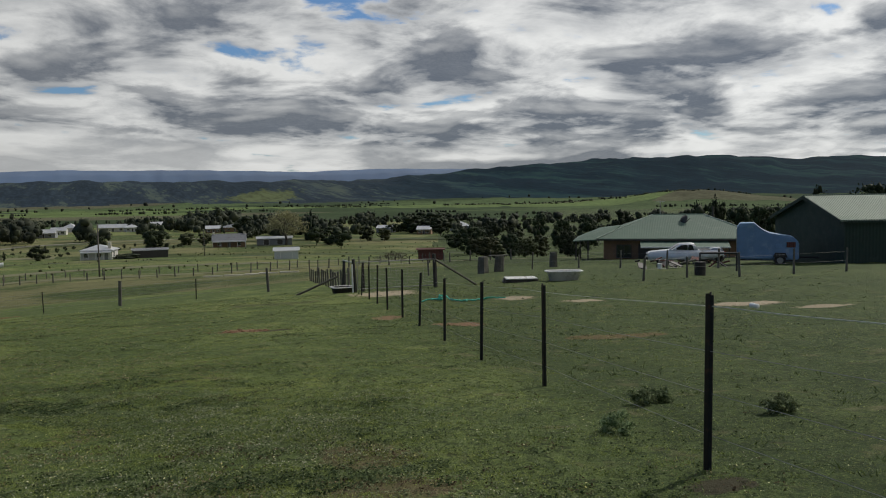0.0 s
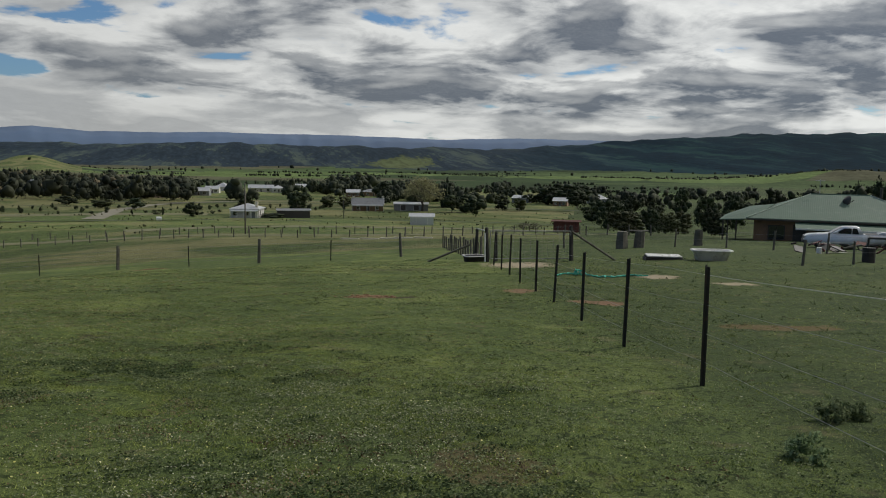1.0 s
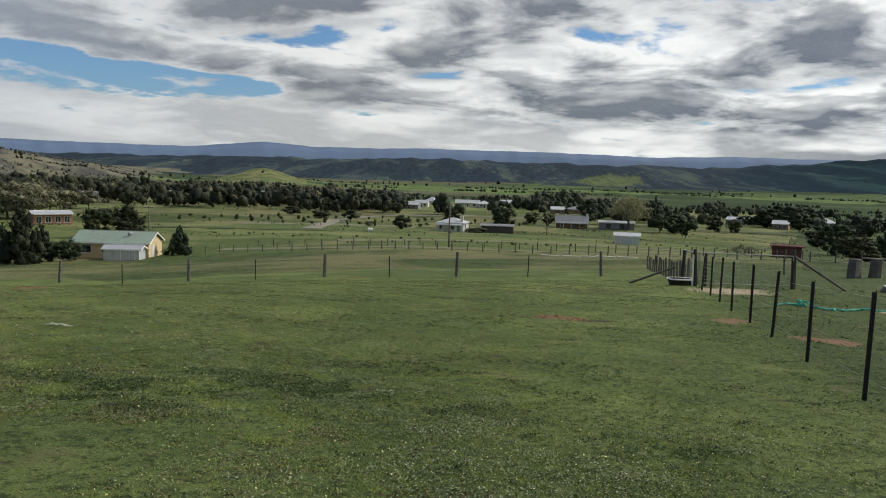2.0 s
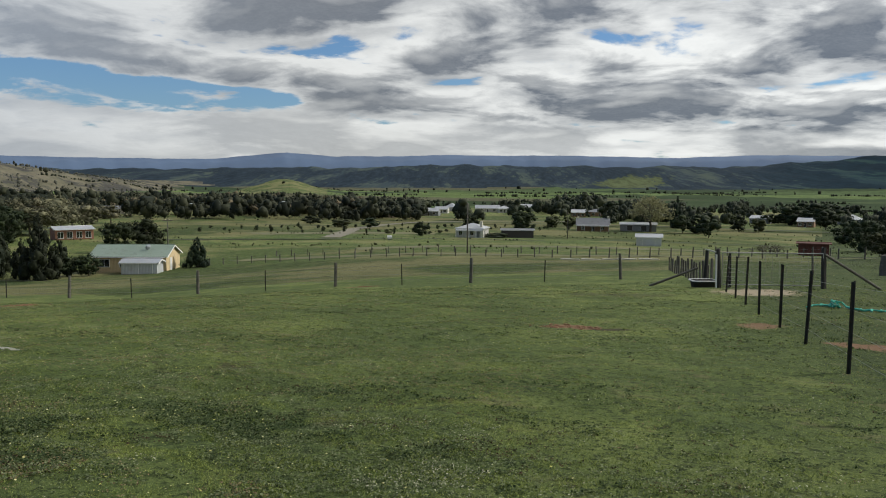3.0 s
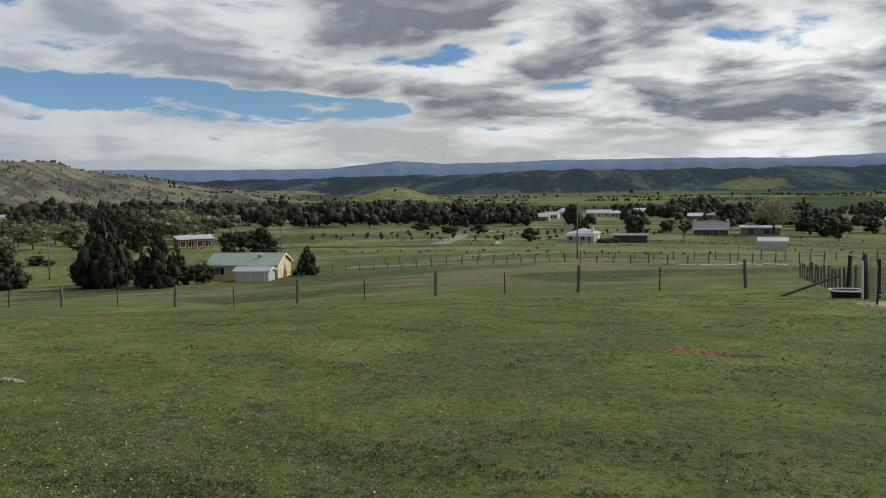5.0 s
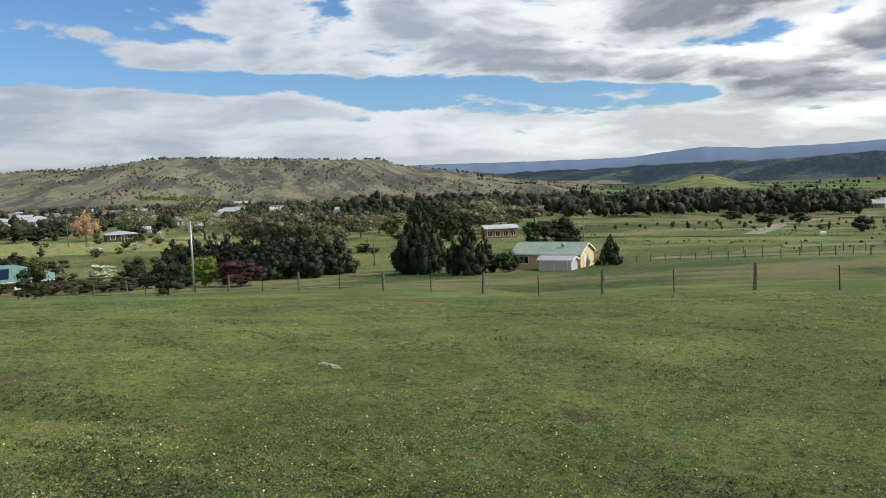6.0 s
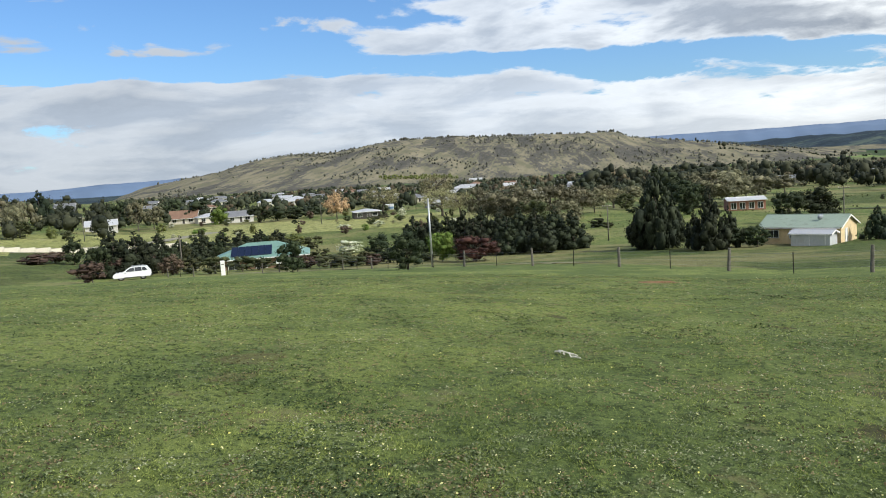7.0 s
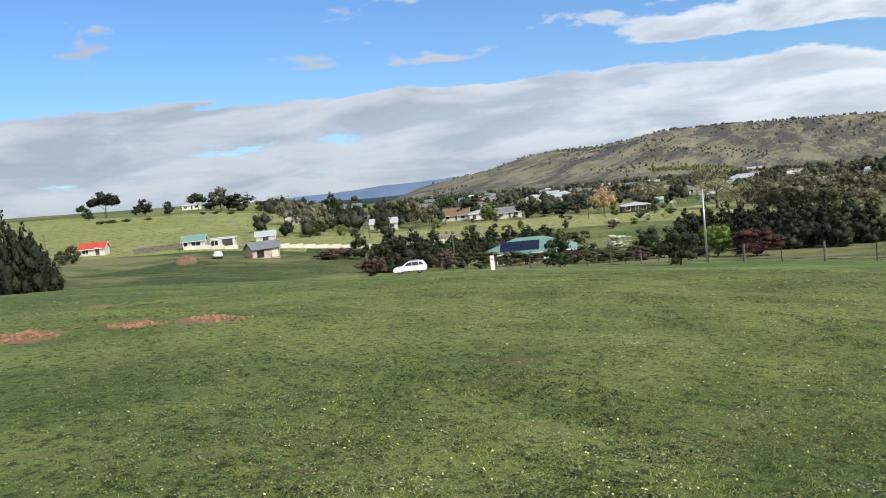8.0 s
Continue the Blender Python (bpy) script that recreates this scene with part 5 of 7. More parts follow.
paint("tan_brick", (0.22, 0.14, 0.085), 0.9, 0.25, (0.16, 0.11, 0.08))
paint("red_brick", (0.30, 0.15, 0.10), 0.9, 0.25, (0.2, 0.11, 0.08))
paint("grey_cladding", (0.20, 0.21, 0.22), 0.6, 0.1, (0.25, 0.26, 0.27), ribs(0, 0.25), 0.5)
paint("white_sheet", (0.55, 0.57, 0.58), 0.45, 0.08, (0.5, 0.5, 0.5), ribs(0, 0.2), 0.5, 0.2)
paint("dark_green_sheet", (0.011, 0.034, 0.027), 0.7, 0.2, (0.02, 0.045, 0.036), ribs(0, 0.2), 0.4, 0.1)
paint("pale_green_roof", (0.30, 0.37, 0.29), 0.5, 0.08, (0.22, 0.26, 0.2), ribs(0, 0.15), 0.6, 0.15)
paint("shed_roof", (0.17, 0.215, 0.16), 0.75, 0.08, (0.15, 0.18, 0.14), ribs(0, 0.15), 0.6, 0.1)
paint("green_roof", (0.085, 0.14, 0.095), 0.7, 0.08, (0.11, 0.165, 0.12), ribs(0, 0.15), 0.15, 0.0)
paint("teal_roof", (0.17, 0.29, 0.245), 0.6, 0.08, (0.14, 0.25, 0.21), ribs(0, 0.15), 0.2, 0.1)
paint("white_roof", (0.52, 0.53, 0.54), 0.4, 0.08, (0.5, 0.48, 0.46), ribs(0, 0.15), 0.5, 0.3)
paint("grey_roof", (0.20, 0.205, 0.215), 0.5, 0.12, (0.13, 0.13, 0.13), ribs(0, 0.15), 0.5, 0.2)
paint("red_roof", (0.50, 0.065, 0.03), 0.5, 0.1, (0.35, 0.07, 0.04), ribs(0, 0.15), 0.5, 0.1)
paint("rust_sheet", (0.13, 0.045, 0.035), 0.8, 0.25, (0.08, 0.035, 0.03), ribs(0, 0.12), 0.8, 0.1)
paint("brown_tile", (0.20, 0.12, 0.08), 0.8, 0.2, (0.13, 0.08, 0.06))
paint("white_trim", (0.76, 0.76, 0.73), 0.5, 0.05)
paint("dark_trim", (0.05, 0.045, 0.04), 0.6, 0.2)
paint("galvanised", (0.42, 0.44, 0.45), 0.4, 0.15, (0.3, 0.27, 0.24), None, 0.2, 0.7)
paint("concrete", (0.33, 0.32, 0.30), 0.9, 0.15, (0.22, 0.21, 0.2))
M["pane"] = glass("window_glass", (0.02, 0.025, 0.03))
M["solar"] = glass("solar_glass", (0.012, 0.014, 0.026))


def prism(bm, length, depth, z0, z1, rise):
    """Walls with two gables, the ridge along x."""
    l, d = length / 2, depth / 2
    poly(bm, [
        [(-l, -d, z0), (l, -d, z0), (l, -d, z1), (-l, -d, z1)], [(-l, d, z0), (l, d, z0), (l, d, z1), (-l, d, z1)],
        [(l, -d, z0), (l, d, z0), (l, d, z1), (l, 0, z1 + rise), (l, -d, z1)], [(-l, -d, z0), (-l, d, z0), (-l, d, z1), (-l, 0, z1 + rise), (-l, -d, z1)],
    ])
    return bm


def slab(bm, corners, thick):
    """A roof plane of some thickness."""
    low = [bm.verts.new(c) for c in corners]
    high = [bm.verts.new((c[0], c[1], c[2] + thick)) for c in corners]
    n = len(corners)
    bm.faces.new(high)
    bm.faces.new(low[::-1])
    for k in range(n):
        bm.faces.new((low[k], low[(k + 1) % n], high[(k + 1) % n], high[k]))
    bmesh.ops.recalc_face_normals(bm, faces=bm.faces)
    return bm


def opening(parent, name, x, y, z, w, h, side, frame_mat, inside="pane", label=""):
    """A window or door on a wall: a frame with its sill, and the pane or leaf set back in it. side: f, b, l or r."""
    turn = {"f": 0, "r": 90, "b": 180, "l": 270}[side]
    bm = bmesh.new()
    t = 0.07
    block(bm, -w / 2 - t, -w / 2, -0.05, 0.05, 0, h)
    block(bm, w / 2, w / 2 + t, -0.05, 0.05, 0, h)
    block(bm, -w / 2 - t, w / 2 + t, -0.05, 0.05, h, h + t)
    block(bm, -w / 2 - t - 0.03, w / 2 + t + 0.03, -0.09, 0.05, -t, 0)
    if name == "window" and w > 0.9:
        block(bm, -0.025, 0.025, -0.03, 0.03, 0, h)
    ob = part(name, bm, frame_mat, parent, label)
    ob.matrix_local = pose(x, y, z, 0, 0, turn)
    leaf = part("pane" if inside == "pane" else "door_leaf", block(bmesh.new(), -w / 2 + 0.002, w / 2 - 0.002, -0.012, 0.012, 0.002, h - 0.002), M[inside], ob)
    return ob


def house(name, x, y, rz, length, depth, tall, rise, wall, roof, label, category="house", hip=False, eave=0.45, front=(), right=(), left=(), trim="white_trim", sink=0.6, group="", chimneys=(), verandah=0.0, z=None):
    """A building with walls, roof planes, gutters, windows and doors. Its front looks along -y before it is turned.
    front, right, left: openings as (place along the wall, sill height, width, height, 'w' or a door's material)."""
    top = thing(name, x, y, z, rz, label, category, group)
    l, d, e = length / 2, depth / 2, eave
    if hip:
        part("wall", block(bmesh.new(), -l, l, -d, d, -sink, tall), M[wall], top)
        k, L, D, zr = max(0.3, l - d), l + e, d + e, tall + rise
        for a in ([(-L, -D, tall), (L, -D, tall), (k, 0, zr), (-k, 0, zr)], [(L, D, tall), (-L, D, tall), (-k, 0, zr), (k, 0, zr)], [(L, -D, tall), (L, D, tall), (k, 0, zr)], [(-L, D, tall), (-L, -D, tall), (-k, 0, zr)]):
            part("roof", slab(bmesh.new(), a, 0.09), M[roof], top)
        part("ridge_cap", tube(bmesh.new(), (-k, 0, zr + 0.08), (k, 0, zr + 0.08), 0.07, sides=6), M[roof], top)
        part("soffit", block(bmesh.new(), -L + 0.05, L - 0.05, -D + 0.05, D - 0.05, tall - 0.09, tall - 0.01), M[trim], top)
    else:
        part("wall", prism(bmesh.new(), length, depth, -sink, tall, rise), M[wall], top)
        drop = rise * e / d
        for s in (-1, 1):
            part("roof", slab(bmesh.new(), [(-l - 0.3, s * (d + e), tall - drop), (l + 0.3, s * (d + e), tall - drop), (l + 0.3, 0, tall + rise), (-l - 0.3, 0, tall + rise)], 0.09), M[roof], top)
            for q in (-1, 1):
                part("bargeboard", slab(bmesh.new(), [(q * (l + 0.3), s * (d + e), tall - drop - 0.14), (q * (l + 0.34), s * (d + e), tall - drop - 0.14), (q * (l + 0.34), 0, tall + rise - 0.14), (q * (l + 0.3), 0, tall + rise - 0.14)], 0.2), M[trim], top)
        part("ridge_cap", tube(bmesh.new(), (-l - 0.3, 0, tall + rise + 0.08), (l + 0.3, 0, tall + rise + 0.08), 0.07, sides=6), M[roof], top)
    low = tall - (0 if hip else rise * e / d)
    for s in (-1, 1):
        part("gutter", block(bmesh.new(), -l - e * hip, l + e * hip, s * (d + e + 0.06) - 0.06, s * (d + e + 0.06) + 0.06, low - 0.09, low + 0.03), M[trim], top)
    for side, rows in (("f", front), ("r", right), ("l", left)):
        for u, sill, w, h, what in rows:
            px, py = {"f": (u, -d - 0.03), "r": (l + 0.03, u), "l": (-l - 0.03, u)}[side]
            opening(top, "window" if what == "w" else "door", px, py, sill, w, h, side, M[trim], "pane" if what == "w" else what)
    for cx, cy in chimneys:
        part("chimney", block(bmesh.new(), cx - 0.35, cx + 0.35, cy - 0.35, cy + 0.35, tall * 0.6, tall + rise + 0.7, 0.03), M["pale_render"], top)
    if verandah:
        part("verandah_roof", slab(bmesh.new(), [(-l, -d - verandah, tall - 0.45), (l, -d - verandah, tall - 0.45), (l, -d, tall - 0.1), (-l, -d, tall - 0.1)], 0.08), M[roof], top)
        part("fascia", block(bmesh.new(), -l, l, -d - verandah - 0.05, -d - verandah, tall - 0.6, tall - 0.42), M[trim], top)
        for k in range(5):
            u = -l + 0.1 + (length - 0.2) * k / 4
            part("verandah_post", block(bmesh.new(), u - 0.05, u + 0.05, -d - verandah + 0.02, -d - verandah + 0.12, -sink, tall - 0.45), M[trim], top)
    return top


# homestead beyond the yard, and its big shed
home = house("homestead", 22.1, 76.2, -12, 13.6, 9.0, 2.55, 2.0, "tan_brick", "green_roof", "tan brick farmhouse with a hipped green metal roof", hip=True, eave=0.6, z=-7.15,
             front=((-3.2, 0.1, 0.9, 2.0, "dark_trim"), (-5.0, 0.9, 1.2, 1.1, "w"), (-1.0, 0.6, 1.8, 1.4, "w"), (2.0, 0.6, 1.8, 1.4, "w"), (5.6, 1.0, 0.9, 1.1, "w")), trim="dark_trim")
part("awning", slab(bmesh.new(), [(-3.6, -6.6, 1.95), (3.9, -6.6, 1.95), (3.9, -4.9, 2.35), (-3.6, -4.9, 2.35)], 0.07), M["green_roof"], home, "green verandah awning")
part("fascia", block(bmesh.new(), -3.6, 3.9, -6.66, -6.6, 1.9, 2.03), M["white_trim"], home, "white awning edge")
for u in (-3.5, 0.2, 3.8):
    part("verandah_post", block(bmesh.new(), u - 0.05, u + 0.05, -6.5, -6.4, -0.6, 1.95), M["dark_trim"], home)
part("side_roof", slab(bmesh.new(), [(-9.6, -4.2, 2.3), (-6.9, -5.1, 2.5), (-5.2, -0.6, 3.6), (-7.2, 0.5, 3.3)], 0.09), M["green_roof"], home)
part("side_roof", slab(bmesh.new(), [(-9.6, -4.2, 2.3), (-7.2, 0.5, 3.3), (-9.4, 3.5, 2.3)], 0.09), M["green_roof"], home)
for u, v in ((-9.3, -4.0), (-8.2, -4.4), (-9.2, 3.2)):
    part("verandah_post", block(bmesh.new(), u - 0.06, u + 0.06, v - 0.06, v + 0.06, -0.6, 2.4), M["dark_trim"], home)
part("hip_cap", tube(bmesh.new(), (-7.4, -5.1, 2.66), (-2.3, 0.0, 4.63), 0.06, sides=6), M["pale_green_roof"], home, "pale hip capping")
part("hip_cap", tube(bmesh.new(), (7.4, -5.1, 2.66), (2.3, 0.0, 4.63), 0.06, sides=6), M["pale_green_roof"], home, "pale hip capping")
dish = part("satellite_dish", tube(bmesh.new(), (0.4, -1.6, 4.15), (0.22, -1.72, 4.25), 0.5, 0.12, 18), M["dark_trim"], home, "dark round satellite dish on a bracket")
part("bracket", tube(bmesh.new(), (0.55, -1.5, 3.4), (0.45, -1.6, 4.1), 0.04), M["dark_trim"], dish)
part("feed_arm", tube(bmesh.new(), (0.4, -1.65, 3.75), (0.95, -1.95, 4.3), 0.03), M["dark_trim"], dish)
part("aerial", tube(bmesh.new(), (-1.6, 0.2, 4.4), (-1.6, 0.2, 5.9), 0.025), M["galvanised"], home)
part("aerial_bar", tube(bmesh.new(), (-2.0, 0.2, 5.8), (-1.2, 0.2, 5.8), 0.02), M["galvanised"], home)
part("flue", tube(bmesh.new(), (3.2, 0.3, 4.3), (3.2, 0.3, 5.3), 0.11), M["dark_trim"], home)
house("farm_shed", 29.3, 51.0, 3, 13.0, 8.6, 2.7, 1.35, "dark_green_sheet", "shed_roof", "large dark green steel shed with a pale roof", "shed", eave=0.1, trim="dark_green_sheet", z=-4.75)

# sheds and houses of the valley
barn = house("farm_house", -91.8, 91.1, 27, 10.6, 6.4, 2.5, 1.25, "cream_cladding", "pale_green_roof", "cream house with a low pale green metal roof", eave=0.5,
             front=((-3.5, 0.9, 1.4, 1.0, "w"), (-0.8, 0.9, 1.0, 1.0, "w"), (2.2, 0.1, 0.9, 2.0, "white_trim")), right=((-1.2, 0.1, 0.8, 1.9, "white_trim"),), trim="white_trim")
part("satellite_dish", tube(bmesh.new(), (2.2, -1.6, 3.6), (2.1, -1.9, 3.75), 0.45, 0.1, 16), M["galvanised"], barn, "round grey satellite dish")
house("garden_shed", -86.7, 87.2, 27, 4.9, 2.8, 1.6, 0.4, "white_sheet", "white_roof", "small white corrugated garden shed", "shed", eave=0.15, front=((0.9, 0.0, 1.9, 1.5, "white_sheet"),))
house("brick_cottage", -171.0, 145.8, 62, 8.9, 6.0, 2.7, 0.55, "red_brick", "white_roof", "red brick cottage with a flat pale roof", eave=0.5,
      front=((-3.2, 0.5, 1.2, 1.5, "w"), (-1.1, 0.5, 1.2, 1.5, "w"), (1.1, 0.5, 1.2, 1.5, "w"), (3.2, 0.5, 1.2, 1.5, "w")), trim="white_trim")
house("white_cottage", -90.5, 212.0, 10, 7.6, 7.0, 2.6, 1.3, "white_weatherboard", "white_roof", "white weatherboard cottage with a pale hipped roof and chimney", eave=0.4,
      front=((-2.6, 0.8, 1.0, 1.4, "w"), (0.6, 0.8, 1.0, 1.4, "w"), (2.4, 0.1, 0.9, 2.0, "grey_cladding")), right=((-1.5, 0.8, 1.0, 1.4, "w"),), chimneys=((3.0, -2.2),), hip=True, verandah=1.2)
house("carport", -80.0, 219.5, 22, 9.0, 5.0, 2.2, 0.3, "dark_trim", "grey_roof", "low dark carport with a grey roof", "carport", eave=0.2)
house("stone_cottage", -78.0, 293.5, 14, 11.5, 6.5, 2.6, 2.1, "tan_brick", "grey_roof", "old cottage with a grey roof and white verandah edge", eave=0.3, front=((-3.5, 0.7, 1.0, 1.3, "w"), (0, 0.1, 0.9, 2.0, "dark_trim"), (3.5, 0.7, 1.0, 1.3, "w")), chimneys=((-5.4, 0), (5.4, 0)), verandah=2.0)
house("long_shed", -64.0, 305.0, 12, 13.0, 5.0, 2.6, 0.6, "grey_cladding", "white_roof", "long low shed with a white roof", "shed", eave=0.3, front=((-3, 0.2, 2.0, 2.0, "dark_trim"), (2, 0.2, 2.0, 2.0, "dark_trim")))
house("garage", -34.6, 177.0, 11, 5.1, 5.0, 1.95, 0.55, "white_sheet", "white_roof", "small pale steel garage standing in the grass", "garage", eave=0.1, right=(), front=((0.0, 0.0, 2.4, 1.7, "white_sheet"),))
house("pink_house", -206.3, 381.2, 30, 12.5, 8.0, 2.6, 0.9, "pink_cladding", "white_roof", "long pink house with a pale metal roof", eave=0.4, front=((-4.5, 0.8, 1.6, 1.2, "w"), (-1, 0.8, 1.6, 1.2, "w"), (2, 0.1, 0.9, 2.0, "dark_trim"), (4.6, 0.8, 1.6, 1.2, "w")), trim="dark_trim")
house("rusty_shed", -2.1, 128.0, 1, 3.9, 2.6, 1.75, 0.12, "rust_sheet", "rust_sheet", "small rust-red corrugated shed", "shed", eave=0.05, trim="rust_sheet")
for k, (x, y, rz, size, wall, roof, rise) in enumerate(TOWN):
    house("town_house", x, y, rz + (k * 37) % 30 - 15, size, 8.0, 2.7, rise, wall, roof, ("white" if roof == "white_roof" else "grey") + "-roofed town house among dark trees", hip=k % 3 == 0, front=((-size * 0.3, 0.8, 1.4, 1.2, "w"), (0, 0.1, 0.9, 2.0, "dark_trim"), (size * 0.28, 0.8, 1.6, 1.2, "w")), group="houses of the town")

# houses towards the west road
solar = house("road_house", -129.0, 21.0, 80, 13.2, 8.5, 2.3, 1.9, "tan_brick", "teal_roof", "brick house with a teal hipped roof and solar panels", hip=True, eave=0.6, z=-14.15, front=((-4, 0.8, 1.6, 1.2, "w"), (0, 0.8, 1.6, 1.2, "w"), (3.8, 0.8, 1.6, 1.2, "w")))
slope = math.degrees(math.atan2(1.9, 4.85))
for row in range(2):
    for k in range(6):
        ob = part("solar_panel", block(bmesh.new(), -0.48, 0.48, -0.78, 0.78, 0.0, 0.04), M["solar"], solar, "dark blue solar panel")
        ob.matrix_local = pose(-3.9 + k, -3.5 + row * 1.5, 2.3 + (4.85 - 3.5 + row * 1.5) * 1.9 / 4.85 + 0.16, slope, 0, 0)
house("pink_shed", -167.0, -29.0, 122, 5.6, 4.6, 2.0, 1.25, "pink_cladding", "grey_roof", "pinkish weatherboard shed with a grey roof", "shed", eave=0.3, front=((-1.2, 0.3, 1.3, 1.3, "w"), (1.8, 0.0, 1.5, 1.9, "pale_render")), right=((0, 0.5, 1.2, 1.0, "w"),), trim="dark_trim")
house("teal_cottage", -193.0, -50.2, 100, 5.0, 5.0, 2.0, 1.2, "white_weatherboard", "teal_roof", "white cottage with a pale teal roof", eave=0.3, front=((0.5, 0.8, 2.0, 1.1, "w"), (-1.8, 0.8, 0.9, 1.1, "w")))
# its dark leaf is put in for the shade inside the open bay
house("white_garage", -197.5, -44.6, 100, 5.6, 4.6, 2.1, 0.15, "white_weatherboard", "white_roof", "flat white garage with a dark open bay", "garage", eave=0.1, front=((1.0, 0.0, 2.4, 2.0, "dark_trim"), (-2.0, 0.3, 1.6, 1.5, "w")))
house("white_outbuilding", -216.0, -38.5, 100, 5.0, 4.5, 1.8, 1.1, "white_weatherboard", "white_roof", "white gabled outbuilding behind the shed", "outbuilding", eave=0.2, front=((0, 0.2, 1.5, 1.5, "dark_trim"),))
house("red_roof_house", -189.8, -72.4, 100, 5.6, 5.0, 1.7, 1.1, "white_weatherboard", "red_roof", "white cottage with a bright red roof", eave=0.35, front=((-1.4, 0.6, 1.3, 1.0, "w"), (1.2, 0.1, 0.9, 1.7, "dark_trim")))
house("hill_house", -311.0, -47.0, 92, 7.0, 6.0, 4.6, 1.8, "white_weatherboard", "grey_roof", "tall white house on the slope among gum trees", eave=0.4, front=((0, 2.6, 1.6, 1.2, "w"), (0.6, 0.1, 1.2, 1.9, "rust_sheet")))
house("paddock_house", -299.0, -13.0, 92, 10.0, 7.0, 2.3, 1.6, "white_weatherboard", "white_roof", "white house with a gabled porch above the paddock", eave=0.4, front=((-3, 0.6, 1.5, 1.2, "w"), (0, 0.1, 1.6, 2.0, "dark_trim"), (3, 0.6, 1.5, 1.2, "w")))
for k, (x, y, rz, size, roof, wall, rise) in enumerate(SUBURB):
    house("suburb_house", x, y, rz + (k * 23) % 24 - 12, size, 7.5, 2.4, rise, wall, roof, {"white_roof": "pale-roofed", "grey_roof": "grey-roofed", "brown_tile": "brown-tiled"}[roof] + " suburban house in a leafy street", hip=k % 2 == 1, front=((-size * 0.3, 0.8, 1.5, 1.2, "w"), (0.3, 0.1, 0.9, 2.0, "dark_trim"), (size * 0.28, 0.8, 1.7, 1.2, "w")), group="houses along the west streets")


# ---- vehicles ----
M["white_paint"] = material("white_car_paint", (0.70, 0.71, 0.72), 0.25, 0.0, 2, 0.05, 0.0, (0.5, 0.48, 0.44))
M["silver_paint"] = material("white_suv_paint", (0.78, 0.79, 0.80), 0.2, 0.0, 2, 0.03, 0.0)
M["tyre"] = material("black_rubber", (0.02, 0.02, 0.02), 0.85, 0, 30, 0.2, 0.2)
M["rim"] = material("dull_alloy", (0.32, 0.32, 0.33), 0.4, 0.7, 20, 0.15, 0.05)
M["black_plastic"] = material("black_plastic", (0.025, 0.025, 0.027), 0.6, 0, 20, 0.2, 0.05)
M["lamp_glass"] = material("clear_lamp_lens", (0.6, 0.6, 0.58), 0.15, 0.3, 20, 0.05, 0.0)
M["red_lamp"] = material("red_lamp_lens", (0.4, 0.02, 0.02), 0.2, 0, 20, 0.05, 0.0)


def extrude(profile, half, taper=0.0, bevel=0.03, top=0.0):
    """A body from its side outline (x, z), as wide as 2 * half; points above top lean in by taper."""
    bm = bmesh.new()
    a = [bm.verts.new((x, -half + (taper if z > top else 0), z)) for x, z in profile]
    b = [bm.verts.new((x, half - (taper if z > top else 0), z)) for x, z in profile]
    bm.faces.new(a)
    bm.faces.new(b[::-1])
    n = len(profile)
    for k in range(n):
        bm.faces.new((a[k], b[k], b[(k + 1) % n], a[(k + 1) % n]))
    bmesh.ops.recalc_face_normals(bm, faces=bm.faces)
    bmesh.ops.bevel(bm, geom=list(bm.edges), offset=bevel, segments=2, affect="EDGES", clamp_overlap=True)
    return bm


def wheel(car, x, y, r, wide):
    tyre = part("wheel", tube(bmesh.new(), (x, y - wide / 2, r), (x, y + wide / 2, r), r, r, 24), M["tyre"], car, "black tyre", True)
    s = -1 if y < 0 else 1
    part("rim", tube(bmesh.new(), (x, y + s * (wide / 2 - 0.02), r), (x, y + s * (wide / 2 + 0.012), r), r * 0.62, r * 0.55, 20), M["rim"], tyre, "dull metal rim")
    part("wheel_arch", tube(bmesh.new(), (x, y - s * 0.02, r + 0.03), (x, y + s * (wide / 2 - 0.03), r + 0.03), r * 1.16, r * 1.16, 20), M["black_plastic"], car)


def car_glass(car, profile, y, lean=0.0, sill=1.0, name="side_window"):
    s = 1 if y > 0 else -1
    bm = bmesh.new()
    a = [bm.verts.new((x, y - s * lean * (z - sill), z)) for x, z in profile]
    b = [bm.verts.new((x, y + s * (0.012 - lean * (z - sill)), z)) for x, z in profile]
    bm.faces.new(b)
    bm.faces.new(a[::-1])
    for k in range(len(profile)):
        bm.faces.new((a[k], a[(k + 1) % len(profile)], b[(k + 1) % len(profile)], b[k]))
    bmesh.ops.recalc_face_normals(bm, faces=bm.faces)
    part(name, bm, M["pane"], car)


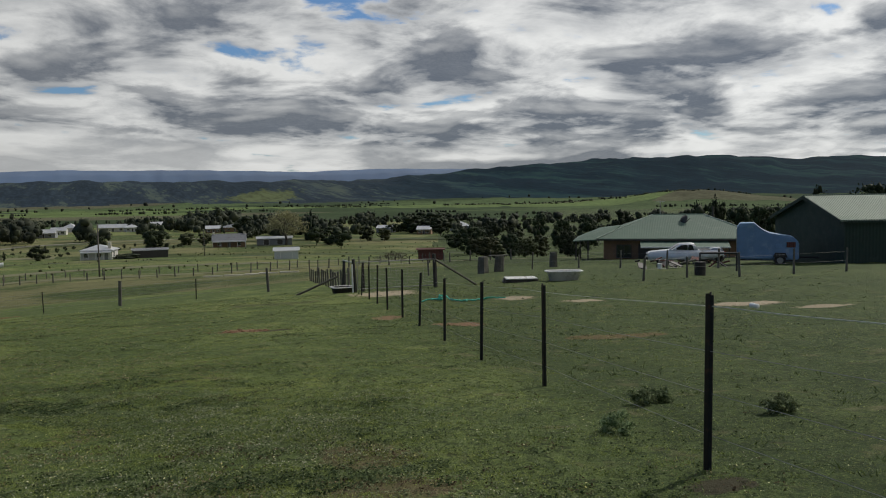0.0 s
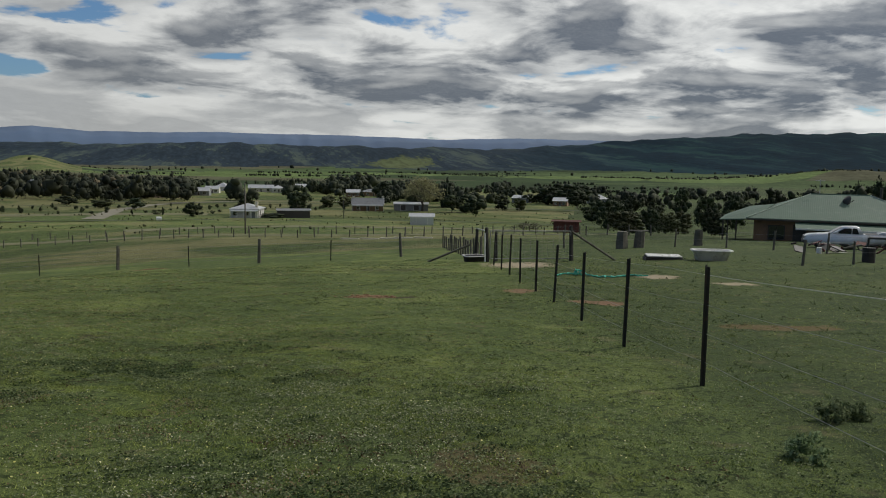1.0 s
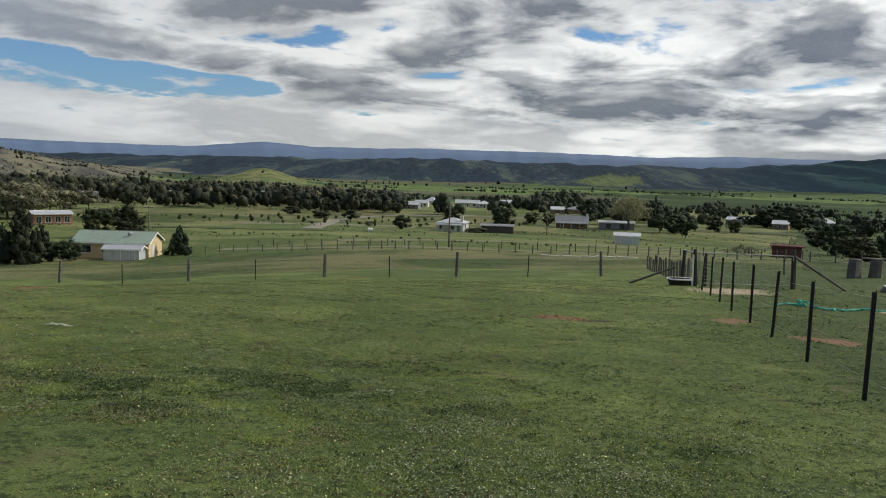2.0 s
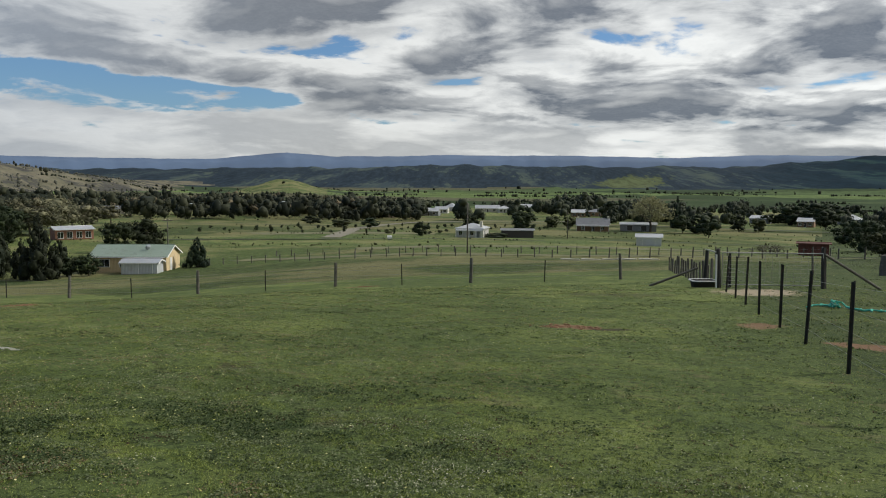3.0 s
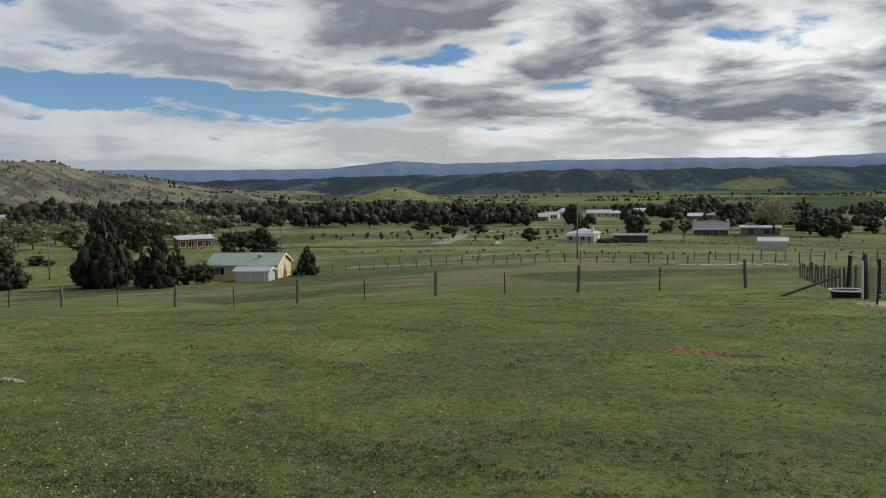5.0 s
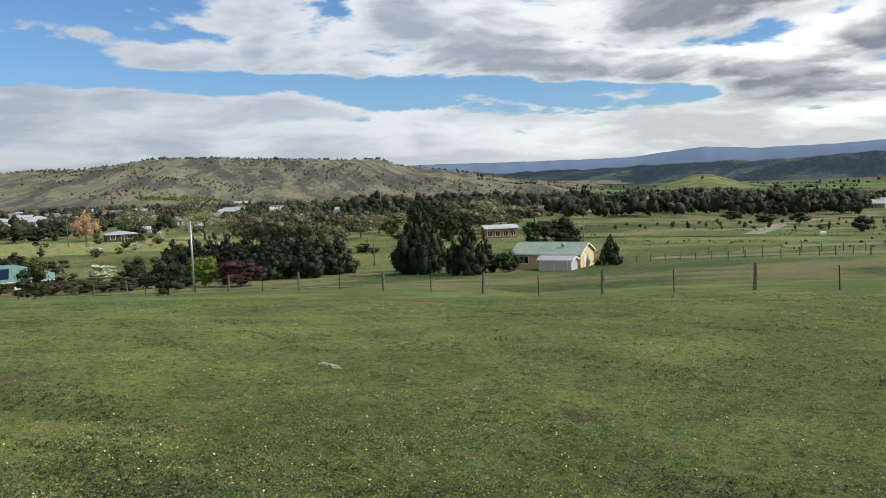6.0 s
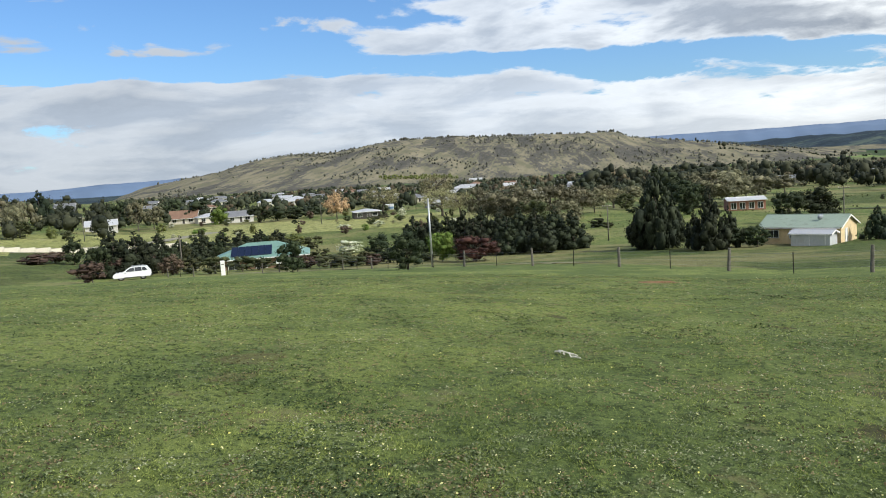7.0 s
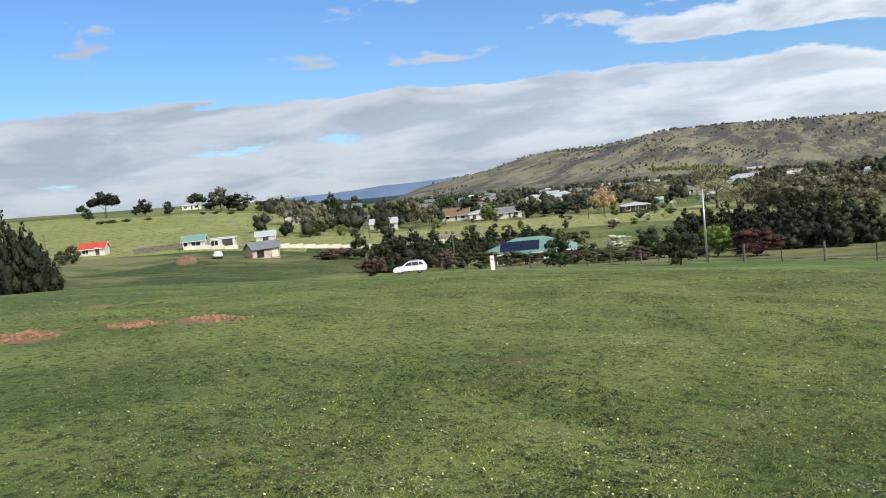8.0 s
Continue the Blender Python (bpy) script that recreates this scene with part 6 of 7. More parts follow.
def ute(x, y, rz):
    """A white utility, its nose towards -x."""
    car = thing("utility_vehicle", x, y, None, rz, "old white coupe utility parked by the junk heap", "car")
    part("body", extrude([(-2.5, 0.3), (-2.55, 0.62), (-2.3, 0.82), (-1.0, 0.95), (2.3, 0.98), (2.5, 0.9), (2.52, 0.45), (2.3, 0.3)], 0.88, 0.03, 0.05, 0.8), M["white_paint"], car, "", True)
    part("cabin", extrude([(-1.1, 0.92), (-0.35, 1.38), (0.55, 1.42), (0.85, 0.96)], 0.80, 0.12, 0.05, 1.0), M["white_paint"], car, "", True)
    for s in (-1, 1):
        car_glass(car, [(-0.78, 0.99), (-0.28, 1.31), (0.12, 1.34), (0.12, 0.99)], s * 0.79)
        car_glass(car, [(0.17, 0.99), (0.17, 1.34), (0.42, 1.34), (0.55, 0.99)], s * 0.79)
        part("mirror", block(bmesh.new(), -0.78, -0.62, s * 0.92 - 0.07, s * 0.92 + 0.07, 0.98, 1.1, 0.02), M["white_paint"], car)
        part("headlight", block(bmesh.new(), -2.56, -2.42, s * 0.62 - 0.17, s * 0.62 + 0.17, 0.6, 0.74, 0.02), M["lamp_glass"], car, "clear headlight")
        part("tail_lamp", block(bmesh.new(), 2.46, 2.54, s * 0.74 - 0.09, s * 0.74 + 0.09, 0.65, 0.9, 0.01), M["red_lamp"], car, "red tail lamp")
        for wx in (-1.6, 1.3):
            wheel(car, wx, s * 0.76, 0.31, 0.2)
    wind = bmesh.new()
    poly(wind, [[(-1.04, -0.66, 0.99), (-1.04, 0.66, 0.99), (-0.42, 0.6, 1.37), (-0.42, -0.6, 1.37)]])
    part("windscreen", wind, M["pane"], car)
    part("bumper", block(bmesh.new(), -2.62, -2.45, -0.86, 0.86, 0.32, 0.5, 0.04), M["black_plastic"], car)
    part("grille", block(bmesh.new(), -2.57, -2.5, -0.4, 0.4, 0.6, 0.72, 0.01), M["black_plastic"], car)
    part("tray_well", block(bmesh.new(), 0.95, 2.4, -0.68, 0.68, 0.93, 0.985), M["black_plastic"], car)
    part("tonneau_cover", extrude([(1.6, 0.96), (1.75, 1.12), (2.3, 1.1), (2.45, 0.96)], 0.7, 0.08, 0.05, 1.0), M["galvanised"], car, "crumpled grey load cover")


def suv(x, y, rz):
    """A white estate car, its nose towards -x."""
    car = thing("suv", x, y, None, rz, "white four-door estate car parked on the roadside", "car")
    part("body", extrude([(-2.3, 0.35), (-2.4, 0.6), (-2.36, 0.82), (-2.1, 0.98), (-1.15, 1.08), (2.2, 1.12), (2.32, 1.0), (2.34, 0.55), (2.2, 0.38)], 0.92, 0.04, 0.04, 0.9), M["silver_paint"], car, "", False)
    part("cabin", extrude([(-1.25, 1.04), (-0.45, 1.6), (0.0, 1.7), (0.8, 1.73), (1.85, 1.68), (2.26, 1.06)], 0.87, 0.12, 0.03, 1.2), M["silver_paint"], car, "", False)
    for s in (-1, 1):
        car_glass(car, [(-0.85, 1.15), (-0.25, 1.58), (0.28, 1.66), (0.28, 1.15)], s * 0.872, 0.2, 1.08)
        car_glass(car, [(0.34, 1.15), (0.34, 1.66), (1.15, 1.65), (1.25, 1.15)], s * 0.872, 0.2, 1.08)
        car_glass(car, [(1.32, 1.17), (1.22, 1.63), (1.62, 1.6), (1.95, 1.2)], s * 0.872, 0.2, 1.08)
        part("mirror", block(bmesh.new(), -0.85, -0.68, s * 0.97 - 0.08, s * 0.97 + 0.08, 1.04, 1.18, 0.03), M["silver_paint"], car)
        part("roof_rail", tube(bmesh.new(), (-0.1, s * 0.62, 1.8), (1.5, s * 0.62, 1.8), 0.02), M["galvanised"], car)
        part("headlight", block(bmesh.new(), -2.36, -2.1, s * 0.68 - 0.16, s * 0.68 + 0.16, 0.72, 0.86, 0.03), M["lamp_glass"], car, "clear headlight")
        part("tail_lamp", block(bmesh.new(), 2.18, 2.28, s * 0.76 - 0.08, s * 0.76 + 0.08, 0.8, 1.02, 0.01), M["red_lamp"], car, "red tail lamp")
        part("sill", block(bmesh.new(), -1.0, 1.0, s * 0.9 - 0.02, s * 0.9 + 0.02, 0.34, 0.46), M["black_plastic"], car)
        for wx in (-1.42, 1.32):
            wheel(car, wx, s * 0.78, 0.35, 0.22)
    wind = bmesh.new()
    poly(wind, [[(-1.14, -0.68, 1.13), (-1.14, 0.68, 1.13), (-0.44, 0.6, 1.62), (-0.44, -0.6, 1.62)]])
    part("windscreen", wind, M["pane"], car)
    part("bumper", block(bmesh.new(), -2.42, -2.25, -0.85, 0.85, 0.36, 0.58, 0.05), M["black_plastic"], car)
    part("bumper", block(bmesh.new(), 2.2, 2.38, -0.85, 0.85, 0.4, 0.6, 0.05), M["black_plastic"], car)


ute(16.5, 55.2, -12)
suv(-117.0, 2.6, 88)
M["blue_paint"] = material("faded_blue_paint", (0.15, 0.26, 0.42), 0.6, 0, 4, 0.12, 0.05, (0.26, 0.36, 0.48))
car = thing("horse_float", 19.9, 49.6, None, -20, "faded blue horse float with a rounded front, parked", "trailer")
part("body", extrude([(-1.75, 0.35), (-1.75, 2.3), (-1.55, 2.5), (-0.75, 2.52), (-0.3, 2.15), (0.1, 1.95), (1.45, 1.72), (1.75, 1.4), (1.75, 0.35)], 0.9, 0.04, 0.07, 1.5), M["blue_paint"], car)
part("roof_cap", extrude([(-1.78, 2.28), (-1.6, 2.54), (-0.78, 2.56), (-0.62, 2.42)], 0.92, 0.0, 0.03, 9), M["blue_paint"], car, "faded blue roof cap")
part("front_panel", block(bmesh.new(), -1.79, -1.755, -0.8, 0.8, 0.5, 2.2, 0.01), M["galvanised"], car, "pale bare metal tailgate")
for u, w, h0, h1 in ((0.62, 0.34, 1.05, 1.3), (1.3, 0.5, 1.1, 1.42)):
    part("side_panel", block(bmesh.new(), u - w / 2, u + w / 2, -0.915, -0.895, h0, h1, 0.005), M["rust_sheet"] if u > 1 else M["blue_paint"], car, "rusty window cover" if u > 1 else "")
for s in (-1, 1):
    part("mudguard", extrude([(0.3, 0.5), (0.42, 0.78), (1.0, 0.78), (1.12, 0.5)], 0.14, 0.0, 0.02, 9), M["black_plastic"], car).location.y = s * 0.98
    tyre = part("wheel", tube(bmesh.new(), (0.7, s * 0.98 - 0.1, 0.33), (0.7, s * 0.98 + 0.1, 0.33), 0.33, 0.33, 20), M["tyre"], car)
    part("rim", tube(bmesh.new(), (0.7, s * 1.07, 0.33), (0.7, s * 1.10, 0.33), 0.19, 0.17, 16), M["rim"], tyre)
part("drawbar", tube(bmesh.new(), (1.7, 0, 0.45), (2.9, 0, 0.45), 0.05), M["black_plastic"], car)
part("jockey_leg", tube(bmesh.new(), (-1.6, 0.3, -0.05), (-1.6, 0.3, 0.45), 0.05), M["black_plastic"], car)
part("chassis", block(bmesh.new(), -1.7, 1.7, -0.8, 0.8, 0.28, 0.36), M["black_plastic"], car)

# distant small cars
tiny = thing("parked_car", -164.0, -37.2, None, 20, "small white car parked on the drive", "car")
part("body", extrude([(-2.1, 0.3), (-2.1, 0.8), (-1.0, 0.92), (2.0, 0.92), (2.1, 0.35)], 0.85, 0.02, 0.05, 0.7), M["white_paint"], tiny, "", True)
part("cabin", extrude([(-1.0, 0.88), (-0.4, 1.42), (1.3, 1.42), (1.8, 0.9)], 0.78, 0.1, 0.05, 1.0), M["white_paint"], tiny, "", True)
for s in (-1, 1):
    car_glass(tiny, [(-0.7, 0.97), (-0.3, 1.34), (1.1, 1.34), (1.4, 0.97)], s * 0.77)
    for wx in (-1.3, 1.2):
        wheel(tiny, wx, s * 0.74, 0.3, 0.2)
bus = thing("caravan", -322.0, 92.0, None, 74, "long pale blue and white caravan", "caravan")
part("body", block(bmesh.new(), -4, 4, -1.1, 1.1, 0.5, 2.9, 0.2), M["white_paint"], bus)
part("band", block(bmesh.new(), -3.9, 3.9, -1.13, -1.1, 0.9, 1.8), M["blue_paint"], bus, "pale blue side band")
for wx in (-0.6, 0.6):
    wheel(bus, wx, -1.0, 0.35, 0.22)

# ---- yard things ----
M["enamel"] = material("worn_white_enamel", (0.66, 0.65, 0.61), 0.3, 0, 5, 0.08, 0.02, (0.42, 0.4, 0.34))
M["teal_net"] = material("teal_netting", (0.09, 0.50, 0.38), 0.8, 0, 30, 0.2, 0.5)
M["bone"] = material("bleached_scrap", (0.66, 0.63, 0.55), 0.8, 0, 12, 0.12, 0.2)


def bathtub(x, y, rz, inside, label, long=1.6, sunk=0.0, skin="enamel"):
    """An old cast tub used as a trough: rounded shell, thick rolled rim, water or dirt inside."""
    tub = thing("bathtub", x, y, gz(x, y) - sunk, rz, label, "bathtub", "old bathtubs used as troughs")
    bm = bmesh.new()
    loops = []
    for z, l, w in ((0.0, 0.36, 0.2), (0.05, 0.41, 0.25), (0.42, 0.48, 0.36), (0.45, 0.53, 0.41), (0.47, 0.53, 0.41), (0.46, 0.46, 0.34), (0.1, 0.38, 0.24)):
        ring = []
        for k in range(28):
            th = k * math.tau / 28
            c, s = math.cos(th), math.sin(th)
            ring.append(bm.verts.new((math.copysign(abs(c) ** 0.45, c) * l * long, math.copysign(abs(s) ** 0.45, s) * w, z)))
        loops.append(ring)
    for a, b in zip(loops, loops[1:]):
        for k in range(28):
            bm.faces.new((a[k], a[(k + 1) % 28], b[(k + 1) % 28], b[k]))
    bm.faces.new(loops[0][::-1])
    bm.faces.new(loops[-1])
    part("shell", bm, M[skin], tub, "", True)
    rim = bmesh.new()
    rolled = [[rim.verts.new((math.copysign(abs(math.cos(k * math.tau / 28)) ** 0.45, math.cos(k * math.tau / 28)) * l * long, math.copysign(abs(math.sin(k * math.tau / 28)) ** 0.45, math.sin(k * math.tau / 28)) * w, z)) for k in range(28)] for l, w, z in ((0.47, 0.35, 0.474), (0.50, 0.38, 0.49), (0.545, 0.425, 0.478), (0.545, 0.425, 0.445))]
    for a, b in zip(rolled, rolled[1:]):
        for k in range(28):
            rim.faces.new((a[k], a[(k + 1) % 28], b[(k + 1) % 28], b[k]))
    bmesh.ops.recalc_face_normals(rim, faces=rim.faces)
    part("rim", rim, M["enamel"], tub, "white rolled enamel rim", True)
    fill = bmesh.new()
    ring = []
    for k in range(24):
        c, s = math.cos(k * math.tau / 24), math.sin(k * math.tau / 24)
        ring.append(fill.verts.new((math.copysign(abs(c) ** 0.5, c) * 0.42 * long, math.copysign(abs(s) ** 0.5, s) * 0.28, 0.33)))
    fill.faces.new(ring)
    part("contents", fill, M[inside], tub, "murky water lying in the tub")
    for u in (-0.4, 0.4):
        part("foot", block(bmesh.new(), u * long - 0.06, u * long + 0.06, -0.2, 0.2, -0.08, 0.03, 0.01), M["dark_trim"], tub)
    return tub


M["murk"] = glass("murky_water", (0.05, 0.035, 0.03))
bathtub(5.5, 37.0, 4, "murk", "old white enamel bathtub set out as a trough", 1.6)
bathtub(-4.6, 36.2, 25, "murk", "old tub with dark sides, white rim and brown water", 0.95, 0.2, "tarred")
# second bathtub, dark with a white rim, simplified to stacked flat sheets
slabs = thing("dark_bathtub", 3.5, 37.0, None, 3, "low dark bathtub with a white rim, built of flat sheets", "sheet stack")
for k in range(4):
    part("sheet", block(bmesh.new(), -0.8 + 0.03 * k, 0.8 - 0.02 * k, -0.5, 0.5, 0.06 * k, 0.06 * k + 0.04, 0.008), M["dark_trim"] if k < 3 else M["enamel"], slabs)

hose = bmesh.new()
rng = random.Random(4)
prev = None
for k in range(46):
    f = k / 45
    x = -0.75 + 2.75 * f + 0.05 * math.sin(k * 1.7)
    y = 26.6 + 0.35 * math.sin(f * 9) + 0.08 * math.sin(k * 2.3)
    p = Vector((x, y, gz(x, y) + 0.02 + 0.03 * abs(math.sin(k * 1.3)) + (0.12 if 0.2 < f < 0.32 else 0)))
    if prev is not None:
        tube(hose, prev, p, 0.018 + 0.014 * rng.random(), None, 6, False)
    prev = p
for k in range(12):
    x, y = -0.1 + rng.uniform(-0.14, 0.14), 26.8 + rng.uniform(-0.1, 0.1)
    a = Vector((x, y, gz(x, y) + rng.uniform(0.02, 0.12)))
    tube(hose, a, a + Vector((rng.uniform(-0.1, 0.1), rng.uniform(-0.08, 0.08), rng.uniform(0.02, 0.12))), 0.035, 0.012, 6)
tagged(part("garden_netting", hose, M["teal_net"], None, "", True), "crumpled strip of teal green netting on the grass", "netting")

# bleached scrap like a bone, built from short thin bars
scrap = bmesh.new()
for k in range(7):
    a = Vector((-10.6 + 0.07 * k, 11.1 + 0.02 * math.sin(k * 2), 0))
    b = a + Vector((0.12, 0.05 * math.cos(k * 3), 0))
    a.z, b.z = gz(a.x, a.y) + 0.02 + 0.012 * (k % 3), gz(b.x, b.y) + 0.025
    tube(scrap, a, b, 0.009, 0.006, 6)
tagged(part("bleached_branch", scrap, M["bone"]), "bleached pale scrap lying on the grass", "branch")

pile = thing("scrap_heap", 14.2, 47.6, None, 0, "heap of rusty scrap pipes and sheets in the yard", "scrap heap")
rng = random.Random(12)
for k in range(34):
    a = Vector((rng.uniform(-2.6, 3.0), rng.uniform(-0.9, 0.9), rng.uniform(0.0, 0.45)))
    d = Vector((rng.uniform(-1, 1), rng.uniform(-0.3, 0.3), rng.uniform(-0.15, 0.35)))
    mat = M[rng.choice(["rust_sheet", "dark_trim", "oldwood", "rust_sheet", "tarred"])]
    if k % 3:
        part("pipe", tube(bmesh.new(), a, a + d, rng.uniform(0.02, 0.06)), mat, pile)
    else:
        bm = block(bmesh.new(), -rng.uniform(0.2, 0.5), 0.4, -0.25, 0.25, 0, 0.05, 0.008)
        ob = part("offcut", bm, mat, pile)
        ob.matrix_local = Matrix.Translation(a) @ pose(0, 0, 0, rng.uniform(-30, 30), rng.uniform(-30, 30), rng.uniform(0, 180))
for x, y, h, r, mat, words in ((11.9, 37.4, 0.6, 0.25, "tarred", "dark rusty steel drum beside the yard fence"), (25.0, 47.2, 1.5, 0.42, "galvanised", "upright grey tank standing against the green shed"), (12.6, 47.0, 0.3, 0.13, "white_trim", "small white bucket among the scrap")):
    drum = thing("drum", x, y, None, 0, words, "drum")
    bm = bmesh.new()
    for z0, z1, q in ((0, 0.31, 1.0), (0.31, 0.35, 1.04), (0.35, 0.66, 1.0), (0.66, 0.7, 1.04), (0.7, 1.0, 1.0)):
        tube(bm, (0, 0, z0 * h), (0, 0, z1 * h), r * q, r * q, 20)
    part("barrel", bm, M[mat], drum, "", False)
    part("lid", tube(bmesh.new(), (0, 0, h), (0, 0, h + 0.02), r * 1.03, r * 1.0, 20), M[mat], drum)
rail = thing("yard_barrier", 13.8, 40.5, None, -6, "black welded rail frame standing in the yard", "rail")
for a, b in (((-0.9, 0, -0.05), (-0.9, 0, 0.95)), ((0.9, 0, -0.05), (0.9, 0, 0.95)), ((-0.9, 0, 0.93), (0.9, 0, 0.93))):
    part("bar", tube(bmesh.new(), a, b, 0.05), M["black_plastic"], rail)
for x, y, h, r in ((2.45, 51.0, 1.05, 0.38), (3.55, 51.8, 1.0, 0.34), (7.5, 55.2, 1.0, 0.3)):
    ob = part("tree_stump", split_post(h, r, int(x * 10)), M["oldwood"])
    ob.matrix_world = pose(x, y, gz(x, y))
    tagged(ob, "grey weathered stump standing in the house paddock", "stump", "old stumps in the house paddock")
plank = part("plank", block(bmesh.new(), -0.6, 0.6, -0.15, 0.15, 0, 0.06, 0.01), M["oldwood"])
plank.matrix_world = pose(3.5, 51.8, gz(3.55, 51.8) + 1.0, 0, 0, 12)
tagged(plank, "short weathered plank laid on a stump", "plank")
for x, y, n_ in ((-25.9, 90.0, 3), (-19.5, 89.3, 2)):
    for k in range(n_):
        ob = part("white_board", block(bmesh.new(), -1.05, 1.05, -0.16, 0.16, 0, 0.14, 0.02), M["pale_render"])
        px, py = x + 2.3 * k, y + 0.1 * k
        ob.matrix_world = pose(px, py, gz(px, py) - 0.01, 0, 0, 3)
        tagged(ob, "long pale board lying in the lower paddock", "board", "pale boards in the lower paddock")
roll = part("hay_roll", tube(bmesh.new(), (-0.6, 0, 0.5), (0.6, 0, 0.5), 0.55, 0.55, 18), M["white_trim"])
roll.matrix_world = pose(-97.0, 176.0, gz(-97, 176), 0, 0, 30)
tagged(roll, "white plastic-wrapped bale lying in a field", "hay bale")
box = thing("mail_pillar", -101.0, 13.2, None, 88, "tall white pillar beside the road fence", "pillar")
part("pillar", block(bmesh.new(), -0.25, 0.25, -0.18, 0.18, -0.2, 1.75, 0.02), M["white_trim"], box)
part("slot", block(bmesh.new(), -0.15, 0.15, -0.2, -0.178, 1.3, 1.38), M["dark_trim"], box)
box = thing("letter_box", -103.0, 20.0, None, 80, "small white letter box on a dark post", "letter box")
part("post", tube(bmesh.new(), (0, 0, -0.2), (0, 0, 1.1), 0.06), M["dark_trim"], box)
part("box", block(bmesh.new(), -0.3, 0.3, -0.2, 0.2, 1.1, 1.4, 0.02), M["white_trim"], box)


def power_pole(x, y, height, rz, label, arms=1, mat="oldwood"):
    pole = thing("power_pole", x, y, None, rz, label, "power pole", "power poles")
    part("shaft", tube(bmesh.new(), (0, 0, -0.5), (0, 0, height), 0.12, 0.08, 10), M[mat], pole, "", True)
    for k in range(arms):
        z = height - 0.4 - 0.8 * k
        arm = part("crossarm", block(bmesh.new(), -0.9, 0.9, -0.05, 0.05, z - 0.06, z + 0.06, 0.01), M["oldwood"], pole)
        for u in (-0.8, -0.4, 0.4, 0.8):
            part("insulator", tube(bmesh.new(), (u, 0, z + 0.06), (u, 0, z + 0.22), 0.04, 0.03, 8), M["white_trim"], arm)
    return pole


power_pole(-84.5, 33.8, 7.3, 40, "bare pale grey steel pole behind the fence", 0, "galvanised")
power_pole(-113.0, -46.0, 6.6, 100, "grey timber power pole at the field edge", 0)
power_pole(-136.0, 9.2, 5.6, 60, "grey timber power pole by the road house", 0)
power_pole(-48.0, 112.0, 7.4, 20, "grey timber power pole beside the lane", 0)
power_pole(-112.0, 118.0, 6.6, 45, "timber power pole with a transformer bracket", 1)
power_pole(-128.0, 81.0, 6.5, 50, "timber power pole on the lower field", 1)
power_pole(-66.0, 222.0, 7.5, 20, "timber power pole beside the carport", 0)
power_pole(-262.0, 55.0, 8.5, 70, "grey power pole on the suburban street", 1)
power_pole(-300.0, 140.0, 9.0, 60, "grey power pole among the houses", 2)
power_pole(-320.0, 105.0, 9.0, 70, "grey power pole on the suburban street", 1)
power_pole(-245.0, -14.0, 7.0, 90, "grey power pole beside the white house", 1)
# road fence rails, white walls and hedges in the west
for x0, y0, x1, y1, h, mat, words in ((-196, -38, -212, 12, 1.0, "pale_render", "long pale wall along the west street"), (-190, -52, -192, -40, 0.9, "pale_render", "low cream wall before the cottage"), (-186, -62, -205, -53, 1.2, "oldwood", "grey paling fence along the lane")):
    d = math.dist((x0, y0), (x1, y1))
    steps = int(d // 3)
    wall = thing("garden_wall", x0, y0, None, 0, words, "wall")
    base = gz(x0, y0)
    for k in range(steps):
        f0, f1 = k / steps, (k + 1) / steps
        ax, ay, bx, by = x0 + (x1 - x0) * f0, y0 + (y1 - y0) * f0, x0 + (x1 - x0) * f1, y0 + (y1 - y0) * f1
        ob = part("wall_panel", block(bmesh.new(), -d / steps / 2 + 0.01, d / steps / 2 - 0.01, -0.08, 0.08, -0.4, h, 0.02), M[mat], wall)
        ob.matrix_local = pose((ax + bx) / 2 - x0, (ay + by) / 2 - y0, gz((ax + bx) / 2, (ay + by) / 2) - base, 0, 0, math.degrees(math.atan2(by - ay, bx - ax)))
mound = bmesh.new()
bmesh.ops.create_icosphere(mound, subdivisions=3, radius=1)
for v in mound.verts:
    v.co = Vector((v.co.x * 3.0, v.co.y * 2.0, max(-0.2, v.co.z * 1.5 * (1 + 0.25 * noise.noise(v.co * 2.2)))))
M["heap"] = material("brown_earth_heap", (0.16, 0.10, 0.06), 0.95, 0, 3, 0.35, 0.8)
ob = part("earth_mound", mound, M["heap"])
ob.matrix_world = pose(-149.5, -39.0, gz(-149.5, -39.0))
tagged(ob, "brown earth mound on the far paddock", "mound")

# farm track and lane across the fields
def strip(name, points, width, mat, label, lift=0.05):
    bm = bmesh.new()
    rows_ = []
    pts = [Vector((x, y, 0)) for x, y in points]
    dense = []
    for a, b in zip(pts, pts[1:]):
        for k in range(12):
            dense.append(a.lerp(b, k / 12))
    dense.append(pts[-1])
    for k, p in enumerate(dense):
        d = (dense[min(k + 1, len(dense) - 1)] - dense[max(k - 1, 0)]).normalized()
        s = Vector((-d.y, d.x, 0)) * width / 2 * (1 + 0.12 * math.sin(k * 1.9))
        rows_.append([bm.verts.new((q.x, q.y, gz(q.x, q.y) + lift)) for q in (p - s, p, p + s)])
    for a, b in zip(rows_, rows_[1:]):
        for k in range(2):
            bm.faces.new((a[k], a[k + 1], b[k + 1], b[k]))
    return tagged(part(name, bm, mat), label, "track", kind="structure")


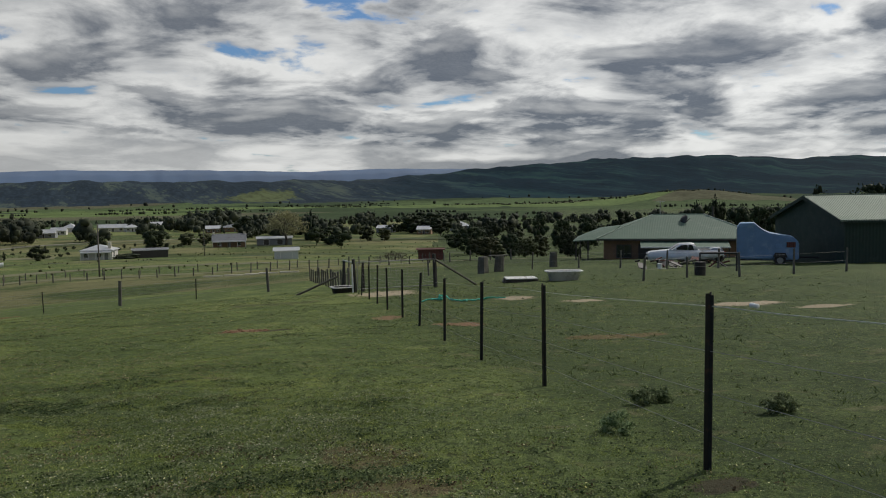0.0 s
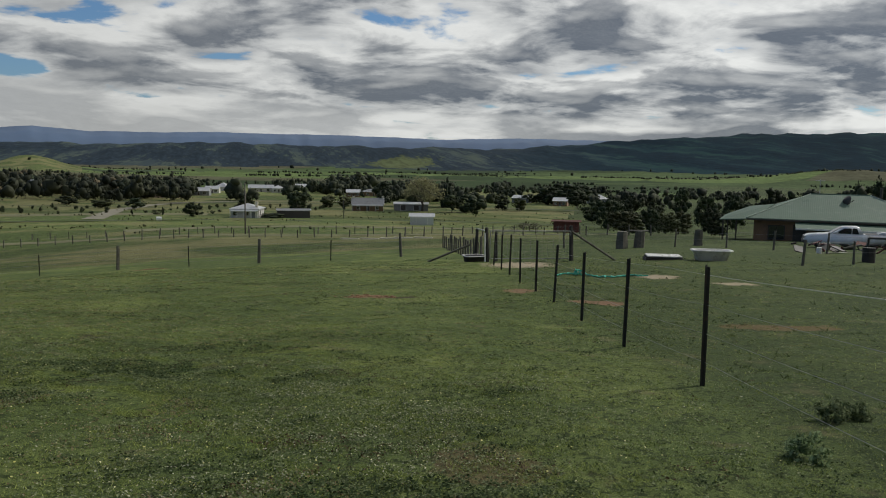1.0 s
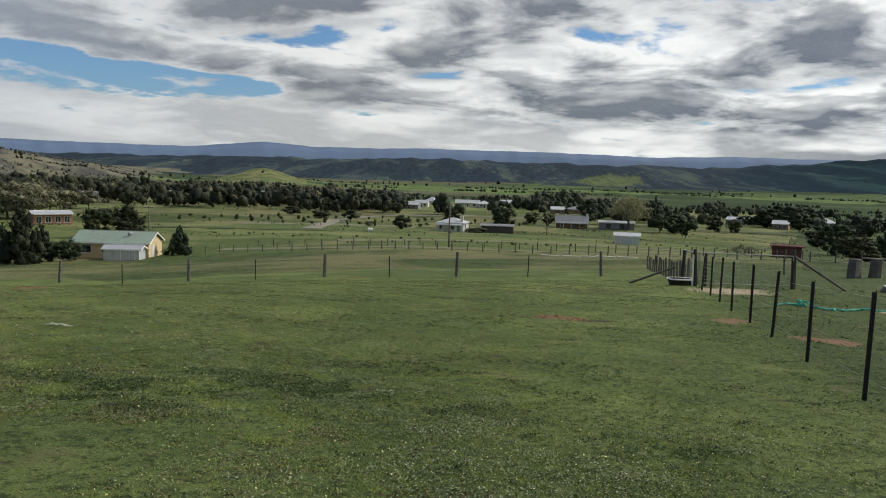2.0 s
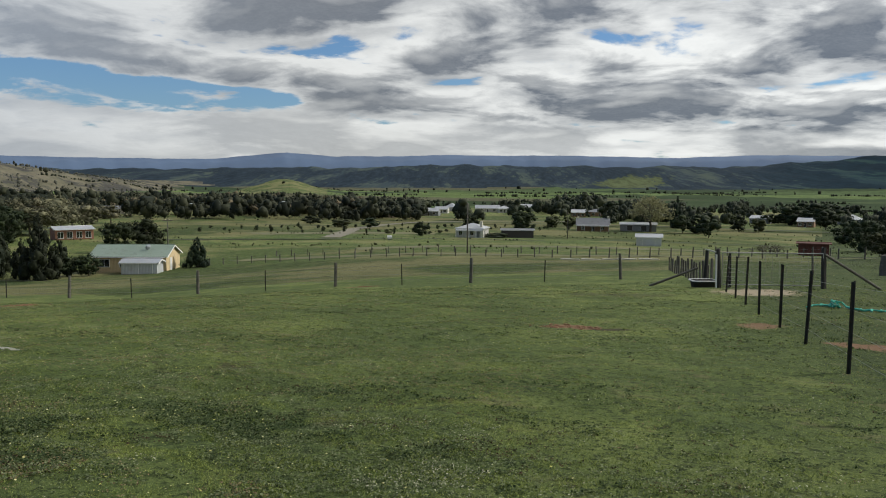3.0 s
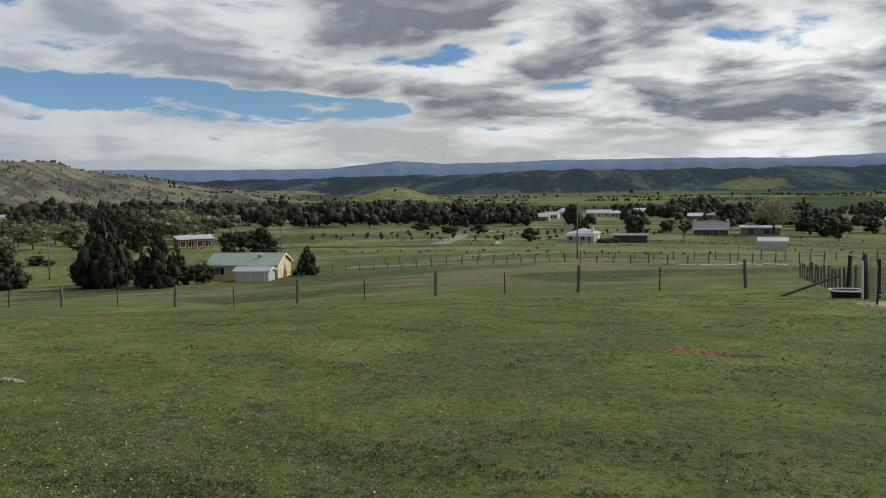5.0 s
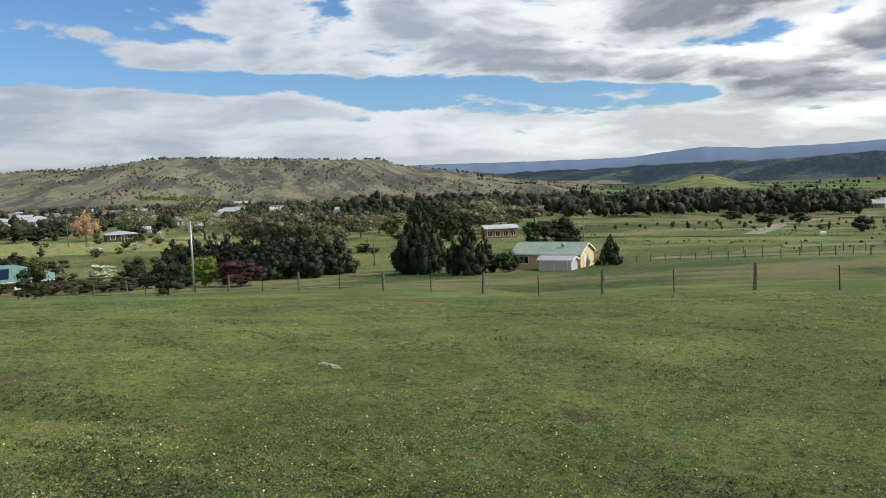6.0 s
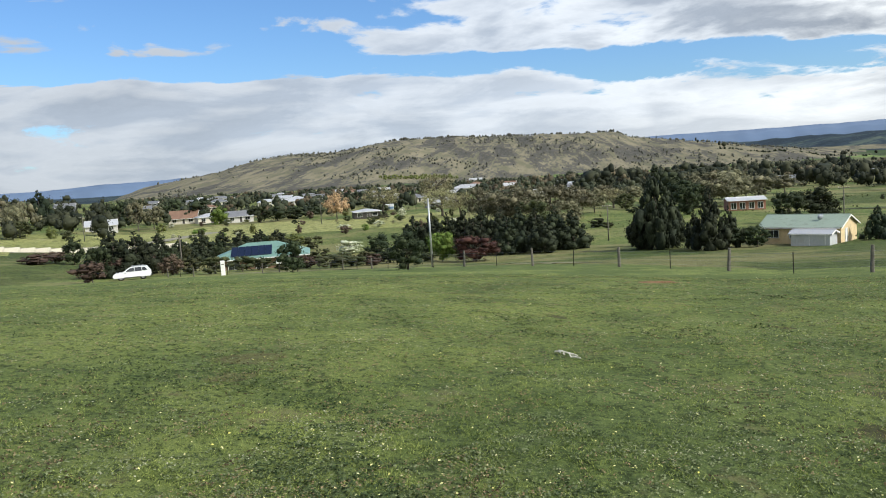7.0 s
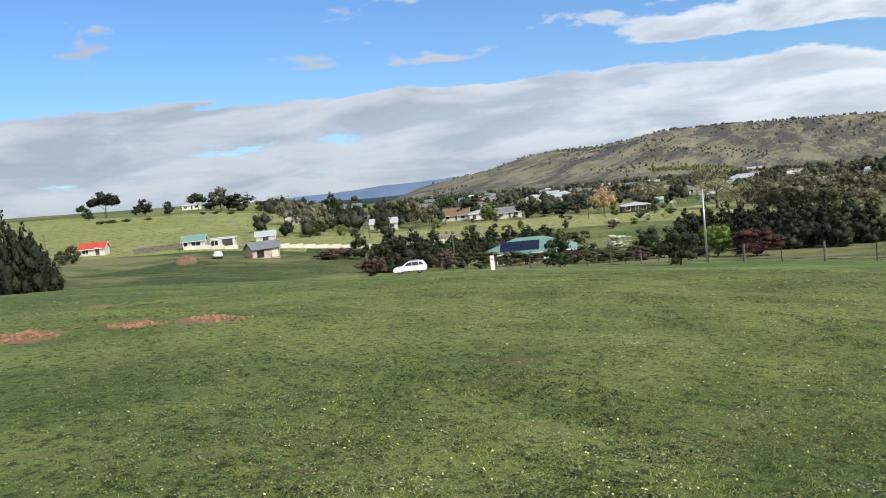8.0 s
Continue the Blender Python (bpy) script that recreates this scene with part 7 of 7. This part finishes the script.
M["gravel"] = material("pale_gravel", (0.24, 0.22, 0.165), 0.95, 0, 2, 0.2, 0.4, (0.2, 0.2, 0.1))
M["stubble"] = material("dry_grass_verge", (0.15, 0.145, 0.065), 0.95, 0, 0.8, 0.25, 0.5, (0.14, 0.15, 0.06))
strip("road", [(-118, 182), (-135, 215), (-150, 245), (-164, 290), (-168, 330), (-150, 365), (-110, 385)], 5.0, M["gravel"], "pale gravel farm track bending through the fields", 0.12)
strip("lane_verge", [(-86, 107), (-57, 110.5), (-32, 106), (0, 102), (20, 100)], 4.5, M["stubble"], "strip of dry grass between the lane fences", 0.06)
strip("verge", [(-62, 40), (-78, 36), (-92, 32), (-102, 25), (-108, 15)], 4.0, M["stubble"], "dry grass strip along the road fence", 0.05)
strip("street", [(-198, -60), (-204, -40), (-215, -12), (-240, 8), (-262, 22)], 6.0, M["gravel"], "pale roadside strip along the west street", 0.12)

M["rushes"] = material("dark_rushes", (0.045, 0.055, 0.022), 0.95, 0, 1.5, 0.4, 0.8, (0.09, 0.085, 0.04))
strip("ditch", [(-150, 150), (-118, 168), (-90, 186), (-62, 190)], 3.0, M["rushes"], "dark rushy ditch along the field", 0.15)
strip("ditch", [(-190, 300), (-130, 330), (-60, 345), (10, 340), (80, 330)], 6.0, M["rushes"], "dark hedge bank behind the houses", 0.6)
strip("ditch", [(-230, 240), (-170, 262), (-150, 268)], 3.0, M["rushes"], "dark rushy line across the open field", 0.2)
strip("ditch", [(-50, 196), (-20, 200), (15, 196), (40, 180)], 3.5, M["rushes"], "dark low hedge beyond the steel garage", 0.5)
strip("dry_bank", [(-78, 130), (-50, 150), (-20, 146), (0, 138)], 9.0, M["stubble"], "yellowish dry grass bank in the field", 0.07)
strip("dry_bank", [(-150, 190), (-128, 225), (-112, 232)], 14.0, M["stubble"], "yellowish dry grass patch by the track", 0.07)


# ---- grass, weeds and flowers underfoot ----
M["blade"] = leaves("short_grass_blades", (0.05, 0.08, 0.02), (0.37, 0.42, 0.125), 0.4, 0.85, 0.08, clumps=0.7, single=0.5)
M["weed"] = leaves("dull_clover_leaves", (0.05, 0.08, 0.028), (0.32, 0.38, 0.20), 0.3, 0.8, 0.1, clumps=0.8, single=0.6)
M["petal"] = leaves("yellow_petals", (0.74, 0.70, 0.16), (0.86, 0.84, 0.48), 0.2)
M["straw"] = leaves("dry_straw", (0.22, 0.17, 0.08), (0.45, 0.37, 0.2), 0.2)


def near_spots(count, seed, r0, r1, keep=None):
    """Places round the walk, thinning out with distance."""
    rng = np.random.RandomState(seed)
    stand = rng.choice(8, count, p=(0.10, 0.09, 0.09, 0.10, 0.10, 0.16, 0.18, 0.18))
    facing = np.array([0, 5, 14, 25, 26, 45, 66, 90.0])[stand]
    b = np.radians(facing + rng.uniform(-28, 28, count) + rng.normal(size=count) * 4)
    r = np.exp(rng.uniform(math.log(r0), math.log(r1), count))
    x = np.array([0, 0, -0.15, -0.3, -0.5, -1.5, -2.6, -3.6])[stand] - r * np.sin(b)
    y = np.array([0, 0.8, 1.8, 3.2, 5.0, 6.5, 7.1, 7.3])[stand] + r * np.cos(b)
    if keep is not None:
        ok = keep(x, y)
        x, y, r = x[ok], y[ok], r[ok]
    return x, y, r, rng


def blades(name, spots, per, tall, wide, mat, label, lean=0.6):
    """Upright narrow blades in tufts, one triangle each."""
    x, y, r, rng = spots
    grow = np.maximum(1, r / 9) ** 0.6
    n = len(x)
    px = np.repeat(x, per) + rng.normal(size=n * per) * 0.022 * np.repeat(grow, per)
    py = np.repeat(y, per) + rng.normal(size=n * per) * 0.022 * np.repeat(grow, per)
    pz = ground(px, py) - 0.004
    g = np.repeat(grow, per)
    th = rng.uniform(0, math.tau, n * per)
    h = rng.uniform(tall[0], tall[1], n * per) * (0.7 + 0.3 * g)
    w = wide * g
    lx, ly = rng.normal(size=n * per) * lean * h, rng.normal(size=n * per) * lean * h
    a = np.stack([px - w * np.cos(th), py - w * np.sin(th), pz], 1)
    b = np.stack([px + w * np.cos(th), py + w * np.sin(th), pz], 1)
    c = np.stack([px + lx, py + ly, pz + h], 1)
    v = np.stack([a, b, c], 1).reshape(-1, 3)
    return tagged(arrays(name, v, np.arange(len(v)).reshape(-1, 3), [mat]), label, "grass", kind="stuff")


def rosettes(name, spots, per, size, mat, label, rise=0.03):
    """Low broad leaves in flat clumps."""
    x, y, r, rng = spots
    n = len(x)
    grow = np.repeat(np.maximum(1, r / 9) ** 0.6, per)
    px = np.repeat(x, per) + rng.normal(size=n * per) * size * 1.3 * grow
    py = np.repeat(y, per) + rng.normal(size=n * per) * size * 1.3 * grow
    c = np.stack([px, py, ground(px, py) + rng.uniform(0.005, rise, n * per)], 1)
    v, f = leaf_quads(c, size, rng, np.tile([0, 0, 2.2], (n * per, 1)), 0.0, 1.35)
    v = (v.reshape(-1, 4, 3) - c[:, None]) * grow[:, None, None] + c[:, None]
    return tagged(arrays(name, v.reshape(-1, 3), f, [mat]), label, "grass", kind="stuff")


def soil_free(x, y):
    ok = np.ones(len(x), bool)
    for sx, sy, wx, wy, tone, soft in PATCHES:
        if soft > 0.7:
            ok &= ((x - sx) / wx) ** 2 + ((y - sy) / wy) ** 2 > 0.45
    return ok


blades("grass", near_spots(230000, 1, 2.2, 38, lambda x, y: soil_free(x, y) & (wave(x * 4.2, y * 4.2, 85) + 0.6 * wave(x * 9, y * 9, 86) + 0.5 * wave(x * 0.9, y * 0.9, 88) > -0.55)), 3, (0.006, 0.022), 0.004, M["blade"], "short grazed green grass", 1.1)
blades("grass", near_spots(9000, 2, 2.2, 40, lambda x, y: soil_free(x, y) & (wave(x * 0.55, y * 0.55, 81) + 0.5 * wave(x * 3, y * 3, 96) > 0.6)), 6, (0.015, 0.04), 0.004, M["blade"], "longer tufts of green grass", 0.9)
rosettes("clover", near_spots(52000, 3, 2.2, 36, lambda x, y: soil_free(x, y) & (0.8 * wave(x * 0.42, y * 0.42, 82) + 0.7 * wave(x * 4, y * 4, 87) > -0.05)), 5, 0.0125, M["weed"], "dull green clover and flat weeds", 0.02)
M["darkweed"] = leaves("dark_flat_weeds", (0.03, 0.055, 0.02), (0.11, 0.15, 0.065), 0.15, 0.85, 0.05, single=0.6)
rosettes("dark_weeds", near_spots(52000, 9, 2.2, 40, lambda x, y: soil_free(x, y) & (0.9 * wave(x * 0.8, y * 0.8, 97) + 0.9 * wave(x * 3.2, y * 3.2, 98) > 0.55)), 5, 0.016, M["darkweed"], "dark green flat weeds in ragged patches", 0.03)
rosettes("dry_litter", near_spots(42000, 4, 2.2, 34, lambda x, y: wave(x * 0.6, y * 0.6, 83) + wave(x * 3, y * 3, 89) - 0.12 * (x + 3) > 0.5), 3, 0.011, M["straw"], "scraps of dry straw and dead leaves", 0.015)
rosettes("yellow_daisies", near_spots(4200, 5, 3.0, 45, lambda x, y: soil_free(x, y) & ((wave(x * 0.3, y * 0.3, 84) > 0.15) | (x < -6))), 1, 0.0125, M["petal"], "scattered small yellow daisies", 0.05)
# highlights on clover leaves, put in as tiny leaves of pale colour
M["fleck"] = leaves("leaf_glint_flecks", (0.28, 0.31, 0.16), (0.66, 0.66, 0.48), 0.3)
rosettes("pale_leaves", near_spots(52000, 7, 2.2, 26, lambda x, y: soil_free(x, y) & (wave(x * 0.5, y * 0.5, 92) + 0.9 * wave(x * 2.3, y * 2.3, 93) > 0.35)), 1, 0.011, M["fleck"], "tiny pale leaves standing for glints in the turf", 0.035)
M["crumb"] = leaves("dark_soil_crumbs", (0.03, 0.022, 0.014), (0.09, 0.06, 0.035), 0.0, 0.9, 0.05)
rosettes("soil_crumbs", near_spots(22000, 8, 2.2, 34, lambda x, y: wave(x * 1.3, y * 1.3, 94) + wave(x * 4.1, y * 4.1, 95) > 0.7), 4, 0.013, M["crumb"], "dark scraps of bare soil between the grass", 0.02)
M["stalk"] = leaves("dull_rank_stalks", (0.03, 0.045, 0.014), (0.11, 0.14, 0.045), 0.2)
blades("rank_weeds", near_spots(12000, 6, 4.0, 45, lambda x, y: (x + 0.2 * y > 3.6) & (wave(x * 1.1, y * 1.1, 90) + 0.7 * wave(x * 3.3, y * 3.3, 91) > 0.15)), 7, (0.02, 0.07), 0.005, M["stalk"], "dull brown rank weeds along the fence", 0.7)
for k, (x, y, h, w) in enumerate(((1.5, 7.0, 0.26, 0.32), (2.05, 8.3, 0.24, 0.3), (3.2, 7.6, 0.2, 0.4), (2.3, 8.5, 0.2, 0.3))):
    rng = np.random.RandomState(300 + k)
    p, d = crown_points("scrub", rng, 900)
    p[:, 2] -= 0.12
    v, f = leaf_quads(p * np.array([w * 0.95, w * 0.95, h * 1.15]), 0.016, rng, d, 0.0, 2.6)
    ob = arrays("thistle_clump", v, f, [M["weed"]])
    ob.matrix_world = pose(x, y, gz(x, y))
    tagged(ob, "low green clump of thistle growing in the paddock", "weed clump", "thistle clumps near the fence")
clod_rng = np.random.RandomState(77)
for sx, sy, wx, wy, tone, soft in PATCHES:
    if soft >= 0.9 and tone is RED_SOIL:
        bm = bmesh.new()
        for _ in range(110):
            q = clod_rng.normal(size=2) * 0.42
            x, y, s = sx + q[0] * wx, sy + q[1] * wy, clod_rng.uniform(0.008, 0.034)
            made = bmesh.ops.create_icosphere(bm, subdivisions=1, radius=s)["verts"]
            for v in made:
                v.co = Vector((v.co.x * 1.3 + x, v.co.y + y, v.co.z * 0.7 + gz(x, y) + s * 0.2)) + Vector(clod_rng.normal(size=3) * s * 0.15)
        tagged(part("soil_clods", bm, M["clod"] if "clod" in M else M.setdefault("clod", material("red_soil_clods", (0.28, 0.15, 0.085), 0.95, 0, 20, 0.3, 0.6))), "loose red soil clods dug up in the grass", "soil", kind="stuff")
